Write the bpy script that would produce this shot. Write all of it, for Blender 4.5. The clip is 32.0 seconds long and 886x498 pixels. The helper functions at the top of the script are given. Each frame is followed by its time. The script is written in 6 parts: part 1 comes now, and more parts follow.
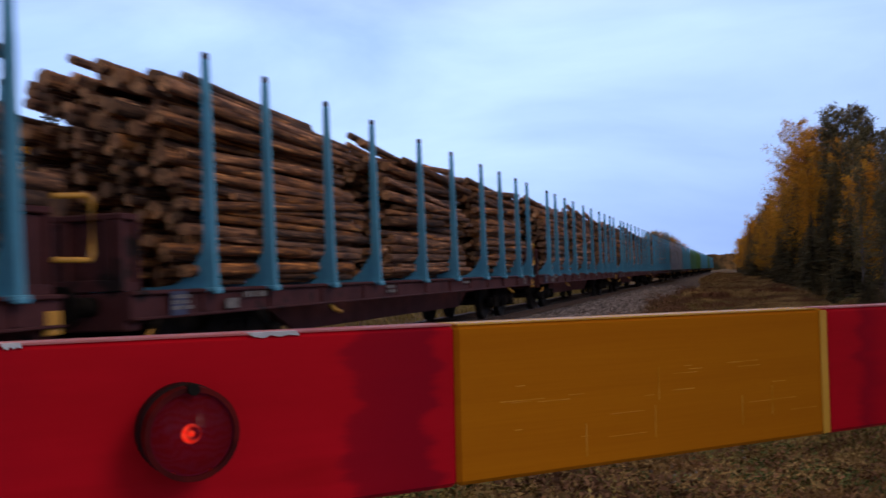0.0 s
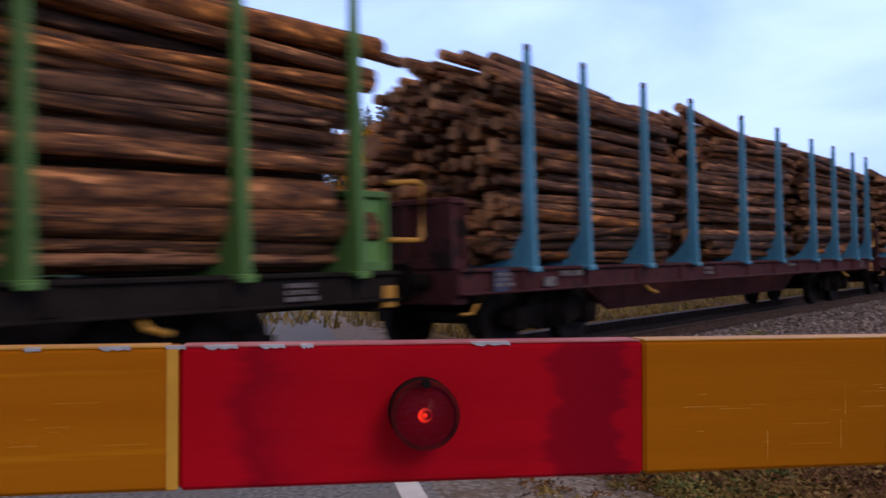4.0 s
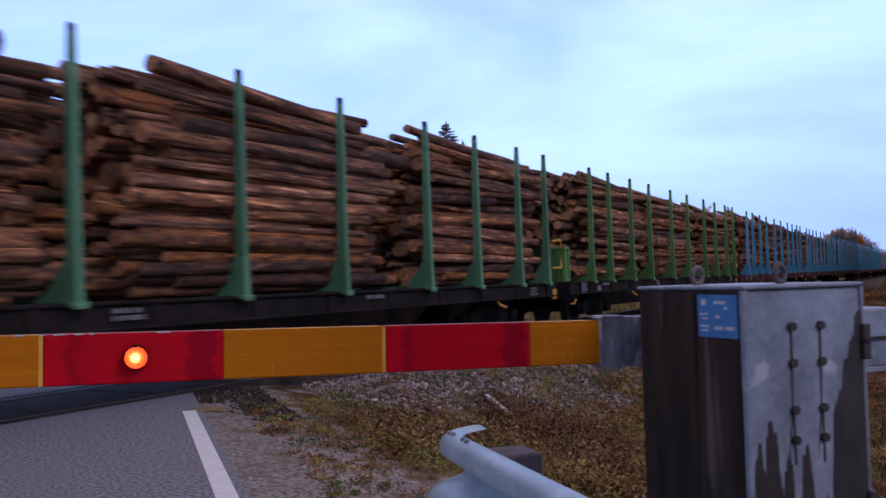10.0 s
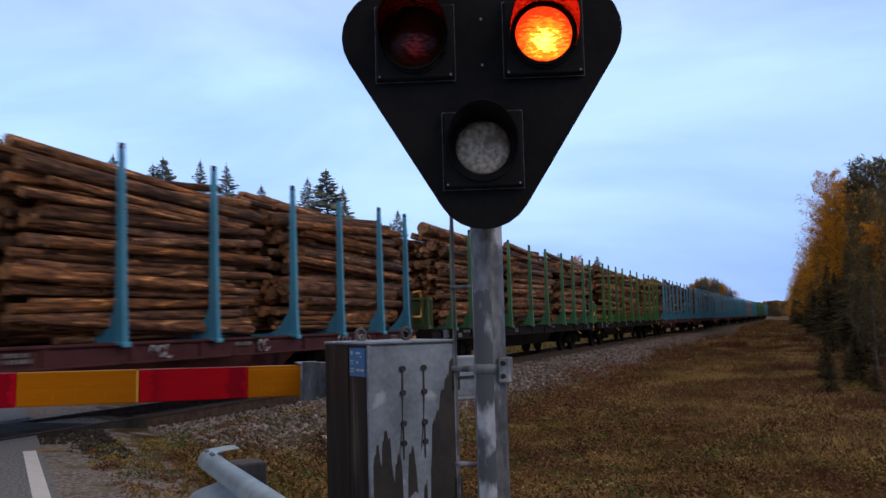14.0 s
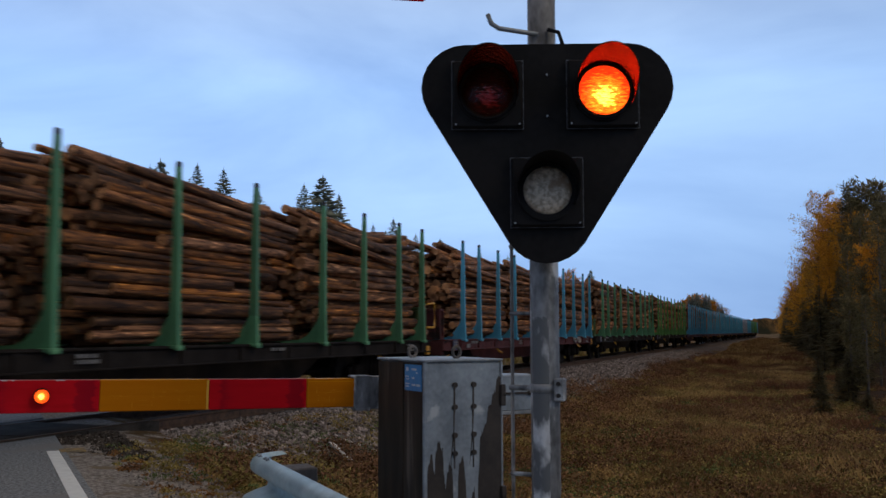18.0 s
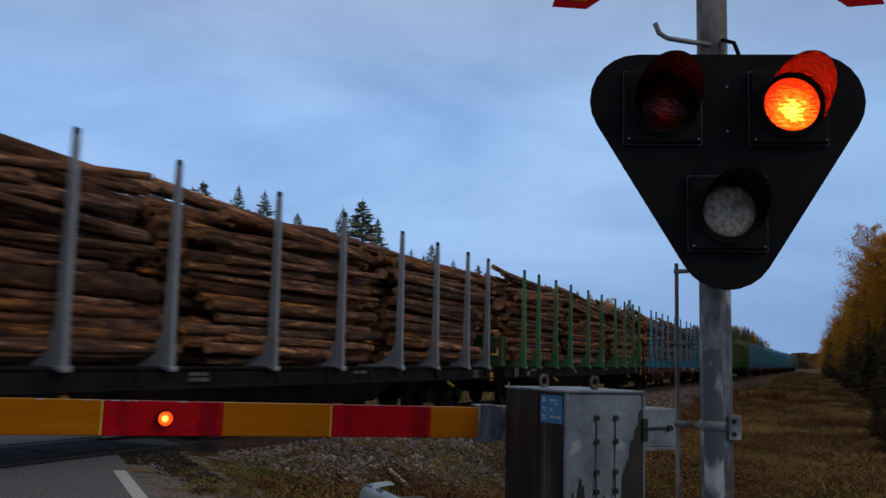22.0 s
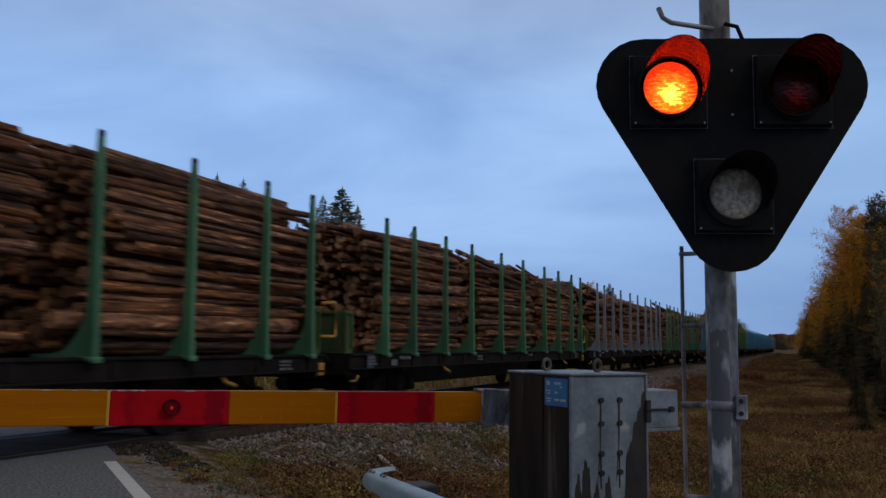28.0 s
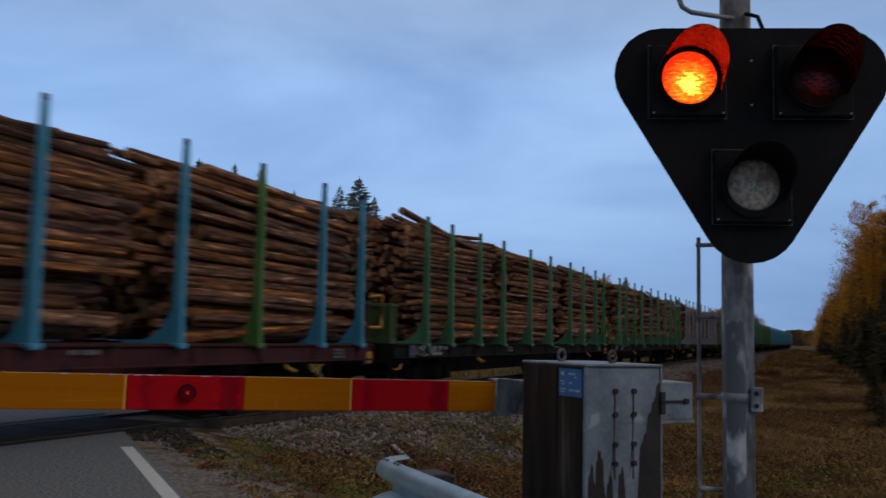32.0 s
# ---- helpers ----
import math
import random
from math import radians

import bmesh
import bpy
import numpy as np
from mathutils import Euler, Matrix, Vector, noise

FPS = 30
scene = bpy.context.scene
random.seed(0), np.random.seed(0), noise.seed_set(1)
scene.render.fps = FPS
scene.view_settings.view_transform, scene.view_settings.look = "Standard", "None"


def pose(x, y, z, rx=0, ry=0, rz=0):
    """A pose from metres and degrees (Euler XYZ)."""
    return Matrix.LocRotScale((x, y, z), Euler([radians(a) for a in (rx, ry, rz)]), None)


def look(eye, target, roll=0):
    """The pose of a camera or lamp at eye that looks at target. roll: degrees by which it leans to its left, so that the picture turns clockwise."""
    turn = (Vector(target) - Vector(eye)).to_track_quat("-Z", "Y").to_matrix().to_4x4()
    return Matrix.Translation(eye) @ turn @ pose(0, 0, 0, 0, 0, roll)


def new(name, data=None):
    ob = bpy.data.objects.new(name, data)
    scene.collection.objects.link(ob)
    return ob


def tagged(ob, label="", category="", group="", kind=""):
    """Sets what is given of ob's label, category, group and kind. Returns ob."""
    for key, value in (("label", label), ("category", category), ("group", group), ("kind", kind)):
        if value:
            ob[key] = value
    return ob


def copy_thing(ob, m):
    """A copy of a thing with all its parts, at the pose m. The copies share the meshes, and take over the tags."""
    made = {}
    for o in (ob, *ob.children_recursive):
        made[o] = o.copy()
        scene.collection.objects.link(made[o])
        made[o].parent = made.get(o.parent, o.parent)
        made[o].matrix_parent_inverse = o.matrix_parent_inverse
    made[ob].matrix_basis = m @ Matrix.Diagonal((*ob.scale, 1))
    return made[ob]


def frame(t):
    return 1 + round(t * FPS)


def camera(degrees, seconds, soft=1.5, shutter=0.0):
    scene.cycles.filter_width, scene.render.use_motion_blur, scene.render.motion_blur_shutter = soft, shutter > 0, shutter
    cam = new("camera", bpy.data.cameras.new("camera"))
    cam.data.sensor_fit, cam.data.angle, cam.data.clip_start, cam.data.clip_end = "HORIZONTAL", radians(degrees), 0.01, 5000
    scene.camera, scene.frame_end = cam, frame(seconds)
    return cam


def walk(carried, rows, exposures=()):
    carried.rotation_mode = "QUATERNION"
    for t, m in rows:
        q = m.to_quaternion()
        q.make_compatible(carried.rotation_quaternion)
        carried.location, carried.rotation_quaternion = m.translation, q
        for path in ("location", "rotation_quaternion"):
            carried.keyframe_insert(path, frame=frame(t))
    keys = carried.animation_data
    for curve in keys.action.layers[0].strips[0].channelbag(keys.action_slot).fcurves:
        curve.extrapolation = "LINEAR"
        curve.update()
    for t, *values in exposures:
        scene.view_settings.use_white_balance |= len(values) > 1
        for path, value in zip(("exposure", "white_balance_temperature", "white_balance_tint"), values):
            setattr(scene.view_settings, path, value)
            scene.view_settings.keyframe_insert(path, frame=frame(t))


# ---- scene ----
FOV = 52.3
cam = camera(FOV, 32.0, soft=1.5, shutter=0.7)

# seconds, x, y, z, yaw, pitch, lean
PATH = [
    (0.0, -1.783, -0.942, 1.155, 17.87, 1.79, 2.08),
    (0.5, -1.787, -0.949, 1.158, 20.11, 1.69, 2.49),
    (1.0, -1.782, -0.964, 1.161, 20.90, 1.49, 1.48),
    (1.5, -1.787, -0.967, 1.163, 21.51, 1.55, 1.14),
    (2.0, -1.792, -0.968, 1.162, 21.95, 1.57, 0.76),
    (2.5, -1.802, -0.961, 1.163, 22.27, 1.36, 0.51),
    (3.0, -1.796, -0.972, 1.176, 25.72, 1.22, 0.69),
    (3.5, -1.711, -1.003, 1.180, 32.99, 1.42, 0.76),
    (4.0, -1.594, -1.070, 1.200, 37.90, 0.86, 1.03),
    (4.5, -1.474, -1.177, 1.204, 39.80, 1.03, 0.03),
    (6.5, -0.885, -1.503, 1.230, 38.14, 3.06, 1.35),
    (7.0, -0.732, -1.539, 1.239, 35.75, 2.37, 1.43),
    (7.5, -0.608, -1.603, 1.225, 34.71, 2.28, 1.11),
    (8.0, -0.573, -1.709, 1.221, 33.16, 2.18, 0.38),
    (8.5, -0.518, -1.854, 1.220, 32.08, 2.29, 2.18),
    (9.0, -0.434, -1.937, 1.218, 32.22, 2.13, 2.46),
    (9.5, -0.321, -2.054, 1.215, 30.95, 2.26, 2.16),
    (10.0, -0.180, -2.171, 1.239, 28.87, 1.99, 1.68),
    (10.5, -0.003, -2.221, 1.262, 30.29, 1.95, 2.74),
    (11.0, 0.194, -2.288, 1.267, 33.57, 2.42, 2.87),
    (11.5, 0.370, -2.400, 1.262, 34.43, 3.46, 1.97),
    (12.0, 0.579, -2.478, 1.249, 34.23, 3.66, 1.74),
    (12.5, 0.766, -2.609, 1.291, 30.88, 3.57, 2.03),
    (13.0, 0.897, -2.730, 1.274, 22.79, 5.01, 0.89),
    (13.5, 0.983, -2.877, 1.272, 22.00, 4.62, 1.67),
    (15.5, 1.061, -3.422, 1.283, 19.25, 5.21, 1.04),
    (16.0, 1.053, -3.463, 1.299, 22.47, 5.13, 1.68),
    (16.5, 1.085, -3.473, 1.302, 23.83, 5.29, 1.73),
    (17.0, 1.038, -3.444, 1.319, 22.61, 5.38, 0.99),
    (17.5, 0.980, -3.446, 1.329, 21.41, 5.27, 0.08),
    (18.0, 0.900, -3.465, 1.327, 20.96, 5.25, 0.06),
    (18.5, 0.806, -3.464, 1.329, 22.66, 4.96, 1.36),
    (19.0, 0.694, -3.411, 1.328, 28.33, 5.66, 2.28),
    (19.5, 0.593, -3.465, 1.338, 29.31, 7.21, -0.41),
    (20.0, 0.520, -3.485, 1.338, 28.54, 7.75, -1.18),
    (20.5, 0.472, -3.476, 1.340, 25.28, 7.86, -1.54),
    (21.0, 0.432, -3.466, 1.337, 24.46, 7.24, -1.40),
    (21.5, 0.411, -3.439, 1.340, 23.39, 6.88, -0.88),
    (22.0, 0.378, -3.427, 1.327, 23.16, 6.86, -1.38),
    (22.5, 0.322, -3.430, 1.331, 22.44, 6.58, -1.83),
    (23.0, 0.280, -3.457, 1.314, 24.36, 6.48, -2.12),
    (23.5, 0.280, -3.457, 1.321, 24.25, 6.27, -2.86),
    (24.0, 0.280, -3.464, 1.325, 23.21, 6.06, -1.33),
    (24.5, 0.283, -3.466, 1.325, 22.71, 5.98, -0.41),
    (25.0, 0.277, -3.467, 1.318, 22.28, 5.82, -0.74),
    (25.5, 0.279, -3.464, 1.319, 22.28, 5.61, -0.78),
    (27.5, 0.280, -3.472, 1.322, 21.79, 5.74, -0.62),
    (28.0, 0.286, -3.480, 1.321, 21.84, 6.02, -0.53),
    (28.5, 0.280, -3.476, 1.322, 21.99, 6.28, -0.72),
    (29.0, 0.285, -3.470, 1.330, 22.16, 6.23, -0.53),
    (29.5, 0.290, -3.472, 1.320, 22.20, 6.39, -0.47),
    (30.0, 0.290, -3.472, 1.320, 22.04, 6.29, -0.98),
    (30.5, 0.292, -3.472, 1.326, 21.79, 6.04, -0.76),
    (31.0, 0.292, -3.472, 1.322, 21.49, 5.85, -0.65),
    (31.5, 0.290, -3.465, 1.315, 21.45, 5.73, -0.79),
    (32.0, 0.288, -3.478, 1.309, 22.87, 5.48, -1.25),
]


def eye_pose(x, y, z, yaw, pitch, lean):
    return pose(x, y, z, 0, 0, yaw) @ pose(0, 0, 0, 90 + pitch) @ pose(0, 0, 0, 0, 0, -lean)


EXPOSURES = [(0.0, 0.08, 5750, 17), (2.5, 0.08, 5750, 18), (4.0, 0.24, 5700, 25), (7.0, 0.40, 5280, 35), (9.0, 0.30, 5180, 32), (12.0, 0.18, 5270, 28), (13.5, 0.11, 5650, 15), (17.0, -0.16, 5700, 5),
             (20.0, -0.38, 5600, 4), (23.0, -0.64, 5600, 3), (28.0, -0.60, 5550, 5), (32.0, -0.62, 5550, 4)]
walk(cam, [(r[0], eye_pose(*r[1:])) for r in PATH], EXPOSURES)

# ---- world and light: dusk under a thin, broken overcast ----
world = bpy.data.worlds.new("dusk_sky")
scene.world = world
world.use_nodes = True
wn, wl = world.node_tree.nodes, world.node_tree.links
wn.clear()
w_out = wn.new("ShaderNodeOutputWorld")
w_bg = wn.new("ShaderNodeBackground")
w_sky = wn.new("ShaderNodeTexSky")
w_sky.sky_type, w_sky.sun_disc = "NISHITA", False
w_sky.sun_elevation, w_sky.sun_rotation = radians(34), radians(105)
w_sky.dust_density, w_sky.ozone_density = 1.5, 3.0
w_co = wn.new("ShaderNodeTexCoord")
w_map = wn.new("ShaderNodeMapping")
w_map.inputs["Scale"].default_value = (1.0, 1.0, 3.2)
w_n1 = wn.new("ShaderNodeTexNoise")
w_n1.inputs["Scale"].default_value, w_n1.inputs["Detail"].default_value, w_n1.inputs["Roughness"].default_value = 2.1, 7.0, 0.52
w_n1.inputs["Distortion"].default_value = 0.35
w_r1 = wn.new("ShaderNodeValToRGB")
w_r1.color_ramp.elements[0].position, w_r1.color_ramp.elements[0].color = 0.33, (0.40, 0.565, 0.91, 1)
w_r1.color_ramp.elements[1].position, w_r1.color_ramp.elements[1].color = 0.67, (0.66, 0.86, 1.20, 1)
w_mix = wn.new("ShaderNodeMixRGB")
w_mix.inputs["Fac"].default_value = 0.9
w_gain = wn.new("ShaderNodeMixRGB")
w_gain.blend_type = "MULTIPLY"
w_gain.inputs["Fac"].default_value = 1.0
w_gain.inputs["Color2"].default_value = (0.10, 0.10, 0.10, 1)
wl.new(w_co.outputs["Generated"], w_map.inputs["Vector"])
wl.new(w_map.outputs["Vector"], w_n1.inputs["Vector"])
wl.new(w_n1.outputs["Fac"], w_r1.inputs["Fac"])
wl.new(w_sky.outputs["Color"], w_gain.inputs["Color1"])
wl.new(w_gain.outputs["Color"], w_mix.inputs["Color1"])
wl.new(w_r1.outputs["Color"], w_mix.inputs["Color2"])
w_sep = wn.new("ShaderNodeSeparateXYZ")
w_ele = wn.new("ShaderNodeValToRGB")   # overhead darkened and tinted orange to warm the ground, brighter towards the horizon
w_ele.color_ramp.elements[0].position, w_ele.color_ramp.elements[0].color = 0.26, (1.06, 1.06, 1.06, 1)
w_ele.color_ramp.elements[1].position, w_ele.color_ramp.elements[1].color = 0.66, (0.92, 0.50, 0.24, 1)
w_warm = wn.new("ShaderNodeMixRGB")
w_warm.blend_type = "MULTIPLY"
w_warm.inputs["Fac"].default_value = 1.0
wl.new(w_co.outputs["Generated"], w_sep.inputs["Vector"])
wl.new(w_sep.outputs["Z"], w_ele.inputs["Fac"])
wl.new(w_mix.outputs["Color"], w_warm.inputs["Color1"])
wl.new(w_ele.outputs["Color"], w_warm.inputs["Color2"])
w_ele.color_ramp.elements.new(0.0).color = (0.84, 0.86, 0.90, 1)
w_side = wn.new("ShaderNodeMath")
w_side.operation, w_side.inputs[1].default_value, w_side.inputs[2].default_value = "MULTIPLY_ADD", -0.28, 0.95
w_lean = wn.new("ShaderNodeMixRGB")
w_lean.blend_type = "MULTIPLY"
w_lean.inputs["Fac"].default_value = 1.0
wl.new(w_sep.outputs["X"], w_side.inputs[0])
wl.new(w_warm.outputs["Color"], w_lean.inputs["Color1"])
wl.new(w_side.outputs[0], w_lean.inputs["Color2"])
w_back = wn.new("ShaderNodeMath")   # unseen sky towards -y is dimmed, to darken the faces turned that way
w_back.operation, w_back.inputs[1].default_value, w_back.inputs[2].default_value = "MULTIPLY_ADD", 0.17, 0.87
w_dim = wn.new("ShaderNodeMixRGB")
w_dim.blend_type = "MULTIPLY"
w_dim.inputs["Fac"].default_value = 1.0
wl.new(w_sep.outputs["Y"], w_back.inputs[0])
wl.new(w_lean.outputs["Color"], w_dim.inputs["Color1"])
wl.new(w_back.outputs[0], w_dim.inputs["Color2"])
wl.new(w_dim.outputs["Color"], w_bg.inputs["Color"])
w_bg.inputs["Strength"].default_value = 1.0
wl.new(w_bg.outputs["Background"], w_out.inputs["Surface"])

sun_data = bpy.data.lights.new("sun", "SUN")
sun_data.energy, sun_data.angle, sun_data.color = 0.70, radians(25), (1.0, 0.82, 0.60)
sun = new("sun", sun_data)
sun.matrix_world = look((34, -9, 24), (0, 0, 0))


# ---- materials ----
def rgba(c):
    return (c[0], c[1], c[2], 1.0)


def mat(name, c1, c2, scale=6.0, rough=0.7, metal=0.0, bump=0.15, fine=60.0, stretch=(1, 1, 1), lo=0.35, hi=0.65, vary=0.0, spots=None, spec=0.5, hue=0.0):
    """Two-colour noise at two scales with bump; vary: brightness change from piece to piece; spots: a third colour in patches."""
    m = bpy.data.materials.new(name)
    m.use_nodes = True
    n, l = m.node_tree.nodes, m.node_tree.links
    b = n["Principled BSDF"]
    b.inputs["Roughness"].default_value, b.inputs["Metallic"].default_value = rough, metal
    b.inputs["Specular IOR Level"].default_value = spec
    co, mp = n.new("ShaderNodeTexCoord"), n.new("ShaderNodeMapping")
    mp.inputs["Scale"].default_value = stretch
    l.new(co.outputs["Object"], mp.inputs["Vector"])
    a, f = n.new("ShaderNodeTexNoise"), n.new("ShaderNodeTexNoise")
    a.inputs["Scale"].default_value, a.inputs["Detail"].default_value = scale, 6
    f.inputs["Scale"].default_value, f.inputs["Detail"].default_value = fine, 3
    l.new(mp.outputs["Vector"], a.inputs["Vector"])
    l.new(mp.outputs["Vector"], f.inputs["Vector"])
    add = n.new("ShaderNodeMath")
    add.operation = "MULTIPLY_ADD"
    add.inputs[1].default_value = 0.35
    sub = n.new("ShaderNodeMath")
    sub.operation = "MULTIPLY_ADD"
    sub.inputs[1].default_value, sub.inputs[2].default_value = 1.0, -0.175
    l.new(f.outputs["Fac"], add.inputs[0])
    l.new(a.outputs["Fac"], sub.inputs[0])
    l.new(sub.outputs[0], add.inputs[2])
    r = n.new("ShaderNodeValToRGB")
    r.color_ramp.elements[0].position, r.color_ramp.elements[0].color = lo, rgba(c1)
    r.color_ramp.elements[1].position, r.color_ramp.elements[1].color = hi, rgba(c2)
    l.new(add.outputs[0], r.inputs["Fac"])
    col = r.outputs["Color"]
    if spots:
        s = n.new("ShaderNodeTexNoise")
        s.inputs["Scale"].default_value, s.inputs["Detail"].default_value = spots[1], 4
        l.new(mp.outputs["Vector"], s.inputs["Vector"])
        sr = n.new("ShaderNodeValToRGB")
        sr.color_ramp.elements[0].position, sr.color_ramp.elements[1].position = spots[2], spots[2] + 0.08
        l.new(s.outputs["Fac"], sr.inputs["Fac"])
        mx = n.new("ShaderNodeMixRGB")
        l.new(sr.outputs["Color"], mx.inputs["Fac"])
        l.new(col, mx.inputs["Color1"])
        mx.inputs["Color2"].default_value = rgba(spots[0])
        col = mx.outputs["Color"]
    if vary:
        oi, ge = n.new("ShaderNodeObjectInfo"), n.new("ShaderNodeNewGeometry")
        sm, fr = n.new("ShaderNodeMath"), n.new("ShaderNodeMath")
        fr.operation = "FRACT"
        l.new(oi.outputs["Random"], sm.inputs[0])
        l.new(ge.outputs["Random Per Island"], sm.inputs[1])
        l.new(sm.outputs[0], fr.inputs[0])
        h = n.new("ShaderNodeHueSaturation")
        v = n.new("ShaderNodeMath")
        v.operation = "MULTIPLY_ADD"
        v.inputs[1].default_value, v.inputs[2].default_value = 2 * vary, 1 - vary
        l.new(fr.outputs[0], v.inputs[0])
        l.new(v.outputs[0], h.inputs["Value"])
        if hue:
            k, q, e = n.new("ShaderNodeMath"), n.new("ShaderNodeMath"), n.new("ShaderNodeMath")
            k.operation, k.inputs[1].default_value = "MULTIPLY", 7.31
            q.operation = "FRACT"
            e.operation, e.inputs[1].default_value, e.inputs[2].default_value = "MULTIPLY_ADD", 0.34 * hue, 0.90
            l.new(fr.outputs[0], k.inputs[0])
            l.new(k.outputs[0], q.inputs[0])
            l.new(q.outputs[0], e.inputs[0])
            l.new(e.outputs[0], h.inputs["Saturation"])
        l.new(col, h.inputs["Color"])
        col = h.outputs["Color"]
    l.new(col, b.inputs["Base Color"])
    bp = n.new("ShaderNodeBump")
    bp.inputs["Strength"].default_value, bp.inputs["Distance"].default_value = bump, 0.02
    l.new(add.outputs[0], bp.inputs["Height"])
    l.new(bp.outputs["Normal"], b.inputs["Normal"])
    return m


def leafy(m, share):
    """Let daylight through thin leaves."""
    n, l = m.node_tree.nodes, m.node_tree.links
    b, o = n["Principled BSDF"], n["Material Output"]
    t, mx = n.new("ShaderNodeBsdfTranslucent"), n.new("ShaderNodeMixShader")
    l.new(b.inputs["Base Color"].links[0].from_socket, t.inputs["Color"])
    mx.inputs["Fac"].default_value = share
    l.new(b.outputs[0], mx.inputs[1])
    l.new(t.outputs[0], mx.inputs[2])
    l.new(mx.outputs[0], o.inputs["Surface"])
    return m


def lamp_face(name, rim, mid, core, strength, ringed=False, lit=True):
    """A glowing lamp face: hottest a little below its middle, broken up by the pressed glass before it."""
    m = bpy.data.materials.new(name)
    m.use_nodes = True
    n, l = m.node_tree.nodes, m.node_tree.links
    b = n["Principled BSDF"]
    uv, sub, ln = n.new("ShaderNodeUVMap"), n.new("ShaderNodeVectorMath"), n.new("ShaderNodeVectorMath")
    sub.operation, ln.operation = "SUBTRACT", "LENGTH"
    sub.inputs[1].default_value = (0.05, -0.22, 0)
    mp, no = n.new("ShaderNodeMapping"), n.new("ShaderNodeTexNoise")
    mp.inputs["Scale"].default_value, mp.inputs["Rotation"].default_value = (2.2, 6.5, 1), (0, 0, 0.45)
    no.inputs["Scale"].default_value, no.inputs["Detail"].default_value = 1.6, 5.0
    k = n.new("ShaderNodeMath")
    k.operation = "MULTIPLY_ADD"
    k.inputs[1].default_value, k.inputs[2].default_value = 1.5, -0.72
    if ringed:   # rings of a small pressed lens
        no = n.new("ShaderNodeTexWave")
        no.wave_type, no.rings_direction = "RINGS", "SPHERICAL"
        no.inputs["Scale"].default_value, no.inputs["Distortion"].default_value = 1.5, 1.0
        mp.inputs["Scale"].default_value, mp.inputs["Rotation"].default_value = (1, 1, 1), (0, 0, 0)
        sub.inputs[1].default_value = (-0.08, 0.0, 0)
        k.inputs[1].default_value, k.inputs[2].default_value = 0.16, (-0.10 if strength > 0.9 else -0.04)
    ad = n.new("ShaderNodeMath")
    r = n.new("ShaderNodeValToRGB")
    r.color_ramp.elements.new(0.42)
    for i, (p, c) in enumerate(((0.12, core), (0.46, mid), (0.95, rim))):
        r.color_ramp.elements[i].position, r.color_ramp.elements[i].color = p, rgba(c)
    l.new(uv.outputs["UV"], sub.inputs[0])
    l.new(sub.outputs["Vector"], ln.inputs[0])
    l.new(uv.outputs["UV"], mp.inputs["Vector"])
    l.new(mp.outputs["Vector"], no.inputs["Vector"])
    l.new(no.outputs["Fac"], k.inputs[0])
    l.new(ln.outputs["Value"], ad.inputs[0])
    l.new(k.outputs[0], ad.inputs[1])
    l.new(ad.outputs[0], r.inputs["Fac"])
    b.inputs["Base Color"].default_value = (0.02, 0.002, 0.002, 1)
    b.inputs["Specular IOR Level"].default_value = 0.1
    l.new(r.outputs["Color"], b.inputs["Emission Color" if lit else "Base Color"])
    b.inputs["Emission Strength"].default_value = strength
    return m


def clear(name, tint, gloss=0.08, rough=0.08, tint2=None):
    """A tinted pane: mostly see-through, with a glossy face."""
    m = bpy.data.materials.new(name)
    m.use_nodes = True
    n, l = m.node_tree.nodes, m.node_tree.links
    n.clear()
    o, mx = n.new("ShaderNodeOutputMaterial"), n.new("ShaderNodeMixShader")
    t, g = n.new("ShaderNodeBsdfTransparent"), n.new("ShaderNodeBsdfGlossy")
    t.inputs["Color"].default_value = rgba(tint)
    if tint2:   # pressed ribs in the lens
        co, wv, cr = n.new("ShaderNodeTexCoord"), n.new("ShaderNodeTexWave"), n.new("ShaderNodeValToRGB")
        wv.inputs["Scale"].default_value, wv.inputs["Distortion"].default_value, wv.inputs["Detail"].default_value = 48.0, 14.0, 3.0
        wv.bands_direction = "Z"
        cr.color_ramp.elements[0].position, cr.color_ramp.elements[0].color = 0.15, rgba(tint2)
        cr.color_ramp.elements[1].position, cr.color_ramp.elements[1].color = 0.75, rgba(tint)
        l.new(co.outputs["Object"], wv.inputs["Vector"])
        l.new(wv.outputs["Fac"], cr.inputs["Fac"])
        l.new(cr.outputs["Color"], t.inputs["Color"])
    g.inputs["Roughness"].default_value = rough
    mx.inputs["Fac"].default_value = gloss
    l.new(t.outputs[0], mx.inputs[1])
    l.new(g.outputs[0], mx.inputs[2])
    l.new(mx.outputs[0], o.inputs["Surface"])
    return m


BARK = dict(scale=3.0, rough=0.80, bump=0.55, fine=14.0, lo=0.38, hi=0.68, vary=0.66, spec=0.35, hue=0.75)
M_BARK = mat("pine_bark", (0.055, 0.0245, 0.0145), (0.310, 0.138, 0.058), stretch=(0.55, 4.2, 0.55), spots=((0.62, 0.290, 0.125), 2.6, 0.605), **BARK)     # unit-sized logs
M_BARK_IN = mat("packed_pine_bark", (0.055, 0.0245, 0.0145), (0.310, 0.138, 0.058), stretch=(6.0, 0.75, 6.0), spots=((0.60, 0.28, 0.11), 2.0, 0.61), **BARK)   # logs in metres
M_CUT = mat("sawn_log_end", (0.155, 0.070, 0.030), (0.56, 0.27, 0.105), 2.0, 0.85, 0, 0.2, 9.0, (1, 1, 1), 0.35, 0.65, 0.5)
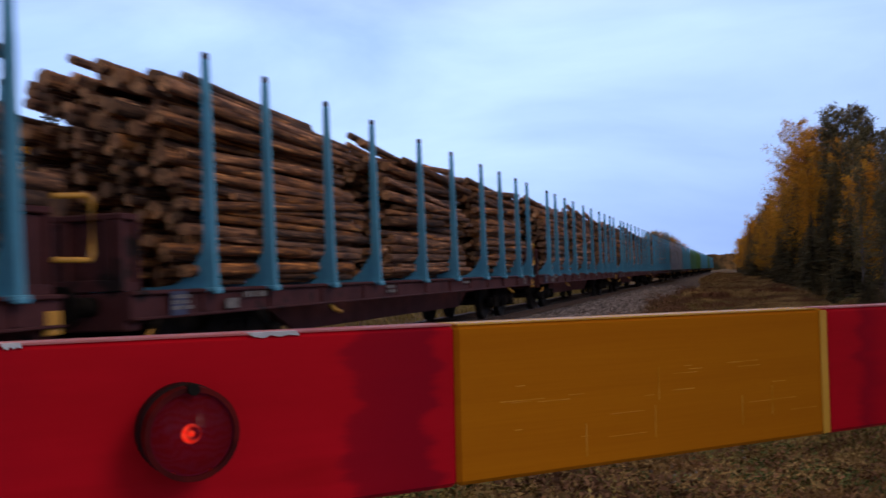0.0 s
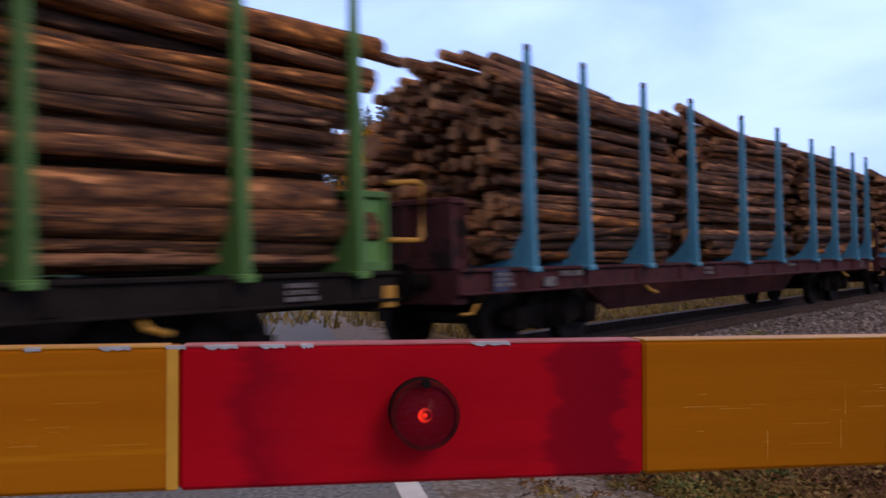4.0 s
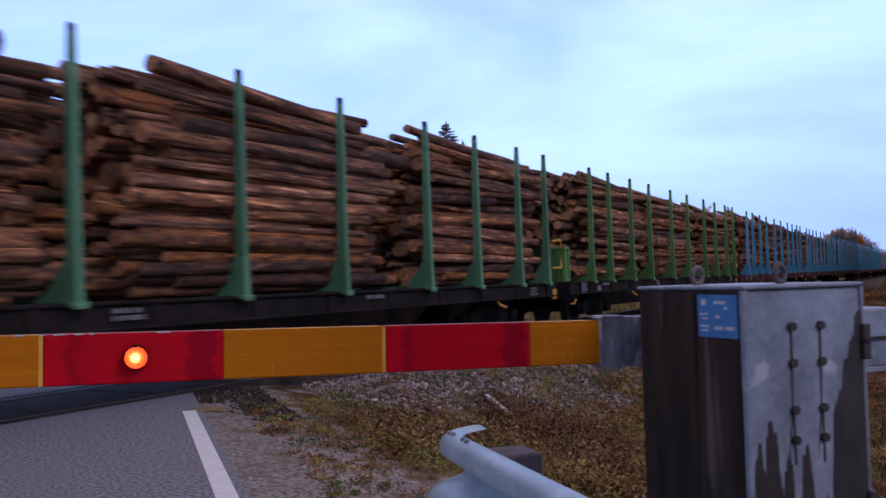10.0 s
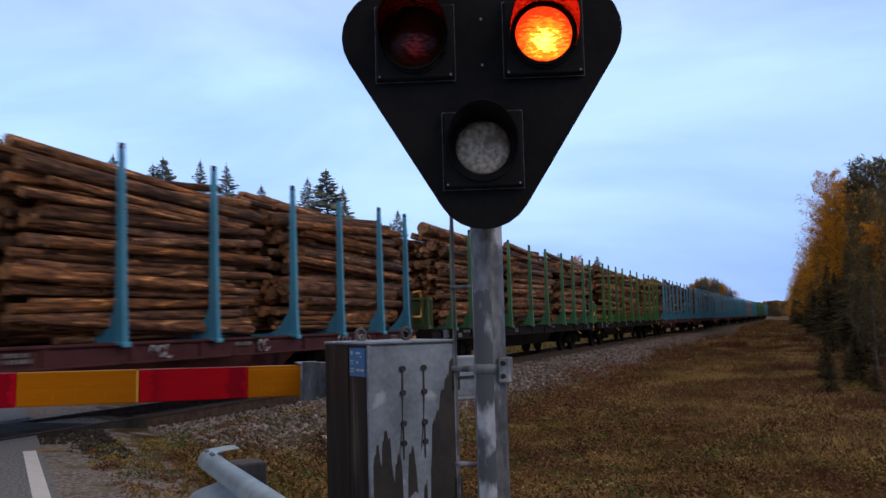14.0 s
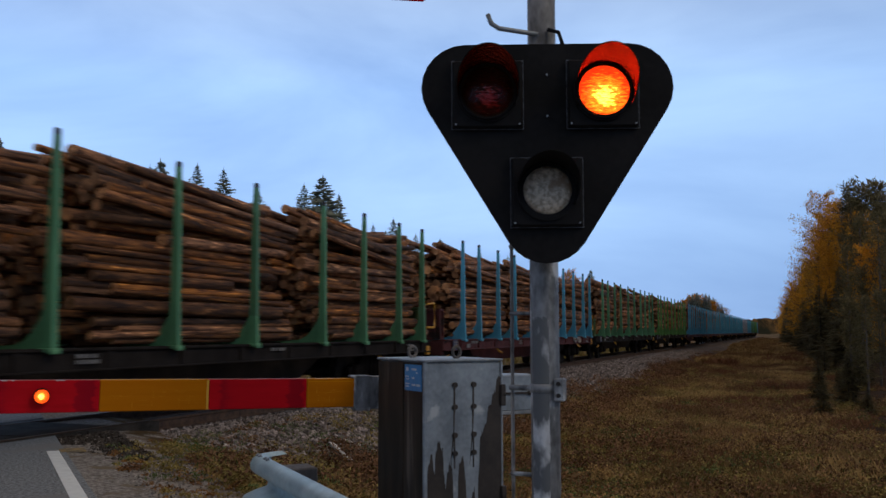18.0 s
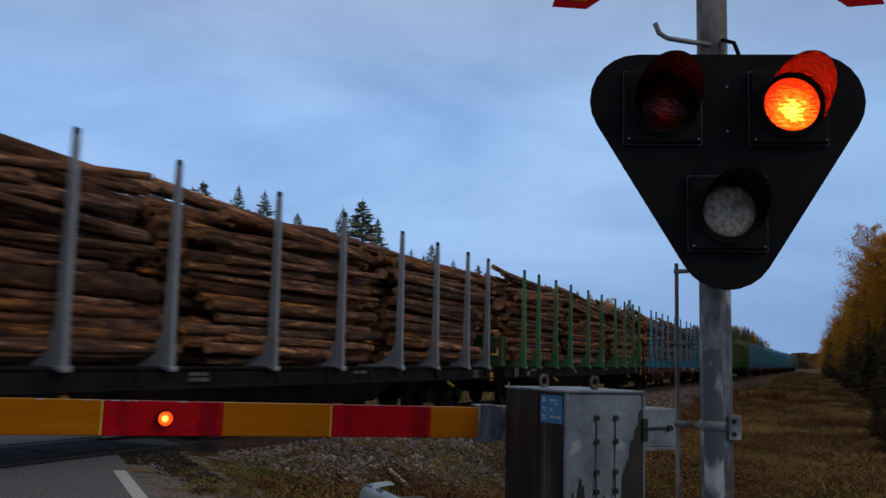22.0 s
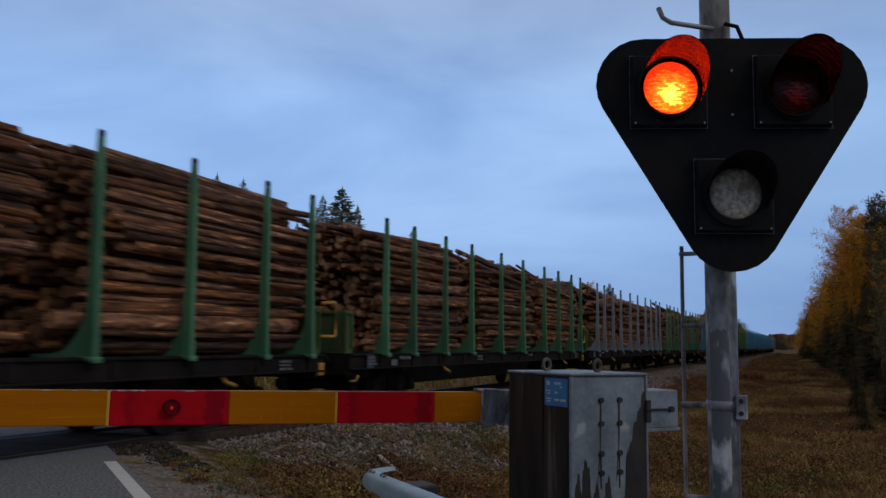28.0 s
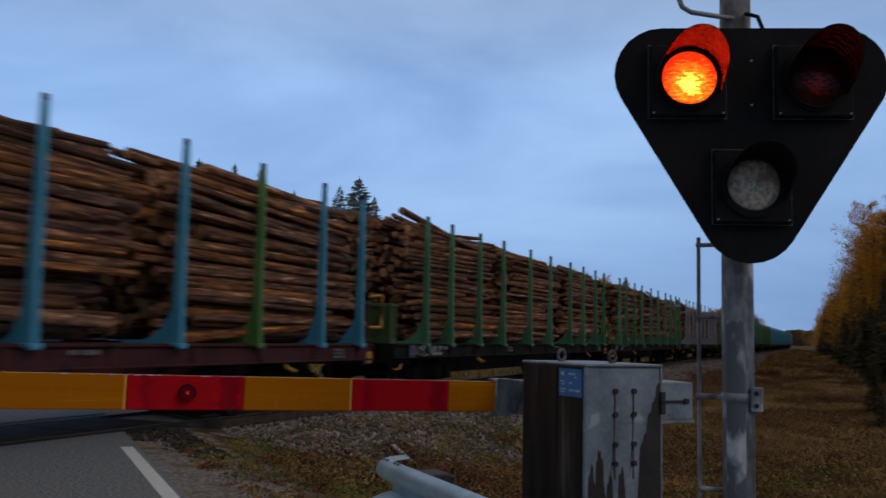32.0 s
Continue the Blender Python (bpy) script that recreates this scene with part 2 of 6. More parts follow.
M_BLUE = mat("light_blue_paint", (0.075, 0.275, 0.40), (0.118, 0.385, 0.53), 2.5, 0.55, 0, 0.1, 30, (1, 1, 0.4), 0.3, 0.7, 0.1, ((0.07, 0.09, 0.10), 3.0, 0.66))
M_GREEN = mat("green_paint", (0.075, 0.195, 0.088), (0.12, 0.285, 0.130), 2.5, 0.55, 0, 0.1, 30, (1, 1, 0.4), 0.3, 0.7, 0.2, ((0.05, 0.07, 0.05), 3.0, 0.66))
M_LEAF_GREEN = mat("grass_green_paint", (0.080, 0.195, 0.038), (0.125, 0.27, 0.058), 2.5, 0.55, 0, 0.1, 30, (1, 1, 0.4), 0.3, 0.7, 0.2, ((0.05, 0.06, 0.04), 3.0, 0.66))
M_LOCKER = mat("dull_green_paint", (0.050, 0.080, 0.020), (0.085, 0.128, 0.035), 2.5, 0.6, 0, 0.1, 30, (1, 1, 0.4), 0.3, 0.7, 0.2, ((0.03, 0.040, 0.015), 3.0, 0.58))
M_GREY = mat("grey_paint", (0.25, 0.26, 0.28), (0.38, 0.39, 0.41), 2.5, 0.55, 0, 0.1, 30, (1, 1, 0.4), 0.3, 0.7, 0.1, ((0.12, 0.11, 0.10), 3.0, 0.66))
M_MAROON = mat("oxide_brown_paint", (0.050, 0.015, 0.015), (0.098, 0.030, 0.029), 2.0, 0.7, 0, 0.12, 25, (1, 1, 1), 0.3, 0.7, 0.1, ((0.02, 0.012, 0.011), 2.0, 0.60), 0.2)
M_BLACK = mat("sooty_steel", (0.012, 0.0092, 0.008), (0.027, 0.0215, 0.0185), 2.0, 0.85, 0.0, 0.12, 25, (1, 1, 1), 0.3, 0.7, 0, None, 0.1)
M_RUN = mat("oily_running_gear", (0.006, 0.005, 0.0045), (0.016, 0.013, 0.011), 5.0, 0.9, 0.0, 0.2, 40, spec=0.05)
M_TREAD = mat("dull_wheel_steel", (0.011, 0.009, 0.008), (0.025, 0.021, 0.018), 6.0, 0.7, 0.1, 0.1, 40, spec=0.15)
M_HAND = mat("yellow_handrail_paint", (0.50, 0.24, 0.02), (0.66, 0.34, 0.03), 8.0, 0.5, 0, 0.05, 40)
M_MARK = mat("white_stencil_paint", (0.10, 0.092, 0.085), (0.23, 0.215, 0.20), 12.0, 0.7, 0, 0.05, 60)
M_SIGNRED = mat("red_boom_paint", (0.44, 0.003, 0.008), (0.55, 0.004, 0.012), 3.0, 0.6, 0, 0.04, 40, (0.35, 1, 2.5), 0.3, 0.7, 0.0, ((0.37, 0.003, 0.006), 4.0, 0.64), 0.06)
M_SIGNYEL = mat("amber_boom_paint", (0.43, 0.128, 0.0003), (0.50, 0.160, 0.0005), 3.0, 0.7, 0, 0.04, 40, (0.22, 1, 9), 0.3, 0.7, 0.0, ((0.64, 0.26, 0.004), 5.0, 0.625), 0.03)
M_YELEDGE = mat("bright_yellow_tape", (0.62, 0.30, 0.01), (0.75, 0.38, 0.02), 8.0, 0.5, 0, 0.03, 40)
rn, rl = M_SIGNRED.node_tree.nodes, M_SIGNRED.node_tree.links
r_co, r_sep, r_pos, r_fr, r_mp, r_no, r_sh, r_ramp, r_mix = (rn.new("ShaderNode" + k) for k in ("TexCoord", "SeparateXYZ", "Math", "Math", "Mapping", "TexNoise", "Math", "ValToRGB", "MixRGB"))
r_pos.operation, r_pos.inputs[1].default_value, r_pos.inputs[2].default_value = "MULTIPLY_ADD", 1 / 0.9705, 0.4835 / 0.9705   # brushed-over ends of every red stripe
r_fr.operation = "FRACT"
r_mp.inputs["Scale"].default_value = (3.0, 1.0, 20.0)
r_no.inputs["Scale"].default_value, r_no.inputs["Detail"].default_value = 2.0, 6
r_sh.operation, r_sh.inputs[1].default_value = "MULTIPLY_ADD", 0.085
r_ramp.color_ramp.elements[1].position = 0.095
for p, v in ((0.115, 0.7), (0.15, 0.2), (0.20, 0.0), (0.432, 0.0), (0.443, 0.7), (0.512, 0.85), (0.522, 0.2)):
    r_ramp.color_ramp.elements.new(p).color = (v, v, v, 1)
r_ramp.color_ramp.elements[0].color = r_ramp.color_ramp.elements[1].color = (0, 0, 0, 1)
r_ramp.color_ramp.elements[len(r_ramp.color_ramp.elements) - 1].color = (0.2, 0.2, 0.2, 1)
rl.new(r_co.outputs["Object"], r_sep.inputs[0])
rl.new(r_sep.outputs["X"], r_pos.inputs[0])
rl.new(r_pos.outputs[0], r_fr.inputs[0])
rl.new(r_co.outputs["Object"], r_mp.inputs["Vector"])
rl.new(r_mp.outputs["Vector"], r_no.inputs["Vector"])
rl.new(r_no.outputs["Fac"], r_sh.inputs[0])
rl.new(r_fr.outputs[0], r_sh.inputs[2])
rl.new(r_sh.outputs[0], r_ramp.inputs["Fac"])
rl.new(r_ramp.outputs["Color"], r_mix.inputs["Fac"])
r_bsdf = rn["Principled BSDF"]
rl.new(r_bsdf.inputs["Base Color"].links[0].from_socket, r_mix.inputs["Color1"])
r_mix.inputs["Color2"].default_value = (0.235, 0.002, 0.012, 1)
rl.new(r_mix.outputs["Color"], r_bsdf.inputs["Base Color"])
M_SCRATCH = mat("scratched_amber_paint", (0.52, 0.20, 0.004), (0.66, 0.30, 0.03), 30.0, 0.7, 0, 0.03, 60, spec=0.05)
M_PINKEDGE = mat("worn_red_edge", (0.42, 0.05, 0.05), (0.60, 0.22, 0.20), 14.0, 0.6, 0, 0.05, 40, (0.5, 1, 1), 0.35, 0.65)
M_CHIP = mat("bare_white_chips", (0.42, 0.42, 0.43), (0.62, 0.62, 0.62), 20.0, 0.6)
M_RAILING = mat("pale_zinc_beam", (0.40, 0.54, 0.60), (0.58, 0.73, 0.79), 7.0, 0.35, 0.2, 0.05, 40)
M_GALV = mat("galvanised_steel", (0.20, 0.21, 0.22), (0.40, 0.41, 0.42), 7.0, 0.5, 0.35, 0.06, 45, (1, 1, 1), 0.35, 0.65)
M_POST = mat("mottled_zinc_post", (0.080, 0.080, 0.082), (0.25, 0.25, 0.255), 9.0, 0.5, 0.2, 0.08, 50, (1, 1, 0.5), 0.38, 0.62, 0, ((0.50, 0.50, 0.50), 11.0, 0.575))
M_GALVD = mat("weathered_zinc_sheet", (0.175, 0.197, 0.222), (0.325, 0.360, 0.395), 5.0, 0.5, 0.25, 0.05, 45, (1, 1, 1), 0.35, 0.65, 0, ((0.46, 0.475, 0.49), 9.0, 0.61))
M_PLATEBLUE = mat("dark_blue_plate", (0.035, 0.040, 0.085), (0.06, 0.068, 0.13), 8.0, 0.7)
M_STAIN = mat("black_run_stain", (0.017, 0.012, 0.009), (0.046, 0.034, 0.026), 6.0, 0.55, 0.0, 0.05, 40)
M_DARKSIDE = mat("dark_brown_zinc_sheet", (0.014, 0.010, 0.0065), (0.052, 0.037, 0.024), 3.0, 0.5, 0.0, 0.05, 40, (6, 6, 0.6), 0.35, 0.72, 0, ((0.125, 0.100, 0.080), 1.6, 0.63), 0.3)
M_LABEL = mat("blue_plate", (0.06, 0.20, 0.42), (0.08, 0.25, 0.50), 10.0, 0.4, 0, 0.02)
M_SIGBLACK = mat("matt_black_board", (0.0075, 0.0068, 0.0068), (0.014, 0.0125, 0.0125), 5.0, 0.65, 0, 0.05, 40, (1, 1, 1), 0.35, 0.65, 0, None, 0.13)
M_ASPHALT = mat("worn_asphalt", (0.085, 0.095, 0.110), (0.37, 0.395, 0.435), 34.0, 0.9, 0, 0.03, 120, (1, 1, 1), 0.32, 0.72, 0, ((0.22, 0.223, 0.235), 0.9, 0.57), 0.2)
M_LINE = mat("road_line_paint", (0.74, 0.78, 0.82), (0.84, 0.88, 0.92), 9.0, 0.7, 0, 0.1, 70, (1, 1, 1), 0.3, 0.6, 0, ((0.16, 0.16, 0.16), 16.0, 0.69))
M_LINEOLD = mat("old_yellow_line_paint", (0.15, 0.12, 0.08), (0.36, 0.25, 0.10), 9.0, 0.75, 0, 0.1, 70)
M_RUBBER = mat("crossing_rubber_panel", (0.018, 0.015, 0.013), (0.050, 0.042, 0.036), 3.0, 0.85, 0, 0.2, 50, (1, 1, 1), 0.35, 0.65, 0, None, 0.15)
M_BALLAST = mat("ballast_bed", (0.075, 0.058, 0.047), (0.20, 0.160, 0.135), 9.0, 1.0, 0, 0.8, 40, (1, 1, 1), 0.35, 0.65, 0, None, 0.08)
M_STONE = mat("ballast_stone", (0.090, 0.072, 0.064), (0.36, 0.297, 0.266), 8.0, 0.95, 0, 0.3, 50, (1, 1, 1), 0.35, 0.65, 0.62, None, 0.15)
M_GROUND = mat("moorland_soil", (0.074, 0.050, 0.025), (0.192, 0.125, 0.058), 0.8, 1.0, 0, 0.8, 12, (1, 1, 1), 0.35, 0.65, 0, ((0.125, 0.086, 0.032), 0.6, 0.58), 0.05)
gn, gl = M_GROUND.node_tree.nodes, M_GROUND.node_tree.links
g_co, g_dot, g_no, g_sum, g_fac, g_mix = (gn.new("ShaderNode" + k) for k in ("TexCoord", "VectorMath", "TexNoise", "Math", "ValToRGB", "MixRGB"))
g_dot.operation, g_dot.inputs[1].default_value = "DOT_PRODUCT", (0.673, 0.740, 0)
g_no.inputs["Scale"].default_value, g_no.inputs["Detail"].default_value = 2.2, 8
g_sum.operation, g_sum.inputs[1].default_value = "MULTIPLY_ADD", -3.4
g_fac.color_ramp.elements[0].position, g_fac.color_ramp.elements[0].color = 0.0, (1, 1, 1, 1)
g_fac.color_ramp.elements[1].position, g_fac.color_ramp.elements[1].color = 0.55, (0, 0, 0, 1)
g_add = gn.new("ShaderNodeMath")
g_add.inputs[1].default_value = 1.9
gl.new(g_co.outputs["Object"], g_dot.inputs[0])
gl.new(g_co.outputs["Object"], g_no.inputs["Vector"])
gl.new(g_no.outputs["Fac"], g_sum.inputs[0])
gl.new(g_dot.outputs["Value"], g_sum.inputs[2])
gl.new(g_sum.outputs[0], g_add.inputs[0])
gl.new(g_add.outputs[0], g_fac.inputs["Fac"])
gl.new(g_fac.outputs["Color"], g_mix.inputs["Fac"])
g_bsdf = gn["Principled BSDF"]
gl.new(g_bsdf.inputs["Base Color"].links[0].from_socket, g_mix.inputs["Color1"])
g_sand = gn.new("ShaderNodeValToRGB")
g_gr = gn.new("ShaderNodeTexNoise")
g_gr.inputs["Scale"].default_value, g_gr.inputs["Detail"].default_value = 26.0, 8
g_sand.color_ramp.elements[0].position, g_sand.color_ramp.elements[0].color = 0.36, (0.145, 0.125, 0.110, 1)
g_sand.color_ramp.elements[1].position, g_sand.color_ramp.elements[1].color = 0.66, (0.44, 0.40, 0.375, 1)
gl.new(g_co.outputs["Object"], g_gr.inputs["Vector"])
gl.new(g_gr.outputs["Fac"], g_sand.inputs["Fac"])
gl.new(g_sand.outputs["Color"], g_mix.inputs["Color2"])
g_sep, g_no2, g_ed, g_lit, g_floor = (gn.new("ShaderNode" + k) for k in ("SeparateXYZ", "TexNoise", "Math", "ValToRGB", "MixRGB"))   # needle litter on the forest floor
g_no2.inputs["Scale"].default_value, g_no2.inputs["Detail"].default_value = 0.5, 5
g_ed.operation, g_ed.inputs[1].default_value = "MULTIPLY_ADD", 3.0
g_lit.color_ramp.elements[0].position, g_lit.color_ramp.elements[0].color = 0.0, (0, 0, 0, 1)
g_lit.color_ramp.elements[1].position, g_lit.color_ramp.elements[1].color = 0.8, (1, 1, 1, 1)
g_off = gn.new("ShaderNodeMath")
g_off.inputs[1].default_value = -3.3
gl.new(g_co.outputs["Object"], g_sep.inputs[0])
gl.new(g_co.outputs["Object"], g_no2.inputs["Vector"])
gl.new(g_no2.outputs["Fac"], g_ed.inputs[0])
gl.new(g_sep.outputs["X"], g_ed.inputs[2])
gl.new(g_ed.outputs[0], g_off.inputs[0])
gl.new(g_off.outputs[0], g_lit.inputs["Fac"])
gl.new(g_lit.outputs["Color"], g_floor.inputs["Fac"])
gl.new(g_mix.outputs["Color"], g_floor.inputs["Color1"])
g_floor.inputs["Color2"].default_value = (0.050, 0.031, 0.019, 1)
gl.new(g_floor.outputs["Color"], g_bsdf.inputs["Base Color"])
M_SHOULDER = mat("gravel_shoulder", (0.120, 0.108, 0.098), (0.40, 0.37, 0.35), 26.0, 1.0, 0, 0.9, 90, (1, 1, 1), 0.34, 0.68, 0, ((0.19, 0.155, 0.115), 2.6, 0.58), 0.05)
M_DRY = mat("dry_grass", (0.19, 0.117, 0.046), (0.50, 0.325, 0.120), 0.5, 0.95, 0, 0.1, 3, (1, 1, 1), 0.36, 0.64, 0.16, ((0.19, 0.088, 0.042), 0.30, 0.50), 0.1)
M_RUST = mat("rusty_heather", (0.114, 0.060, 0.034), (0.25, 0.134, 0.066), 0.9, 0.95, 0, 0.1, 8, (1, 1, 1), 0.35, 0.65, 0.5, None, 0.1)
M_HERB = mat("green_herb", (0.060, 0.088, 0.026), (0.15, 0.190, 0.058), 1.5, 0.85, 0, 0.1, 8, (1, 1, 1), 0.35, 0.65, 0.4, None, 0.2)
# far spruces: distance haze is put into the pale needle colour
M_SPRUCE_HAZY = leafy(mat("hazy_spruce_needles", (0.26, 0.29, 0.25), (0.46, 0.48, 0.40), 0.5, 0.85, 0, 0.1, 6, (1, 1, 1), 0.35, 0.65, 0.35, None, 0.2), 0.6)
M_BIRCH = leafy(mat("autumn_birch_leaves", (0.50, 0.225, 0.016), (0.84, 0.42, 0.036), 0.5, 0.8, 0, 0.1, 6, (1, 1, 1), 0.35, 0.65, 0.4, None, 0.2), 0.5)
M_TRUNK = mat("dark_trunk_bark", (0.03, 0.024, 0.018), (0.09, 0.07, 0.05), 3.0, 0.9, 0, 0.5, 20)
M_STEM = mat("grey_brown_stem_bark", (0.085, 0.066, 0.052), (0.20, 0.160, 0.130), 3.0, 0.9, 0, 0.4, 16, (1, 1, 0.3))
M_PINE = leafy(mat("olive_pine_needles", (0.105, 0.090, 0.044), (0.27, 0.215, 0.098), 0.5, 0.9, 0, 0.1, 6, (1, 1, 1), 0.35, 0.65, 0.5, ((0.20, 0.115, 0.035), 0.35, 0.60), 0.1), 0.4)
M_RIDGE = mat("distant_forest", (0.055, 0.036, 0.019), (0.23, 0.125, 0.045), 0.18, 1.0, 0, 0.3, 0.9, (1, 1, 0.5), 0.4, 0.6, 0, ((0.035, 0.033, 0.020), 0.03, 0.55), 0.0)
M_WOOD = mat("weathered_plank", (0.50, 0.49, 0.48), (0.76, 0.75, 0.73), 9.0, 0.8, 0, 0.2, 30)
M_RAILTOP = mat("polished_rail_head", (0.045, 0.038, 0.034), (0.11, 0.095, 0.085), 8.0, 0.6, 0.3, 0.03)
M_RAILSIDE = mat("rusty_rail_web", (0.045, 0.025, 0.017), (0.10, 0.055, 0.033), 8.0, 0.85, 0.2, 0.2)
M_REDLENS = clear("red_lens_glass", (1.0, 0.92, 0.80), 0.012, 0.10, (1.0, 0.62, 0.42))
M_BOOMLENS = clear("boom_lens_glass", (1.0, 0.86, 0.74), 0.005, 0.12, (1.0, 0.50, 0.36))
M_CLEARLENS = mat("frosted_clear_lens", (0.33, 0.255, 0.175), (0.72, 0.61, 0.46), 60.0, 0.42, 0.0, 0.07, 90, (1, 1, 1), 0.36, 0.64, 0, ((0.30, 0.205, 0.125), 14.0, 0.54))
cn, cl_ = M_CLEARLENS.node_tree.nodes, M_CLEARLENS.node_tree.links
c_co, c_wave = cn.new("ShaderNodeTexCoord"), cn.new("ShaderNodeTexWave")   # pressed rings of the lens
c_wave.wave_type, c_wave.rings_direction = "RINGS", "Y"
c_wave.inputs["Scale"].default_value, c_wave.inputs["Distortion"].default_value = 28.0, 1.5
cl_.new(c_co.outputs["Object"], c_wave.inputs["Vector"])
cl_.new(c_wave.outputs["Fac"], cn["Bump"].inputs["Height"])
M_LENSDARK = mat("dark_red_reflector", (0.018, 0.001, 0.002), (0.10, 0.007, 0.013), 16.0, 0.7, 0.0, 0.3, 70, spec=0.15)
M_HOODIN = mat("glossy_visor_lining", (0.010, 0.0008, 0.0005), (0.028, 0.0015, 0.001), 34.0, 0.12, 0.0, 1.0, 60, (1.0, 1.8, 1.2), 0.3, 0.7, 0, None, 1.0)
M_HOODIN.node_tree.nodes["Principled BSDF"].inputs["Specular Tint"].default_value = (1.0, 0.13, 0.06, 1)
M_HOODIN.node_tree.nodes["Principled BSDF"].inputs["IOR"].default_value = 3.4
M_FIRE = lamp_face("lit_signal_face", (0.60, 0.030, 0.001), (1.4, 0.30, 0.005), (3.4, 2.1, 0.20), 2.8)
M_EMBER = lamp_face("fading_signal_face", (0.028, 0.0008, 0.0008), (0.135, 0.003, 0.001), (1.05, 0.095, 0.008), 0.95)
M_BOOMFIRE = lamp_face("lit_boom_face", (0.8, 0.045, 0.002), (1.5, 0.19, 0.006), (3.9, 1.9, 0.25), 2.4, True)
M_BOOMEMBER = lamp_face("fading_boom_face", (0.14, 0.005, 0.002), (0.50, 0.02, 0.002), (1.6, 0.30, 0.015), 1.0, True)
M_DARKFACE = lamp_face("dark_signal_face", (0.008, 0.0005, 0.0005), (0.035, 0.002, 0.003), (0.42, 0.035, 0.06), 0.0, False, False)
M_BOOMDARK = lamp_face("cooling_boom_face", (0.010, 0.0003, 0.0012), (0.030, 0.0006, 0.003), (0.95, 0.045, 0.010), 0.8, True)
M_BOOMDARK.node_tree.nodes["Principled BSDF"].inputs["Base Color"].default_value = (0.105, 0.002, 0.014, 1)
M_BOOMDARK.node_tree.nodes["Color Ramp"].color_ramp.elements[1].position = 0.27
M_OLIVE = mat("olive_moss", (0.14, 0.108, 0.032), (0.35, 0.262, 0.078), 1.5, 0.9, 0, 0.1, 8, (1, 1, 1), 0.35, 0.65, 0.45, None, 0.15)
M_ORANGE = mat("rust_orange_herb", (0.14, 0.066, 0.022), (0.31, 0.155, 0.046), 1.5, 0.9, 0, 0.1, 8, (1, 1, 1), 0.35, 0.65, 0.5, None, 0.15)
M_PEBBLE = mat("dusty_pebble", (0.12, 0.105, 0.095), (0.25, 0.225, 0.205), 8.0, 0.95, 0, 0.3, 50, (1, 1, 1), 0.35, 0.65, 0.5, None, 0.15)
M_FIR = leafy(mat("shaded_forest_needles", (0.080, 0.068, 0.038), (0.20, 0.165, 0.085), 0.5, 0.9, 0, 0.1, 6, (1, 1, 1), 0.35, 0.65, 0.5, ((0.13, 0.070, 0.020), 0.3, 0.62), 0.1), 0.4)
M_WRAP = mat("peeling_white_wrap", (0.40, 0.40, 0.405), (0.62, 0.62, 0.625), 14.0, 0.6, 0, 0.1, 50, (1, 1, 0.5), 0.38, 0.62, 0, ((0.115, 0.118, 0.122), 9.0, 0.47))
M_LENSRIM = mat("dark_red_lens_rim", (0.045, 0.003, 0.003), (0.12, 0.006, 0.005), 30.0, 0.5, 0, 0.1, 70, spec=0.1)
M_BROWNPOST = mat("weathered_post", (0.075, 0.066, 0.060), (0.17, 0.152, 0.14), 6.0, 0.8, 0, 0.2, 40, (1, 1, 0.3))
M_APRON = mat("dirty_gravel", (0.030, 0.024, 0.020), (0.085, 0.070, 0.060), 8.0, 0.95, 0, 0.3, 50, (1, 1, 1), 0.35, 0.65, 0.5, None, 0.1)
M_EDGE = mat("worn_black_edge", (0.05, 0.05, 0.055), (0.13, 0.13, 0.14), 30.0, 0.5, 0, 0.05, 60)


# ---- building helpers ----
def place(ob, m):
    ob.matrix_basis = m
    return ob


def mesh_of(name, bm, *mats, smooth=False):
    me = bpy.data.meshes.new(name)
    bm.to_mesh(me)
    bm.free()
    for m in mats:
        me.materials.append(m)
    if smooth:
        for p in me.polygons:
            p.use_smooth = True
    return me


def part(name, me, parent, m=None, label="", kind=""):
    ob = new(name, me)
    ob.parent = parent
    if m is not None:
        ob.matrix_basis = m
    return tagged(ob, label=label, kind=kind)


def thing(name, label, category, group="", kind="", m=None, data=None):
    ob = new(name, data)
    if m is not None:
        ob.matrix_basis = m
    return tagged(ob, label, category, group, kind)


def add_box(bm, x0, x1, y0, y1, z0, z1, bevel=0.0, mi=0):
    r = bmesh.ops.create_cube(bm, size=1.0, matrix=Matrix.Translation(((x0 + x1) / 2, (y0 + y1) / 2, (z0 + z1) / 2)) @ Matrix.Diagonal((x1 - x0, y1 - y0, z1 - z0, 1)))
    faces = {f for v in r["verts"] for f in v.link_faces}
    for f in faces:
        f.material_index = mi
    if bevel:
        edges = list({e for f in faces for e in f.edges})
        out = bmesh.ops.bevel(bm, geom=edges, offset=bevel, segments=1, affect="EDGES")
        for f in out["faces"]:
            f.material_index = mi


def box(x0, x1, y0, y1, z0, z1, bevel=0.0):
    bm = bmesh.new()
    add_box(bm, x0, x1, y0, y1, z0, z1, bevel)
    return bm


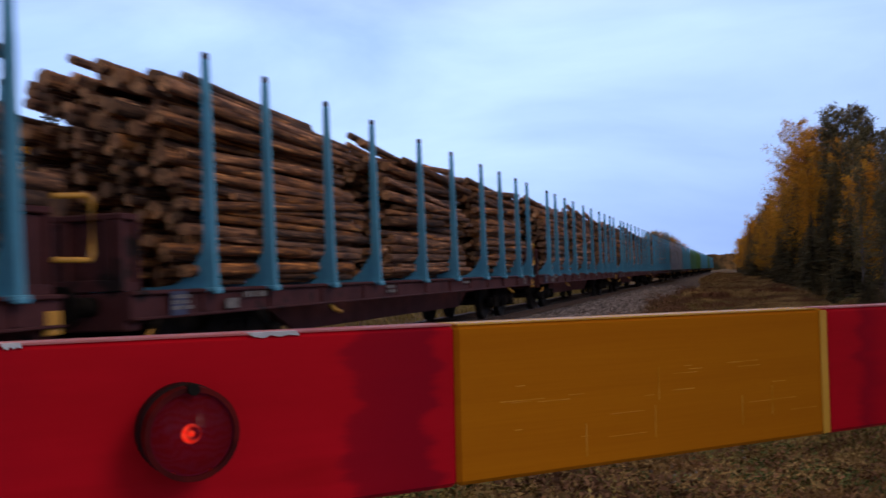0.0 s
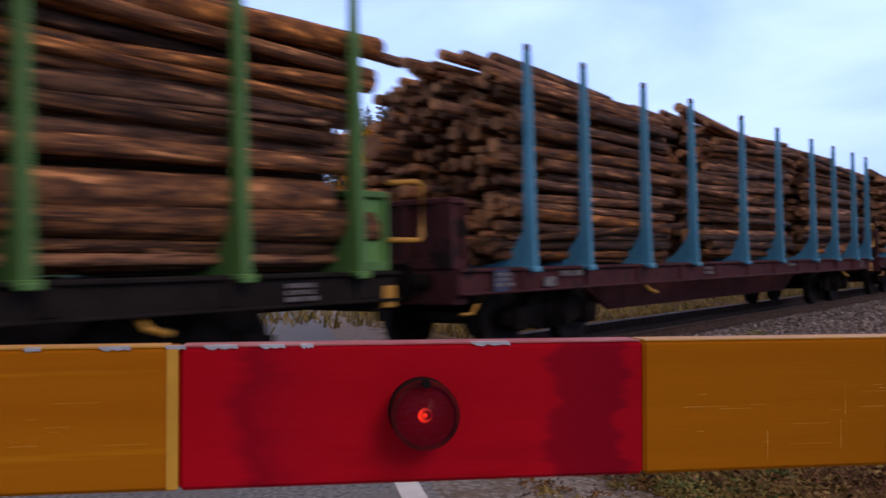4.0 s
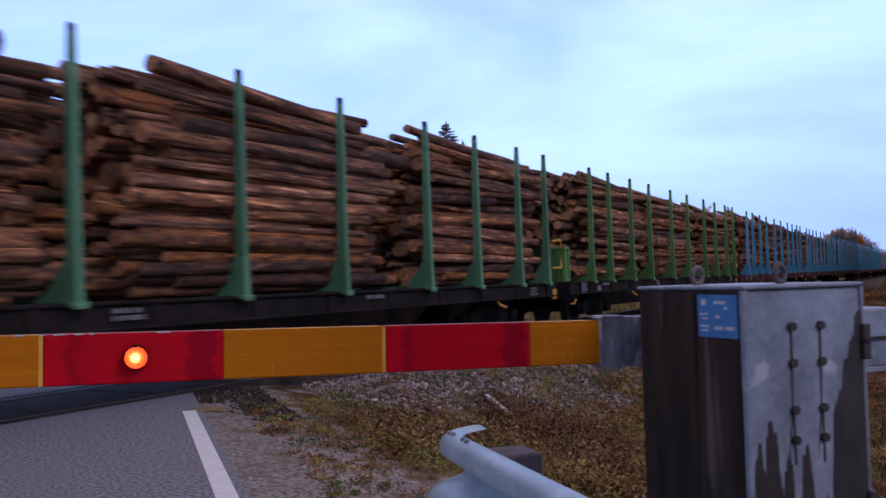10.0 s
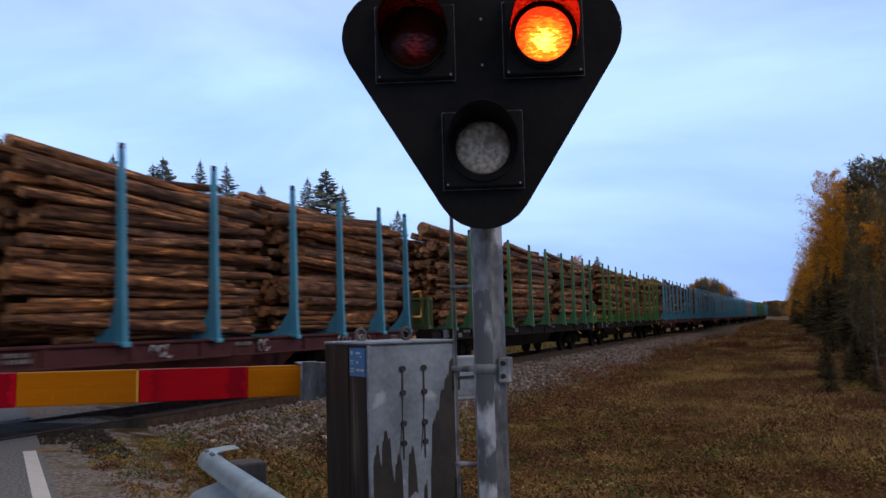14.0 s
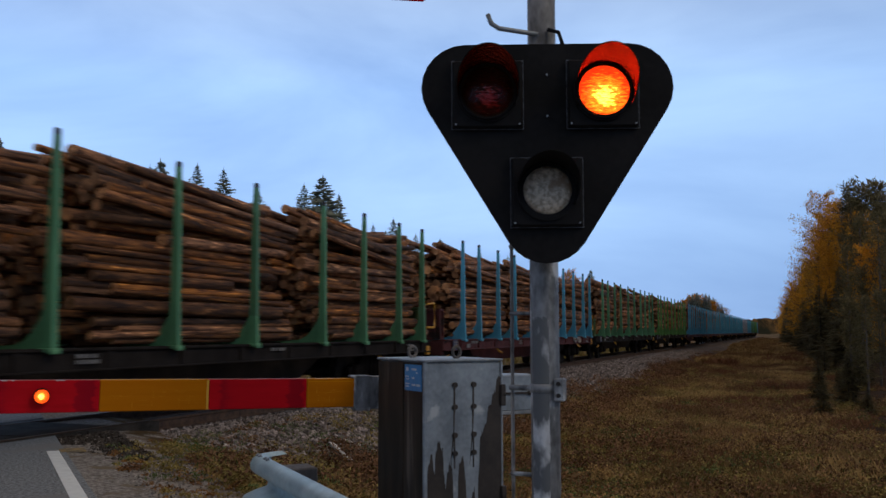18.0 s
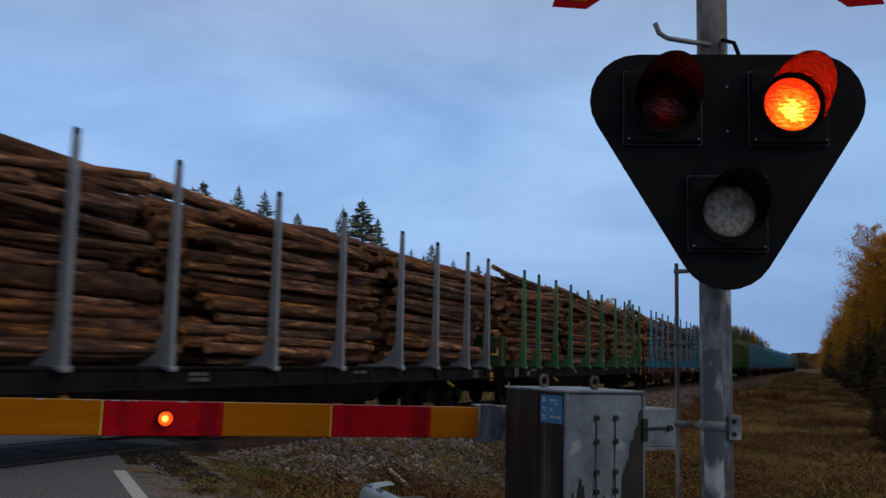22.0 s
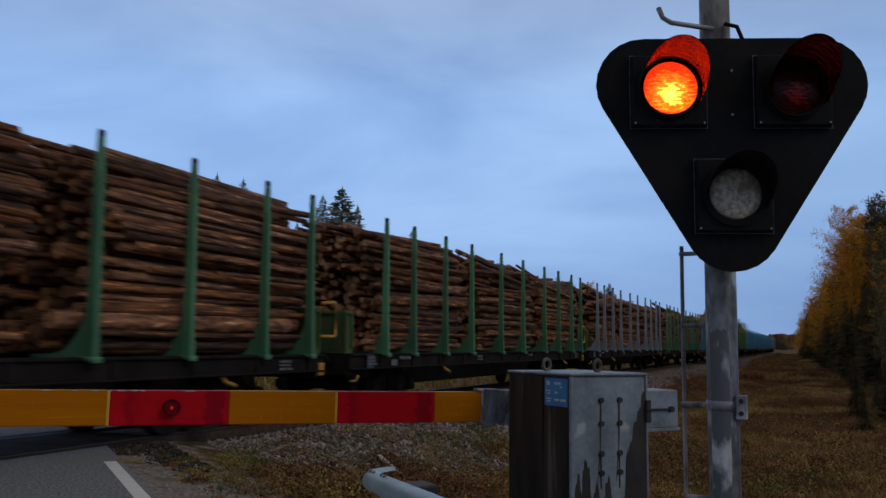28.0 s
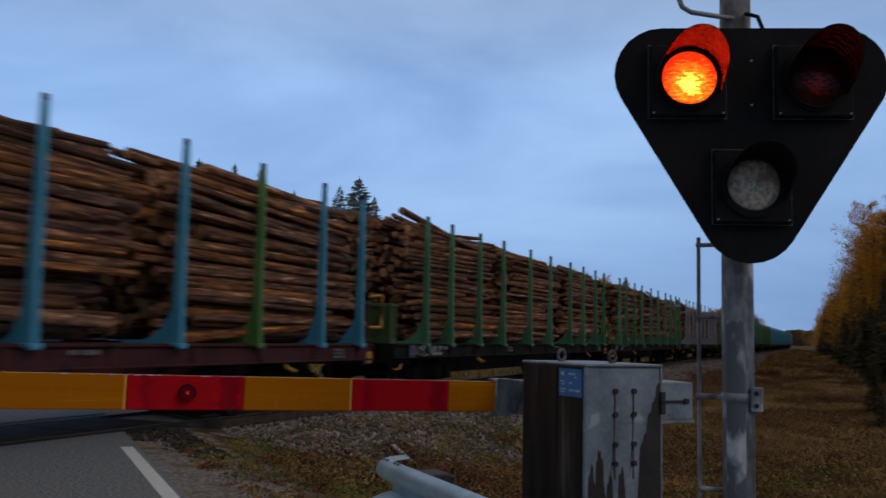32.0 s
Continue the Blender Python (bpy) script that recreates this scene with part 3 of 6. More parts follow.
def add_tube(bm, pts, rad, sides=8, mi=0, cap=True):
    """A round bar along a line of points; rad may be one number or one for each point."""
    pts = [Vector(p) for p in pts]
    rads = rad if isinstance(rad, (list, tuple)) else [rad] * len(pts)
    rings = []
    for i, p in enumerate(pts):
        a, b = pts[max(i - 1, 0)], pts[min(i + 1, len(pts) - 1)]
        d = (b - a).normalized()
        u = d.cross(Vector((0, 0, 1)))
        if u.length < 1e-3:
            u = Vector((1, 0, 0))
        u.normalize()
        w = d.cross(u)
        rings.append([bm.verts.new(p + rads[i] * (u * math.cos(2 * math.pi * k / sides) + w * math.sin(2 * math.pi * k / sides))) for k in range(sides)])
    for r0, r1 in zip(rings, rings[1:]):
        for k in range(sides):
            f = bm.faces.new((r0[k], r0[(k + 1) % sides], r1[(k + 1) % sides], r1[k]))
            f.material_index = mi
            f.smooth = True
    if cap:
        for ring in (rings[0], rings[-1]):
            bm.faces.new(ring).material_index = mi


def tube(pts, rad, sides=8):
    bm = bmesh.new()
    add_tube(bm, pts, rad, sides)
    bmesh.ops.recalc_face_normals(bm, faces=bm.faces)
    return bm


def add_prism(bm, outline, to3, depth, mi=0):
    """A flat outline (u, v), set in space by to3(u, v, w), w from 0 to depth."""
    a = [bm.verts.new(to3(u, v, 0)) for u, v in outline]
    b = [bm.verts.new(to3(u, v, depth)) for u, v in outline]
    fs = [bm.faces.new(a), bm.faces.new(b[::-1])]
    for i in range(len(a)):
        j = (i + 1) % len(a)
        fs.append(bm.faces.new((a[j], a[i], b[i], b[j])))
    for f in fs:
        f.material_index = mi


def prism(outline, to3, depth):
    bm = bmesh.new()
    add_prism(bm, outline, to3, depth)
    bmesh.ops.recalc_face_normals(bm, faces=bm.faces)
    return bm


def disc(radius, y0, y1, n=24, dome=0.0):
    """A round plate standing upright, facing -y from y1 back to y0, bulged by dome."""
    bm = bmesh.new()
    rings = []
    for k in range(4):
        r = radius * (1, 0.75, 0.42, 0.001)[k]
        yy = y1 - dome * (1 - (r / radius) ** 2)
        rings.append([bm.verts.new((r * math.cos(2 * math.pi * i / n), yy, r * math.sin(2 * math.pi * i / n))) for i in range(n)])
    back = [bm.verts.new((radius * math.cos(2 * math.pi * i / n), y0, radius * math.sin(2 * math.pi * i / n))) for i in range(n)]
    rings.insert(0, back)
    for r0, r1 in zip(rings, rings[1:]):
        for i in range(n):
            f = bm.faces.new((r0[i], r0[(i + 1) % n], r1[(i + 1) % n], r1[i]))
            f.smooth = r0 is not back
    bm.faces.new(back)
    bm.faces.new(rings[-1])
    bmesh.ops.recalc_face_normals(bm, faces=bm.faces)
    return bm


# ---- the plan: the track runs along +y at x = -9, the road crosses it aslant ----
TRACK_X = -9.0
ROAD_N = Vector((0.673, 0.740))    # across the road, to its verge
ROAD_E = Vector((-0.740, 0.673))   # along the road, over the track
CURVE_Y, CURVE_R = 250.0, 700.0


def smooth01(a):
    a = min(max(a, 0.0), 1.0)
    return a * a * (3 - 2 * a)


def track_at(s):
    """Place and heading on the track, s metres along it: straight, then a long bend to the left."""
    if s <= CURVE_Y:
        return TRACK_X, s, 0.0
    a = (s - CURVE_Y) / CURVE_R
    return TRACK_X - CURVE_R * (1 - math.cos(a)), CURVE_Y + CURVE_R * math.sin(a), math.degrees(a)


def ground_z(x, y):
    v = ROAD_N.x * x + ROAD_N.y * y
    road = -0.05 - 0.75 * smooth01((v + 0.6) / 4.2) if v > -4.5 else -0.05 - 0.75 * smooth01((-8.3 - v) / 4.2)
    e = abs(x - TRACK_X)
    bed = -0.85 + 0.5 * (1 - smooth01((e - 2.5) / 2.2))
    rise = -0.85 + 0.55 * smooth01((x - 1.0) / 6.0) + 0.45 * smooth01((-x - 13.0) / 8.0)
    z = max(road, bed, rise)
    far = min(1.0, max(0.0, (abs(x + 2) + abs(y - 5) - 25) / 60))
    hump = 0.22 * smooth01((x + 4.6) / 1.5) * smooth01((y - 5) / 6) * noise.noise(Vector((x * 0.45, y * 0.30, 8)))
    return z + hump + 0.06 * noise.noise(Vector((x * 0.5, y * 0.5, 0))) * (1 if v > -0.8 and e > 3 else 0) + 0.25 * far * noise.noise(Vector((x * 0.05, y * 0.05, 3)))


def axis_steps(lo, hi, step, reach):
    a = [lo + step * i for i in range(int((hi - lo) / step) + 1)]
    g, s = a[-1], step
    while g < reach:
        s *= 1.25
        g += s
        a.append(g)
    g, s = a[0], step
    while g > -reach:
        s *= 1.25
        g -= s
        a.insert(0, g)
    return a


gx, gy = axis_steps(-16, 8, 0.4, 2600), axis_steps(-8, 40, 0.4, 2600)
g_verts = [(x, y, ground_z(x, y)) for y in gy for x in gx]
g_w = len(gx)
g_faces = [(j * g_w + i, j * g_w + i + 1, (j + 1) * g_w + i + 1, (j + 1) * g_w + i) for j in range(len(gy) - 1) for i in range(g_w - 1)]
g_me = bpy.data.meshes.new("ground")
g_me.from_pydata(g_verts, [], g_faces)
g_me.materials.append(M_GROUND)
for p in g_me.polygons:
    p.use_smooth = True
tagged(new("ground", g_me), "brown autumn moorland soil beside the railway", "ground", kind="structure")


def road_strip(name, v0, v1, u0, u1, z0, z1, m, label, category, steps=40):
    """A strip along the road between the offsets v0 and v1."""
    bm = bmesh.new()
    rows = []
    for i in range(steps + 1):
        u = u0 + (u1 - u0) * i / steps
        row = []
        for v, z in ((v0, z0), (v0, z1), (v1, z1), (v1, z0)):
            p = ROAD_N * v + ROAD_E * u
            row.append(bm.verts.new((p.x, p.y, z)))
        rows.append(row)
    for a, b in zip(rows, rows[1:]):
        for k in range(3):
            bm.faces.new((a[k], a[k + 1], b[k + 1], b[k]))
    bm.faces.new(rows[0])
    bm.faces.new(rows[-1])
    bmesh.ops.recalc_face_normals(bm, faces=bm.faces)
    return tagged(new(name, mesh_of(name, bm, m)), label, category, kind="structure")


# the near edge line ends at u = 8.1, before the rails
def road_slab(name, cut, near, label):
    """The carriageway on one side of the track, cut along the rails at x = cut."""
    def u_at(v):
        return (0.673 * v - cut) / 0.740
    bm = bmesh.new()
    rows = []
    for i in range(13):
        v = -7.9 + 6.79 * i / 12
        end = -40.0 if near else 70.0
        p, q = ROAD_N * v + ROAD_E * end, ROAD_N * v + ROAD_E * u_at(v)
        rows.append([bm.verts.new((p.x, p.y, -0.3)), bm.verts.new((p.x, p.y, 0.0)), bm.verts.new((q.x, q.y, 0.0)), bm.verts.new((q.x, q.y, -0.3))])
    for a, b in zip(rows, rows[1:]):
        for k in range(3):
            bm.faces.new((a[k], a[k + 1], b[k + 1], b[k]))
    bm.faces.new(rows[0])
    bm.faces.new(rows[-1])
    bmesh.ops.recalc_face_normals(bm, faces=bm.faces)
    return tagged(new(name, mesh_of(name, bm, M_ASPHALT)), label, "road", kind="structure")


road_slab("road", TRACK_X + 1.00, True, "worn grey asphalt road before the level crossing")
road_slab("road_beyond", TRACK_X - 1.00, False, "grey asphalt road beyond the level crossing")
sh = bmesh.new()
sh_rng = random.Random(14)
outer, inner = [], []
for i in range(801):
    u = -30 + 38.8 * i / 800
    v = -0.62 + 0.12 * noise.noise(Vector((u * 0.9, 0, 7))) + 0.08 * noise.noise(Vector((u * 3.1, 0, 9))) + sh_rng.uniform(-0.03, 0.03)
    p, q = ROAD_N * v + ROAD_E * u, ROAD_N * -1.106 + ROAD_E * u
    outer.append(sh.verts.new((p.x, p.y, max(ground_z(p.x, p.y), -0.06) + 0.006)))
    inner.append(sh.verts.new((q.x, q.y, -0.008)))
for i in range(800):
    sh.faces.new((inner[i], inner[i + 1], outer[i + 1], outer[i]))
bmesh.ops.recalc_face_normals(sh, faces=sh.faces)
tagged(new("road_shoulder", mesh_of("road_shoulder", sh, M_SHOULDER)), "crumbled gravel shoulder along the asphalt", "shoulder", kind="structure")
road_strip("road_line", -1.305, -1.175, -40.0, 8.16, -0.01, 0.004, M_LINE, "worn white edge line on the asphalt", "road marking")
road_strip("old_road_line", -1.165, -0.90, 8.02, 8.30, -0.01, 0.005, M_LINEOLD, "faded yellowish paint end beside the white line", "road marking", 2)


def track_sweep(name, profile, s0, s1, m, label, category, step=10.0, mats=None):
    """A profile of (offset, z) swept along the track."""
    bm = bmesh.new()
    rows = []
    n = max(1, int((s1 - s0) / step))
    for i in range(n + 1):
        x, y, h = track_at(s0 + (s1 - s0) * i / n)
        c, s = math.cos(radians(h)), math.sin(radians(h))
        rows.append([bm.verts.new((x + o * c, y + o * s, z)) for o, z in profile])
    k = len(profile)
    for a, b in zip(rows, rows[1:]):
        for i in range(k - 1):
            f = bm.faces.new((a[i], a[i + 1], b[i + 1], b[i]))
            if mats:
                f.material_index = mats[i]
    bmesh.ops.recalc_face_normals(bm, faces=bm.faces)
    ob = new(name, mesh_of(name, bm, *(m if isinstance(m, tuple) else (m,))))
    return tagged(ob, label, category, kind="structure")


track_sweep("ballast", [(-4.6, -0.95), (-2.4, -0.20), (2.4, -0.20), (4.7, -0.95)], -120, 420, M_BALLAST, "grey crushed-stone ballast bed of the railway", "ballast", 2.0)
for side, o in (("near", 0.762), ("far", -0.762)):
    track_sweep("rail_" + side, [(o - 0.07, -0.17), (o - 0.012, -0.14), (o - 0.012, -0.045), (o - 0.036, -0.03), (o - 0.036, 0.0), (o + 0.036, 0.0), (o + 0.036, -0.03), (o + 0.012, -0.045), (o + 0.012, -0.14), (o + 0.07, -0.17)],
                -120, 420, (M_RAILSIDE, M_RAILTOP), "steel rail with a polished head and rusty web", "rail", 6.0, [0, 0, 0, 0, 1, 0, 0, 0, 0])
# dark rubber panels fill the crossing
for nm, o0, o1 in (("inner", -0.69, 0.69), ("near", 0.80, 0.97), ("far", -0.97, -0.80)):
    cr = bmesh.new()
    for i in range(7):
        y0 = -3.4 + i * 1.5 + (o0 + o1) / 2 * 0.9
        add_box(cr, TRACK_X + o0, TRACK_X + o1, y0 + 0.008, y0 + 1.49, -0.2, -0.004 - 0.004 * (i % 2), 0.01)
    tagged(new("crossing_panels_" + nm, mesh_of("crossing_panels", cr, M_RUBBER)), "dark rubber panels between and beside the rails", "crossing panel", kind="structure")


# ---- wagons ----
STAKES = (1.05, 3.45, 5.25, 7.1, 8.5)


def stake_mesh(paint):
    """One upright with its curved foot: near side at +x, foot running inwards."""
    bm = bmesh.new()
    for z0, z1, w0, w1, d0, d1 in ((1.13, 1.6, 0.046, 0.043, 0.085, 0.066), (1.6, 3.35, 0.043, 0.036, 0.066, 0.046), (3.35, 3.78, 0.035, 0.031, 0.044, 0.036), (3.78, 3.86, 0.030, 0.028, 0.035, 0.031)):
        lo = [bm.verts.new((sx * d0 + (0.0 if sx > 0 else 0.0), sy * w0, z0)) for sx, sy in ((-1, -1), (1, -1), (1, 1), (-1, 1))]
        hi = [bm.verts.new((sx * d1, sy * w1, z1)) for sx, sy in ((-1, -1), (1, -1), (1, 1), (-1, 1))]
        bm.faces.new(lo[::-1])
        bm.faces.new(hi)
        for i in range(4):
            bm.faces.new((lo[i], lo[(i + 1) % 4], hi[(i + 1) % 4], hi[i]))
    foot = [(0.05, 1.10), (0.05, 1.66), (-0.05, 1.66)] + [(-0.05 - 0.64 * a, 1.16 + 0.50 * (1 - a) ** 2.8) for a in (0.05, 0.12, 0.22, 0.35, 0.5, 0.7, 1.0)] + [(-0.9, 1.16), (-0.9, 1.10)]
    add_prism(bm, foot, lambda u, v, w: Vector((u, w - 0.034, v)), 0.068)
    add_box(bm, -0.10, 0.105, -0.09, 0.09, 1.085, 1.135, 0.01)
    add_box(bm, 0.05, 0.115, -0.075, 0.075, 1.06, 1.115, 0.01)
    bmesh.ops.recalc_face_normals(bm, faces=bm.faces)
    me = mesh_of("stake", bm, paint, M_STAIN)
    for p in me.polygons:
        if p.center.z > 3.79:
            p.material_index = 1
    return me


STAKE = {k: stake_mesh(m) for k, m in (("blue", M_BLUE), ("green", M_GREEN), ("leaf", M_LEAF_GREEN), ("grey", M_GREY))}


def sill_mesh(paint):
    bm = bmesh.new()
    add_box(bm, -0.09, 0.0, -9.9, 9.12, 0.82, 1.13, 0.012)
    add_box(bm, -0.02, 0.05, -9.9, 9.12, 1.085, 1.125, 0.008)
    add_box(bm, -0.02, 0.05, -9.9, 9.12, 0.825, 0.855, 0.008)
    for i in range(12):
        y = -8.6 + i * 1.56
        add_box(bm, -0.01, 0.035, y - 0.05, y + 0.05, 0.87, 1.09)
    return mesh_of("side_sill", bm, paint)


def frame_mesh(paint):
    bm = bmesh.new()
    add_box(bm, -1.36, 1.36, -9.9, -9.65, 0.72, 1.12, 0.02)
    add_box(bm, -1.36, 1.36, 8.87, 9.12, 0.72, 1.12, 0.02)
    add_box(bm, -0.35, 0.35, -9.65, 8.87, 0.72, 1.06, 0.02)
    # deeper belly between the bogies
    out = [(-5.7, 0.86), (-4.7, 0.40), (4.2, 0.40), (5.2, 0.86)]
    add_prism(bm, out, lambda u, v, w: Vector((w - 0.55, u, v)), 0.08)
    add_prism(bm, out, lambda u, v, w: Vector((w + 0.47, u, v)), 0.08)
    bmesh.ops.recalc_face_normals(bm, faces=bm.faces)
    return mesh_of("underframe", bm, paint)


def endbox_pieces(paint, y0, y1, face):
    """A low end wall box across the wagon: its body, then lid, corner posts and the ribs of its end face."""
    e0, e1 = (y1 - 0.04, y1) if face > 0 else (y0, y0 + 0.04)
    out = [("end_locker", box(-1.28, 1.28, y0 + 0.04, y1 - 0.04, 1.13, 1.86, 0.015)), ("locker_lid", box(-1.33, 1.33, y0, y1, 1.86, 1.93, 0.012))]
    for y in (y0, y1 - 0.05):
        out.append(("corner_post", box(1.24, 1.33, y, y + 0.05, 1.13, 1.86, 0.008)))
    out.append(("side_skirt", box(1.27, 1.325, y0 + 0.05, y1 - 0.05, 1.13, 1.22, 0.004)))
    for x in (-1.24, -0.62, 0.0, 0.62, 1.16):
        out.append(("rib", box(x - 0.05, x + 0.05, e0, e1, 1.25, 1.86, 0.004)))
    out.append(("bottom_rail", box(-1.24, 1.24, e0, e1, 1.13, 1.25, 0.004)))
    return [(nm, mesh_of(nm, bm, paint)) for nm, bm in out]


def wheelset_mesh():
    bm = bmesh.new()
    for x in (-0.762, 0.762):
        s = 1 if x > 0 else -1
        for r, a, b in ((0.46, -0.065, 0.065), (0.49, -0.085, -0.06)):
            rings = [[bm.verts.new((x + s * t, r * math.cos(2 * math.pi * k / 20), r * math.sin(2 * math.pi * k / 20))) for k in range(20)] for t in (a, b)]
            for k in range(20):
                bm.faces.new((rings[0][k], rings[0][(k + 1) % 20], rings[1][(k + 1) % 20], rings[1][k]))
            for rg in rings:
                bm.faces.new(rg)
    add_tube(bm, [(-1.05, 0, 0), (1.05, 0, 0)], 0.085, 10)
    bmesh.ops.recalc_face_normals(bm, faces=bm.faces)
    return mesh_of("wheelset", bm, M_TREAD)


def bogie_mesh():
    bm = bmesh.new()
    for x in (-1.02, 1.02):
        out = [(-1.2, 0.56), (-0.75, 0.62), (-0.5, 0.80), (0.5, 0.80), (0.75, 0.62), (1.2, 0.56), (1.2, 0.40), (0.62, 0.38), (0.4, 0.30), (-0.4, 0.30), (-0.62, 0.38), (-1.2, 0.40)]
        add_prism(bm, out, lambda u, v, w, x=x: Vector((x - 0.05 + w, u, v)), 0.10)
        for y in (-0.9, 0.9):
            add_box(bm, x - 0.10, x + 0.13, y - 0.15, y + 0.15, 0.32, 0.62, 0.03)
        for y in (-0.2, 0.0, 0.2):
            add_tube(bm, [(x + 0.04, y, 0.33), (x + 0.04, y, 0.72)], 0.075, 8)
    add_box(bm, -1.0, 1.0, -0.22, 0.22, 0.45, 0.78, 0.02)
    bmesh.ops.recalc_face_normals(bm, faces=bm.faces)
    return mesh_of("bogie_frame", bm, M_RUN)


def buffer_mesh():
    bm = bmesh.new()
    add_tube(bm, [(0, 0, 0), (0, 0.28, 0)], 0.10, 12)
    add_tube(bm, [(0, 0.28, 0), (0, 0.55, 0)], 0.075, 12)
    add_tube(bm, [(0, 0.55, 0), (0, 0.59, 0)], 0.22, 16)
    bmesh.ops.recalc_face_normals(bm, faces=bm.faces)
    return mesh_of("buffer", bm, M_RUN)


def bars_mesh(rows, w, h, seed):
    """Unreadable stencilled marks: short bars on the sill's face."""
    rng = random.Random(seed)
    bm = bmesh.new()
    for r in range(rows):
        y = 0.0
        while y < w:
            d = rng.uniform(0.03, 0.12)
            z = -r * h * 1.5
            add_box(bm, 0, 0.004, y, y + d, z, z + h)
            y += d + rng.uniform(0.015, 0.05)
    return mesh_of("stencil", bm, M_MARK)


SILL = {"brown": sill_mesh(M_MAROON), "black": sill_mesh(M_BLACK)}
FRAME = {"brown": frame_mesh(M_MAROON), "black": frame_mesh(M_BLACK)}
BOLSTER = {k: mesh_of("bolster", box(-1.38, 1.38, -0.07, 0.07, 0.98, 1.115, 0.008), m) for k, m in (("brown", M_MAROON), ("black", M_BLACK))}
LOCKER = {(k, f): endbox_pieces(m, *((8.61, 9.13) if f > 0 else (-9.91, -9.61)), f) for k, m in (("brown", M_MAROON), ("green", M_LOCKER), ("leaf", M_LEAF_GREEN)) for f in (1, -1)}
WHEELSET, BOGIE, BUFFER = wheelset_mesh(), bogie_mesh(), buffer_mesh()
HANDRAIL = mesh_of("handrail", tube([(1.36, 9.10, 2.02), (1.36, 9.55, 2.06), (1.36, 9.60, 2.03), (1.36, 9.62, 1.98), (1.36, 9.62, 1.50), (1.36, 9.58, 1.44), (1.36, 9.10, 1.44)], 0.028, 8), M_HAND)
STEP = mesh_of("step_bracket", box(1.38, 1.44, 8.92, 9.10, 0.76, 0.98, 0.012), M_HAND)
REAR_STEP = mesh_of("rear_step", tube([(1.40, -9.85, 0.62), (1.44, -9.70, 0.62), (1.44, -9.6, 0.72)], 0.02, 6), M_HAND)
LEVER = mesh_of("brake_lever", tube([(1.34, 0, 0.86), (1.42, 0.02, 0.74), (1.45, 0.22, 0.68)], 0.03, 6), M_HAND)
PLATE = mesh_of("number_plate", box(0, 0.006, 0, 0.28, 0, 0.12), M_MARK)
COUPLER = mesh_of("coupler", box(-0.14, 0.14, 0.0, 0.50, 0.74, 0.98, 0.04), M_RUN)
BLUE_PLATE = mesh_of("data_plate", box(0, 0.006, 0, 0.30, 0, 0.26), M_PLATEBLUE)
STENCIL = [bars_mesh(1, 0.5, 0.07, 3), bars_mesh(2, 0.4, 0.05, 5), bars_mesh(1, 0.45, 0.055, 9), bars_mesh(3, 0.35, 0.04, 11)]


def wagon(color, label, odd=()):
    """A bogie timber wagon, its middle at the origin on rail level."""
    body = "brown" if color == "blue" else "black"
    w = thing("timber_wagon", label, "wagon", "log train")
    part("underframe", FRAME[body], w)
    for s in STAKES:
        for y in (s, -s):
            part("bolster", BOLSTER[body], w, pose(0, y, 0))
    part("side_sill", SILL[body], w, pose(1.42, 0, 0))
    part("side_sill", SILL[body], w, pose(-1.42, 0, 0, 0, 0, 180))
    for i, s in enumerate(STAKES):
        for k, y in enumerate((s, -s)):
            c = "leaf" if (i, k) in odd else color
            part("stake", STAKE[c], w, pose(1.47, y, 0))
            part("stake", STAKE[color], w, pose(-1.47, y, 0, 0, 0, 180))
    paint = {"blue": "brown", "leaf": "leaf"}.get(color, "green")
    for f, y in ((1, 9.12), (-1, -9.9)):
        lk = None
        for nm, me in LOCKER[paint, f]:
            ob = part(nm, me, lk or w)
            lk = lk or ob
        end = pose(0, y, 0) if f > 0 else pose(0, y, 0, 0, 0, 180)
        part("coupler", COUPLER, w, end)
        for x in (-0.95, 0.95):
            part("buffer", BUFFER, w, end @ pose(x, 0, 0.98) @ Matrix.Diagonal((1, 0.78, 1, 1)))
    part("handrail", HANDRAIL, w, None, "yellow tubular handrail")
    part("step_bracket", STEP, w, None, "yellow step bracket")
    part("rear_step", REAR_STEP, w, None, "yellow foot step")
    part("data_plate", BLUE_PLATE, w, pose(1.4722, -9.3, 0.85), "dark blue data plate")
    part("stencil", STENCIL[3], w, pose(1.4785, -9.27, 1.03), "white lettering bars", "stuff")
    for y in (-7.3, 6.6):
        b = part("bogie", BOGIE, w, pose(0, y, 0))
        for d in (-0.9, 0.9):
            part("wheelset", WHEELSET, b, pose(0, d, 0.46))
    for y in (-5.1, 6.2):
        part("brake_lever", LEVER, w, pose(0, y, 0), "yellow brake lever")
    for i, y in enumerate((-7.8, -3.0, 1.6, 7.6)):
        part("stencil", STENCIL[i % 4], w, pose(1.4722, y, 1.0), "pale stencilled marks", "stuff")
    part("number_plate", PLATE, w, pose(1.4722, -8.2, 0.88), "pale data panel")
    return w


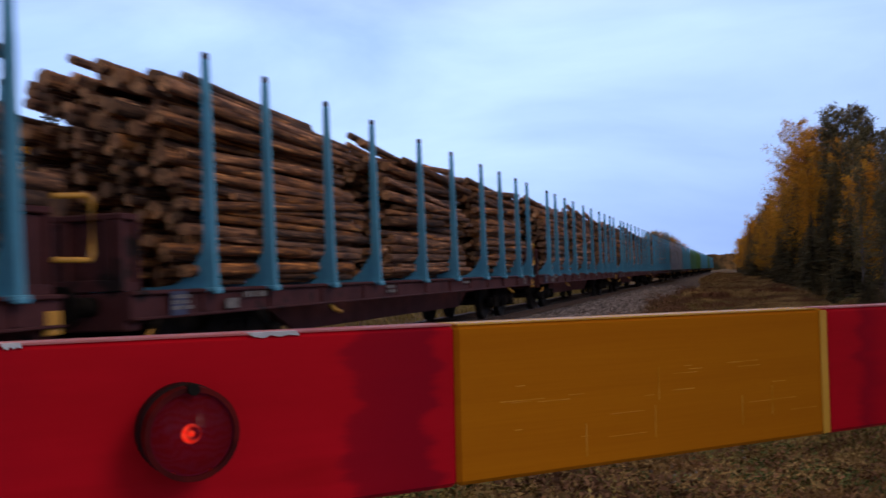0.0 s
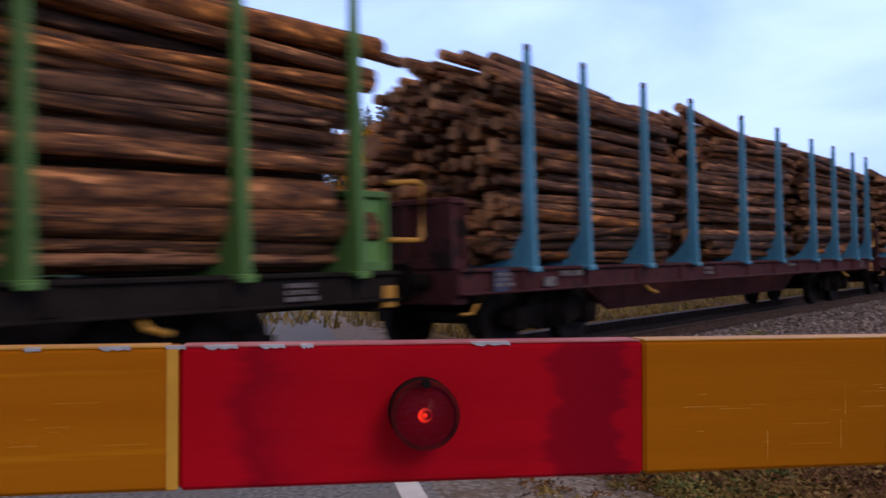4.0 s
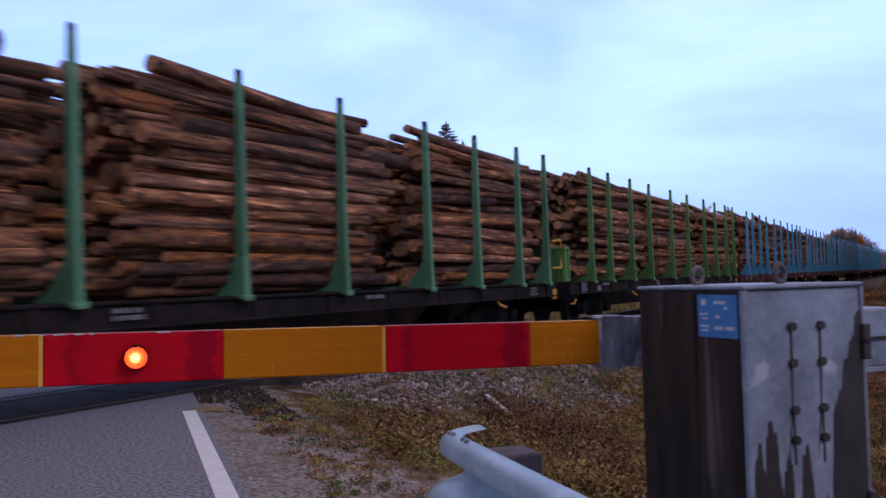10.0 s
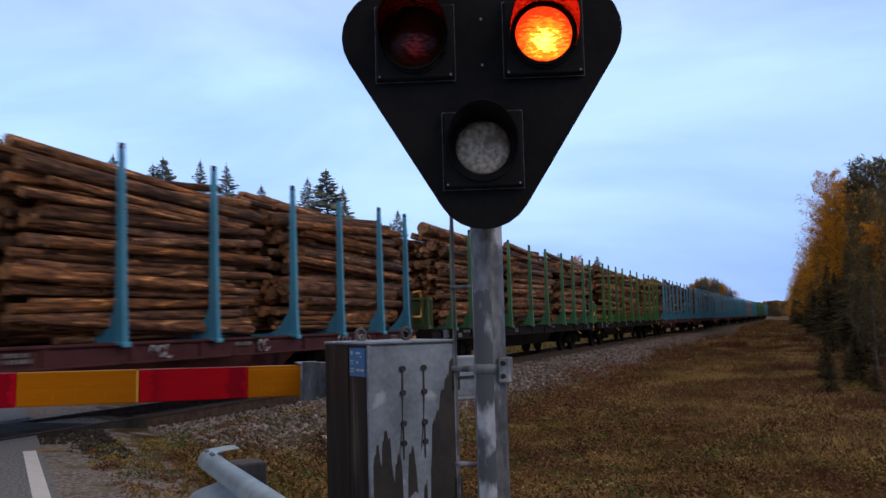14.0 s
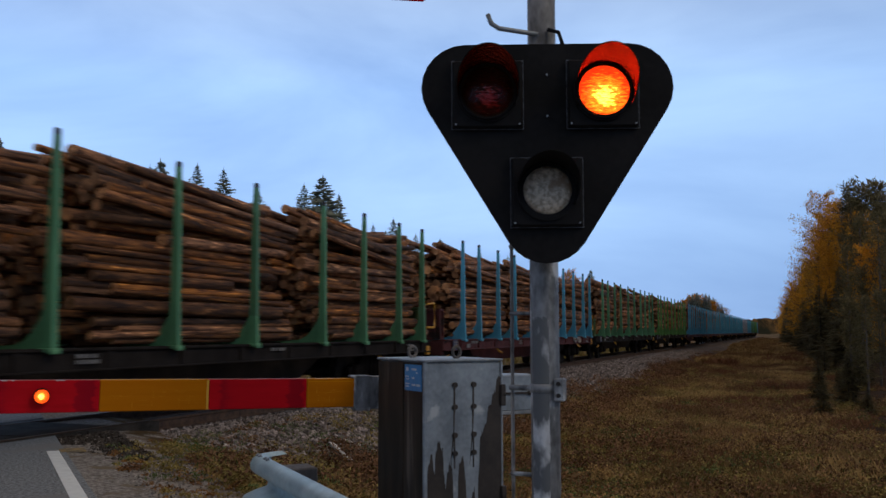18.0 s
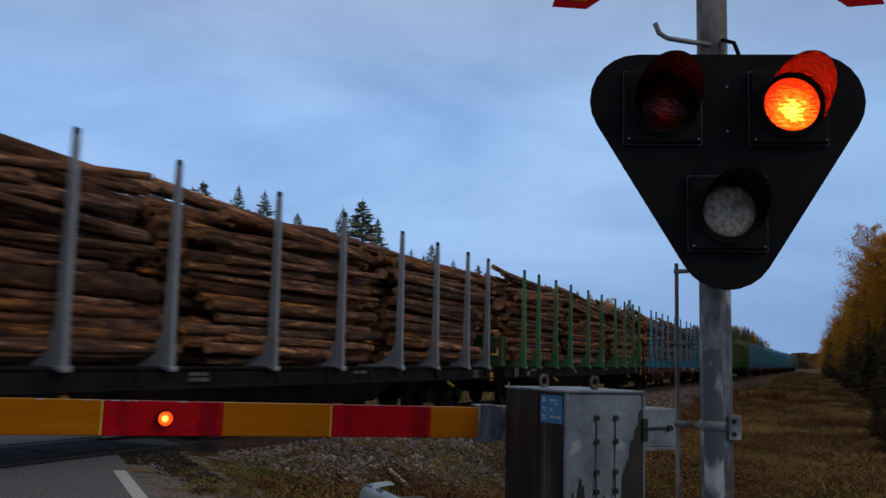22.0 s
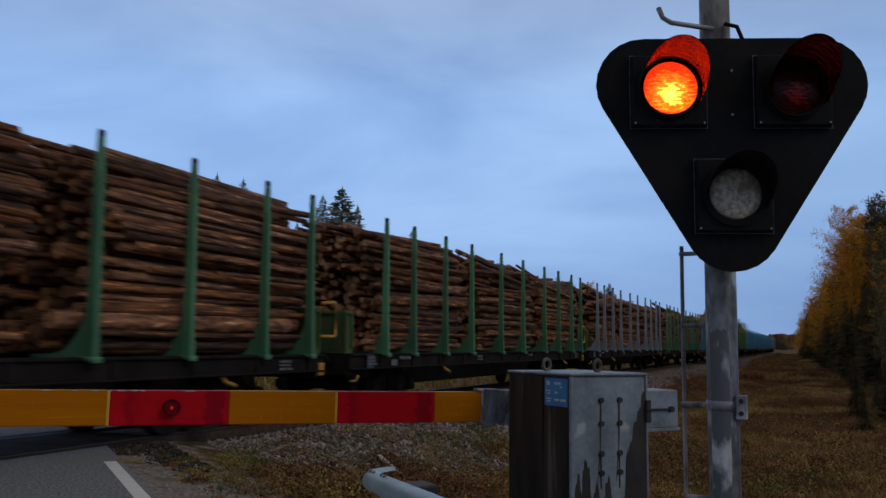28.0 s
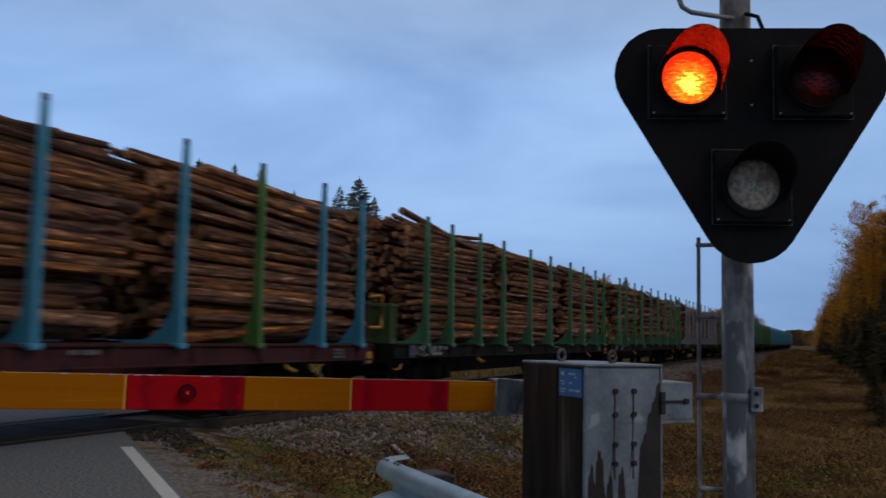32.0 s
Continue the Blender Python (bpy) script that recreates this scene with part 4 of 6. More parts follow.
# ---- logs ----
def log_rings(rng, sides, rings):
    """A unit log along y from -0.5 to 0.5, radius about 1, slightly bent, tapered and knotty; returns rings of (x, y, z)."""
    bend_x, bend_z, taper = rng.uniform(-0.3, 0.3), rng.uniform(-0.3, 0.3), rng.uniform(0.0, 0.15) * rng.choice((-1, 1))
    ph = rng.uniform(0, 6.28)
    lumps = [rng.uniform(-0.035, 0.035) for _ in range(sides)]
    out = []
    for i in range(rings):
        t = i / (rings - 1)
        cx = bend_x * math.sin(math.pi * t + ph * 0.3)
        cz = bend_z * math.sin(math.pi * t + ph)
        r = 1 + taper * (2 * t - 1) + rng.uniform(-0.035, 0.035)
        out.append([(cx + (r + lumps[k]) * math.cos(2 * math.pi * k / sides + ph), t - 0.5 + (rng.uniform(-0.002, 0.002) if i in (0, rings - 1) else 0), cz + (r + lumps[k]) * math.sin(2 * math.pi * k / sides + ph)) for k in range(sides)])
    return out


def rings_to_lists(rings, verts, faces, mats, m):
    base, sides = len(verts), len(rings[0])
    for rg in rings:
        verts.extend(tuple(m @ Vector(p)) for p in rg)
    for i in range(len(rings) - 1):
        a, b = base + i * sides, base + (i + 1) * sides
        for k in range(sides):
            faces.append((a + k, b + k, b + (k + 1) % sides, a + (k + 1) % sides))
            mats.append(0)
    faces.append(tuple(base + k for k in range(sides)))
    faces.append(tuple(base + (len(rings) - 1) * sides + k for k in reversed(range(sides))))
    mats.extend((1, 1))


def lists_to_mesh(name, verts, faces, mats, *materials):
    me = bpy.data.meshes.new(name)
    me.from_pydata(verts, [], faces)
    for m in materials:
        me.materials.append(m)
    me.polygons.foreach_set("material_index", mats)
    me.polygons.foreach_set("use_smooth", [i == 0 for i in mats])
    me.update()
    return me


LOGS = []
for q in range(12):
    v_, f_, m_ = [], [], []
    rings_to_lists(log_rings(random.Random(40 + q), 12, 7), v_, f_, m_, Matrix())
    LOGS.append(lists_to_mesh("log", v_, f_, m_, M_BARK, M_CUT))


def pile_layout(rng, tall, thick, big, slope=None):
    """Logs of one pile as (matrix, outer), column by column from the near side: straight, thick and thin mixed, with ragged ends."""
    out = []
    tilt, lean_at = rng.uniform(-5.4, -1.4) if rng.random() < 0.85 else rng.uniform(-1.0, 2.0), rng.uniform(0.08, 0.4)
    if slope is not None:
        tilt = slope
    wave, turn = rng.uniform(1.2, 2.6), rng.uniform(0, 6.28)
    face = 1.36

    def draw():
        r = thick * math.exp(rng.gauss(0, 0.24))
        if rng.random() < big:
            r *= rng.uniform(1.5, 2.1)
        return min(max(r, 0.042), 0.20)

    def lay(r, z, x, outer):
        ln = rng.uniform(4.5, 5.3)
        if rng.random() < 0.26:
            ln *= rng.uniform(0.55, 0.86)
        dy = max(-0.62, min(0.62, rng.gauss(0, 0.18) + 0.30 * math.sin(2.3 * z + turn + 1.4 * math.sin(2.1 * x)))) + rng.choice((-1, 1)) * 0.42 * (5.4 - ln)
        if not outer:
            ln *= 0.93
        h = (z - 1.25) / tall
        pitch = tilt * max(0.0, h - lean_at) * 1.3 + 0.8 * math.sin(wave * z + turn) + rng.gauss(0, 0.45)
        if outer and rng.random() < 0.14:
            pitch += rng.choice((-1, 1)) * rng.uniform(1.2, 3.2)
        out.append((pose(x, dy, z + r, pitch, 0, rng.gauss(0, 0.35) + rng.choice((0, 180))) @ pose(0, 0, 0, 0, rng.uniform(0, 360), 0) @ Matrix.Diagonal((r, ln, r, 1)), outer))

    x, col = face, 0
    while x > -face + thick:
        step = 2 * thick * rng.uniform(0.86, 0.98)
        mid = x - step / 2
        top = 1.25 + tall * (1.0 - 0.13 * (mid / face) ** 2) + rng.uniform(-0.05, 0.03)
        z = 1.27 if col == 0 else 1.16 + (thick * 0.8 if col % 2 else 0.0)
        while True:
            r = draw()
            if z + 2 * r > top + 0.04:
                if z + 0.09 > top:
                    break
                r = max(0.042, (top - z) / 2)
            deep = 0.0
            if col == 0:
                deep = abs(rng.gauss(0, 0.03)) + (rng.uniform(0.10, 0.36) if rng.random() < 0.36 else 0.0)
            if col and col < 6 and z > 1.4 and rng.random() < 0.19:     # hollows behind the outer logs
                z += 2 * r
                continue
            lay(r, z, (face - r - deep) if col == 0 else mid + rng.gauss(0, 0.02), col == 0 or z + 2.4 * r > top and mid > -0.2)
            z += 2 * r * rng.uniform(0.90, 0.99) + (rng.uniform(0.02, 0.08) if col == 0 and rng.random() < 0.42 else 0.0)
        x -= step
        col += 1
    for _ in range(rng.randrange(2, 6)):     # odd logs thrown on top
        r = min(draw(), 0.11)
        xx = rng.uniform(-0.4, 1.0)
        zz = 1.25 + tall * (1.0 - 0.13 * (xx / face) ** 2) - 0.02
        ln = rng.uniform(3.2, 5.2)
        out.append((pose(xx, rng.uniform(-0.4, 0.4), zz + r, tilt * 0.9 + rng.gauss(0, 1.1), 0, rng.gauss(0, 1.2)) @ Matrix.Diagonal((r, ln, r, 1)), True))
    return out


def log_stack(seed, tall, thick, big, split, slope=None):
    """A pile of logs; the outer ones are parts of their own where the train passes near."""
    rng = random.Random(seed)
    size = "thin" if thick < 0.066 else "thick" if thick > 0.084 else "mixed"
    st = thing("log_stack", "pile of " + size + " cut pine logs between timber wagon stakes", "log stack", "log piles")
    v_, f_, m_ = [], [], []
    for m, outer in pile_layout(rng, tall, thick, big, slope):
        if outer and split:
            part("log", LOGS[rng.randrange(len(LOGS))], st, m)
        else:
            rings_to_lists(log_rings(rng, 7, 2), v_, f_, m_, m)
    part("inner_timber", lists_to_mesh("inner_timber", v_, f_, m_, M_BARK_IN, M_CUT), st, None, "pine logs packed inside the pile", "stuff")
    return st


FAR_STACKS = [log_stack(200 + q, (2.15, 2.3, 2.4)[q], 0.08, 0.05, False) for q in range(3)]
# mean log radius and share of thick trunks, wagon by wagon
TIMBER = {-10: (0.062, 0.0), -9: (0.066, 0.02), -8: (0.055, 0.01), -7: (0.056, 0.01), -6: (0.066, 0.10), -5: (0.068, 0.02), -4: (0.070, 0.03), -3: (0.066, 0.12), -2: (0.066, 0.11), -1: (0.066, 0.03), 0: (0.064, 0.02), 1: (0.064, 0.02), 2: (0.068, 0.04), 3: (0.07, 0.03)}
# loaded heights of the three piles, rear to front
LOADS = {-10: (2.45, 2.45, 2.45), -9: (2.54, 2.45, 2.48), -8: (2.6, 2.6, 2.6), -7: (2.55, 2.5, 2.45), -6: (2.42, 2.36, 2.40), -5: (2.5, 2.45, 2.42), -4: (2.4, 2.4, 2.42), -3: (2.38, 2.56, 2.56), -2: (2.56, 2.50, 2.48), -1: (2.56, 2.6, 2.5),
         0: (2.5, 2.4, 2.4), 1: (2.35, 2.4, 2.35), 2: (2.35, 2.4, 2.35), 3: (2.35, 2.35, 2.35)}

# piles whose tops run level
SLOPES = {(-3, 1): -0.8, (-1, 0): -1.0}

# wagon colours, from the tail of the train to its head; number 0 lies ahead of the gap that the clip shows first
COLOURS = {-10: "green", -9: "blue", -8: "green", -7: "green", -6: "grey", -5: "green", -4: "blue", -3: "green", -2: "leaf", -1: "blue", 0: "blue", 1: "blue", 2: "blue",
           3: "blue", 4: "grey", 5: "blue", 6: "green", 7: "leaf", 8: "blue", 9: "blue", 10: "green", 11: "blue", 12: "blue", 13: "green", 14: "blue", 15: "blue", 16: "blue"}
WORDS = {"blue": "light blue stakes on an oxide-brown timber wagon frame", "green": "green stakes on a black timber wagon frame", "leaf": "grass-green stakes on a black timber wagon frame",
         "grey": "pale grey stakes on a black timber wagon frame"}
PITCH = 20.0


def graffiti(w, runs, seed):
    """Sprayed white loops on the sill."""
    rng = random.Random(seed)
    for y, n in runs:
        bm = bmesh.new()
        for k in range(n):
            c, r = y + 0.17 * k, rng.uniform(0.06, 0.085)
            add_tube(bm, [(1.474, c + r * math.cos(a * 0.7 + k), 0.98 + 1.3 * r * math.sin(a * 0.7 + k)) for a in range(rng.randrange(6, 9))], 0.014, 4)
        bmesh.ops.recalc_face_normals(bm, faces=bm.faces)
        part("graffiti", mesh_of("graffiti", bm, M_CHIP), w, None, "white sprayed scrawl", "stuff")


MOVING = []   # (thing, metres ahead of the first gap)
models = {}
stack_rng = random.Random(5)
used = set()
for n, colour in COLOURS.items():
    mid = (n + 0.5) * PITCH + {-2: -0.08, -3: 0.06}.get(n, 0.0)
    key = (colour, n == -9)
    if key not in models:
        models[key] = w = wagon(colour, WORDS[colour] + (", one bright green" if n == -9 else ""), ((2, 0),) if n == -9 else ())
    else:
        w = copy_thing(models[key], Matrix())
    if n == -4:
        sprayed = w
    if n == -8:
        sprayed_next = w
    MOVING.append((w, mid))
    for k, off in enumerate((-6.15, 0.0, 6.15)):
        if n <= 3:
            st = log_stack(1000 + 10 * n + k, LOADS[n][k], *TIMBER[n], True, SLOPES.get((n, k)))
        else:
            q = stack_rng.randrange(3)
            st = copy_thing(FAR_STACKS[q], Matrix()) if q in used else FAR_STACKS[q]
            used.add(q)
        if (n, k) == (-3, 0):      # one thick trunk lies on top of this pile
            part("log", LOGS[0], st, pose(0.95, -0.42, 1.25 + LOADS[n][k] + 0.07, -2.2, 0, 0) @ Matrix.Diagonal((0.165, 5.3, 0.165, 1)), "thick trunk lying on top")
        MOVING.append((st, mid + off + (0.25 if (n, k) == (-2, 2) else 0.0)))
graffiti(sprayed, ((2.35, 2), (5.2, 3), (5.95, 4), (-0.4, 3)), 64)
graffiti(sprayed_next, ((-8.75, 3), (-8.2, 4)), 71)

def ring_mesh(r1, r0, y0, y1, n=32):
    """A round collar from y0 to y1."""
    bm = bmesh.new()
    rows = [[bm.verts.new((r * math.cos(2 * math.pi * i / n), y, r * math.sin(2 * math.pi * i / n))) for r, y in ((r0, y0), (r1, y0), (r1, y1), (r0, y1))] for i in range(n)]
    for i in range(n):
        for k in range(4):
            bm.faces.new((rows[i][k], rows[i][(k + 1) % 4], rows[(i + 1) % n][(k + 1) % 4], rows[(i + 1) % n][k]))
    bmesh.ops.recalc_face_normals(bm, faces=bm.faces)
    return bm


# ---- level-crossing barrier: boom, lamp, machine cabinet ----
BOOM_D = Vector((0.690, 0.7238, -0.0165)).normalized()     # along the boom, towards its machine
BOOM_O = Vector((-2.023, -0.173, 1.0405))                  # stripe joint at mid-height, front face
BOOM_YAW = math.degrees(math.atan2(BOOM_D.y, BOOM_D.x))
BOOM = Matrix.Translation(BOOM_O) @ pose(0, 0, 0, 0, 0, BOOM_YAW) @ pose(0, 0, 0, 0, 1.0, 0)
boom = thing("barrier_boom", "red and amber striped level-crossing boom, lowered across the road", "barrier", m=BOOM)
H2, TH = 0.0715, 0.045
stripes = [(-4.86, -4.37, 1), (-4.37, -3.88, 0), (-3.88, -3.40, 1), (-3.40, -2.91, 0), (-2.91, -2.42, 1), (-2.42, -1.94, 0), (-1.94, -1.455, 1), (-1.455, -0.97, 0), (-0.97, -0.4835, 1), (-0.4835, 0.0, 0), (0.0, 0.487, 1), (0.487, 0.967, 0), (0.967, 1.235, 1)]
for u0, u1, c in stripes:
    sm = mesh_of("stripe", box(u0, u1 - 0.0005, 0, TH, -H2, H2, 0.004), M_SIGNYEL if c else M_SIGNRED)
    part("stripe", sm, boom, None, "amber stripe" if c else "red stripe")
    if not c:
        part("stripe_edge", mesh_of("stripe_edge", box(u0 + 0.002, u1 - 0.003, 0.001, TH - 0.004, H2 - 0.0005, H2 + 0.001), M_PINKEDGE), boom, None, "worn pinkish upper edge")
    if c:
        part("stripe_edge", mesh_of("stripe_edge", box(u1 - 0.012, u1 - 0.001, -0.0015, 0.002, -H2 + 0.002, H2 - 0.002), M_YELEDGE), boom, None, "bright yellow overlap edge")
        part("stripe_edge", mesh_of("stripe_edge", box(u0 + 0.002, u1 - 0.013, 0.001, TH - 0.004, H2 - 0.0005, H2 + 0.001), M_YELEDGE), boom, None, "bright yellow upper edge")
# chipped paint on the upper edge
for u, L_ in ((-0.188, 0.042), (-0.364, 0.013), (-0.405, 0.026), (-0.460, 0.034), (-0.497, 0.02), (-0.56, 0.03), (-0.63, 0.015), (-0.74, 0.03), (-1.1, 0.03), (-1.32, 0.02)):
    out = [(0, 0), (L_ * 0.12, -0.0022), (L_ * 0.3, -0.0034), (L_ * 0.42, -0.0012), (L_ * 0.6, -0.0028), (L_ * 0.8, -0.0015), (L_, -0.0026), (L_ * 0.95, 0.0012), (0, 0.0012)]
    part("paint_chip", mesh_of("paint_chip", prism(out, lambda a, b, w: Vector((u + a, -0.0012 + w, H2 + b)), 0.012), M_CHIP), boom, None, "bare white paint chip")

scratch_rng = random.Random(31)
for u0, u1, c in stripes[5:]:
    if not c:
        continue
    bm = bmesh.new()
    for _ in range(26):
        a, b, ln = scratch_rng.uniform(u0 + 0.03, u1 - 0.05), scratch_rng.gauss(-0.012, 0.022), scratch_rng.uniform(0.006, 0.05)
        if scratch_rng.random() < 0.2:      # short upright scuffs among the long ones
            add_box(bm, a, a + 0.0012, -0.0004, 0.001, max(b - 0.018, -0.066), min(b + 0.014, 0.066))
        else:
            add_box(bm, a, min(a + ln, u1 - 0.014), -0.0004, 0.001, b, b + scratch_rng.uniform(0.0004, 0.0010))
    part("scuffing", mesh_of("scuffing", bm, M_SCRATCH), boom, None, "pale scuffing in the amber paint", "stuff")

# round warning lamp on the boom
LAMP_U = -0.2405
lamp = part("warning_lamp", mesh_of("warning_lamp", tube([(0, 0.004, 0), (0, -0.020, 0), (0, -0.022, 0)], [0.0348, 0.0348, 0.0325], 32), M_SIGBLACK), boom, pose(LAMP_U, 0, 0.003), "round red warning lamp in a black rim")
part("reflector", mesh_of("reflector", disc(0.0330, -0.0215, -0.023, 28, 0.0), M_LENSDARK), lamp, None, "dark red reflector")
part("lens_rim", mesh_of("lens_rim", ring_mesh(0.0343, 0.0304, -0.022, -0.0375), M_LENSRIM), lamp, None, "dark red lens rim")
lens_me = mesh_of("lens", disc(0.0322, -0.030, -0.031, 28, 0.020), M_BOOMLENS, smooth=True)
lens_ob = part("lens", lens_me, lamp, None, "red ribbed lens")
lens_ob.visible_shadow = False
part("screw", mesh_of("screw", tube([(0, -0.03, 0.0325), (0, -0.043, 0.0325)], 0.0042, 10), M_RUN), lamp)


def lamp_rotor(r, count, lit, ember, dark, parent, y):
    """Added three-sided bars that fill a lens and turn to imitate blinking: one side lit, one fading, one dark; returns
    (bar, height).
    """
    side = 2 * r / count
    ri, rc = side / (2 * math.sqrt(3)), side / math.sqrt(3)
    out = []
    for i in range(count):
        z = -r + side * (i + 0.5)
        half = math.sqrt(max(r * r - z * z, (0.25 * r) ** 2))
        verts, faces, mats, uvs = [], [], [], []
        for f in range(3):
            a = radians(120 * f)
            k = len(verts)
            for x in (-half, half):
                for e in (-0.5, 0.5):
                    p = Matrix.Rotation(a, 3, "X") @ Vector((x, -ri, e * side))
                    verts.append(tuple(p))
                    uvs.append((x / r, (z + e * side) / r))
            faces.append((k, k + 2, k + 3, k + 1))
            mats.append(f)
        for x in (0, 1):
            faces.append(tuple(4 * f + 2 * x for f in range(3)))
            mats.append(2)
        me = lists_to_mesh("lamp_element", verts, faces, mats, lit, ember, dark)
        me.polygons.foreach_set("use_smooth", [False] * len(faces))
        layer = me.uv_layers.new(name="UVMap")
        for lp in me.loops:
            layer.data[lp.index].uv = uvs[lp.vertex_index]
        out.append((part("lamp_element", me, parent, pose(0, y, z)), z))
    return out


boom_rotor = lamp_rotor(0.0312, 13, M_BOOMFIRE, M_BOOMEMBER, M_BOOMDARK, lamp, -0.0330)

# machine cabinet: one corner points at the road
C_TL, C_TM, C_TR, C_TOP = Vector((-1.032, 0.695)), Vector((-0.65, 0.352)), Vector((-0.384, 0.66)), 1.201
ca = math.degrees(math.atan2(C_TR.y - C_TM.y, C_TR.x - C_TM.x))
CAB = pose(C_TM.x, C_TM.y, 0, 0, 0, ca)      # x along the bolted face, y along the dark side
CW, CD = (C_TR - C_TM).length, (C_TL - C_TM).length
cab = thing("barrier_machine", "galvanised barrier machine cabinet with grimy run stains", "cabinet", m=CAB)
part("body", mesh_of("body", box(0, CW, 0, CD, -0.15, C_TOP - 0.012, 0.012), M_GALVD), cab)
part("lid", mesh_of("lid", box(-0.006, CW + 0.006, -0.006, CD + 0.006, C_TOP - 0.012, C_TOP, 0.004), M_GALVD), cab)
part("side_panel", mesh_of("side_panel", box(-0.004, 0.001, 0.018, CD - 0.01, -0.15, C_TOP - 0.016), M_DARKSIDE), cab, None, "blackish brown side sheet")
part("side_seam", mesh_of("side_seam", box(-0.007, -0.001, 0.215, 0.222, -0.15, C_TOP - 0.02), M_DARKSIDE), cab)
lab = part("plate", mesh_of("plate", box(-0.0075, -0.004, 0.022, 0.195, C_TOP - 0.145, C_TOP - 0.025), M_LABEL), cab, None, "blue data plate with small white marks")
for y0, y1, z0, h0 in ((0.155, 0.178, 0.030, 0.018), (0.07, 0.12, 0.026, 0.009), (0.06, 0.075, 0.040, 0.006), (0.15, 0.185, 0.058, 0.006), (0.15, 0.175, 0.070, 0.006), (0.095, 0.115, 0.066, 0.009), (0.145, 0.185, 0.092, 0.006), (0.15, 0.182, 0.104, 0.006), (0.085, 0.12, 0.098, 0.010), (0.035, 0.075, 0.098, 0.010)):
    part("mark", mesh_of("mark", box(-0.0085, -0.0074, y0, y1, C_TOP - 0.025 - z0, C_TOP - 0.025 - z0 + h0), M_CHIP), lab, None, "unreadable white mark")
# bolts with dark runs on the front face
for x in (0.152, 0.252):
    for z in (0.117, 0.217, 0.345, 0.427):
        part("bolt", mesh_of("bolt", tube([(x, 0.002, C_TOP - z), (x, -0.012, C_TOP - z)], 0.0125, 10), M_STAIN), cab, None, "rusty black bolt head")
    part("rust_run", mesh_of("rust_run", prism([(x - 0.004, C_TOP - 0.115), (x + 0.004, C_TOP - 0.115), (x + 0.004, C_TOP - 0.217), (x - 0.003, C_TOP - 0.354), (x - 0.022, C_TOP - 0.487), (x - 0.006, C_TOP - 0.319), (x - 0.006, C_TOP - 0.217)], lambda a, b, w: Vector((a, -0.0012 + w, b)), 0.002), M_STAIN), cab, None, "dark rust run")
    part("rust_run", mesh_of("rust_run", box(x - 0.004, x + 0.003, -0.0018, 0.001, C_TOP - 0.496, C_TOP - 0.345), M_STAIN), cab, None, "dark rust run")
part("badge", mesh_of("badge", prism([(0.20, C_TOP - 0.63), (0.236, C_TOP - 0.665), (0.20, C_TOP - 0.70), (0.164, C_TOP - 0.665)], lambda a, b, w: Vector((a, -0.004 + w, b)), 0.004), M_GALVD), cab, None, "small diamond-shaped zinc badge")
STAIN_TOP = ((0.03, 0.56), (0.06, 0.50), (0.09, 0.47), (0.12, 0.58), (0.135, 0.44), (0.18, 0.425), (0.22, 0.44), (0.235, 0.57), (0.26, 0.66), (0.28, 0.55), (0.33, 0.52), (0.35, 0.62), (0.37, 0.97), (0.40, 0.94), (0.42, 0.60), (0.44, 0.50), (0.49, 0.52),
             (0.52, 0.66), (0.545, 0.99), (0.575, 0.96), (0.59, 0.72), (0.63, 0.66), (0.645, 0.93), (0.665, 0.88), (0.68, 0.62), (0.71, 0.41), (0.75, 0.35), (0.79, 0.31), (0.83, 0.25), (0.89, 0.185), (0.93, 0.12), (0.985, 0.085))
rs = random.Random(21)
tops = []
for (f0, d0), (f1, d1) in zip(STAIN_TOP, STAIN_TOP[1:]):
    for k in range(4):
        q = k / 4
        tops.append(((f0 + (f1 - f0) * q) * CW, C_TOP - 0.885 * (d0 + (d1 - d0) * q) + rs.uniform(-0.030, 0.016)))
outline = [(CW - 0.006, C_TOP - 0.085), (CW - 0.006, -0.15), (0.012, -0.15)] + tops
part("run_stain", mesh_of("run_stain", prism(outline, lambda a, b, w: Vector((a, -0.0015 + w, b)), 0.002), M_STAIN), cab, None, "black ragged run stain")
part("corner_strip", mesh_of("corner_strip", box(-0.0055, 0.012, -0.003, 0.016, -0.15, C_TOP - 0.013, 0.003), M_GALVD), cab, None, "bare zinc corner edge")
part("corner_strip", mesh_of("corner_strip", box(CW - 0.006, CW + 0.004, -0.006, 0.012, -0.15, C_TOP - 0.013, 0.003), M_GALV), cab, None, "bare zinc corner edge")
for px, py in ((0.115, 0.36), (0.235, 0.13)):
    ring = [(px + 0.026 * math.cos(a * math.pi / 10), py + 0.01 * math.cos(a * math.pi / 10), C_TOP + 0.029 + 0.026 * math.sin(a * math.pi / 10)) for a in range(21)]
    part("lifting_eye", mesh_of("lifting_eye", tube(ring, 0.008, 8), M_BROWNPOST, smooth=True), cab, None, "weathered lifting eye")
lb = part("lock_box", mesh_of("lock_box", box(CW + 0.006, CW + 0.275, 0.10, 0.30, C_TOP - 0.26, C_TOP - 0.085, 0.006), M_GALVD), cab, None, "small zinc switch box")
part("lock_bar", mesh_of("lock_bar", box(CW + 0.05, CW + 0.225, 0.09, 0.10, C_TOP - 0.178, C_TOP - 0.168), M_STAIN), lb)
part("lock_knob", mesh_of("lock_knob", tube([(CW + 0.225, 0.102, C_TOP - 0.173), (CW + 0.225, 0.082, C_TOP - 0.173)], 0.014, 10), M_STAIN), lb)
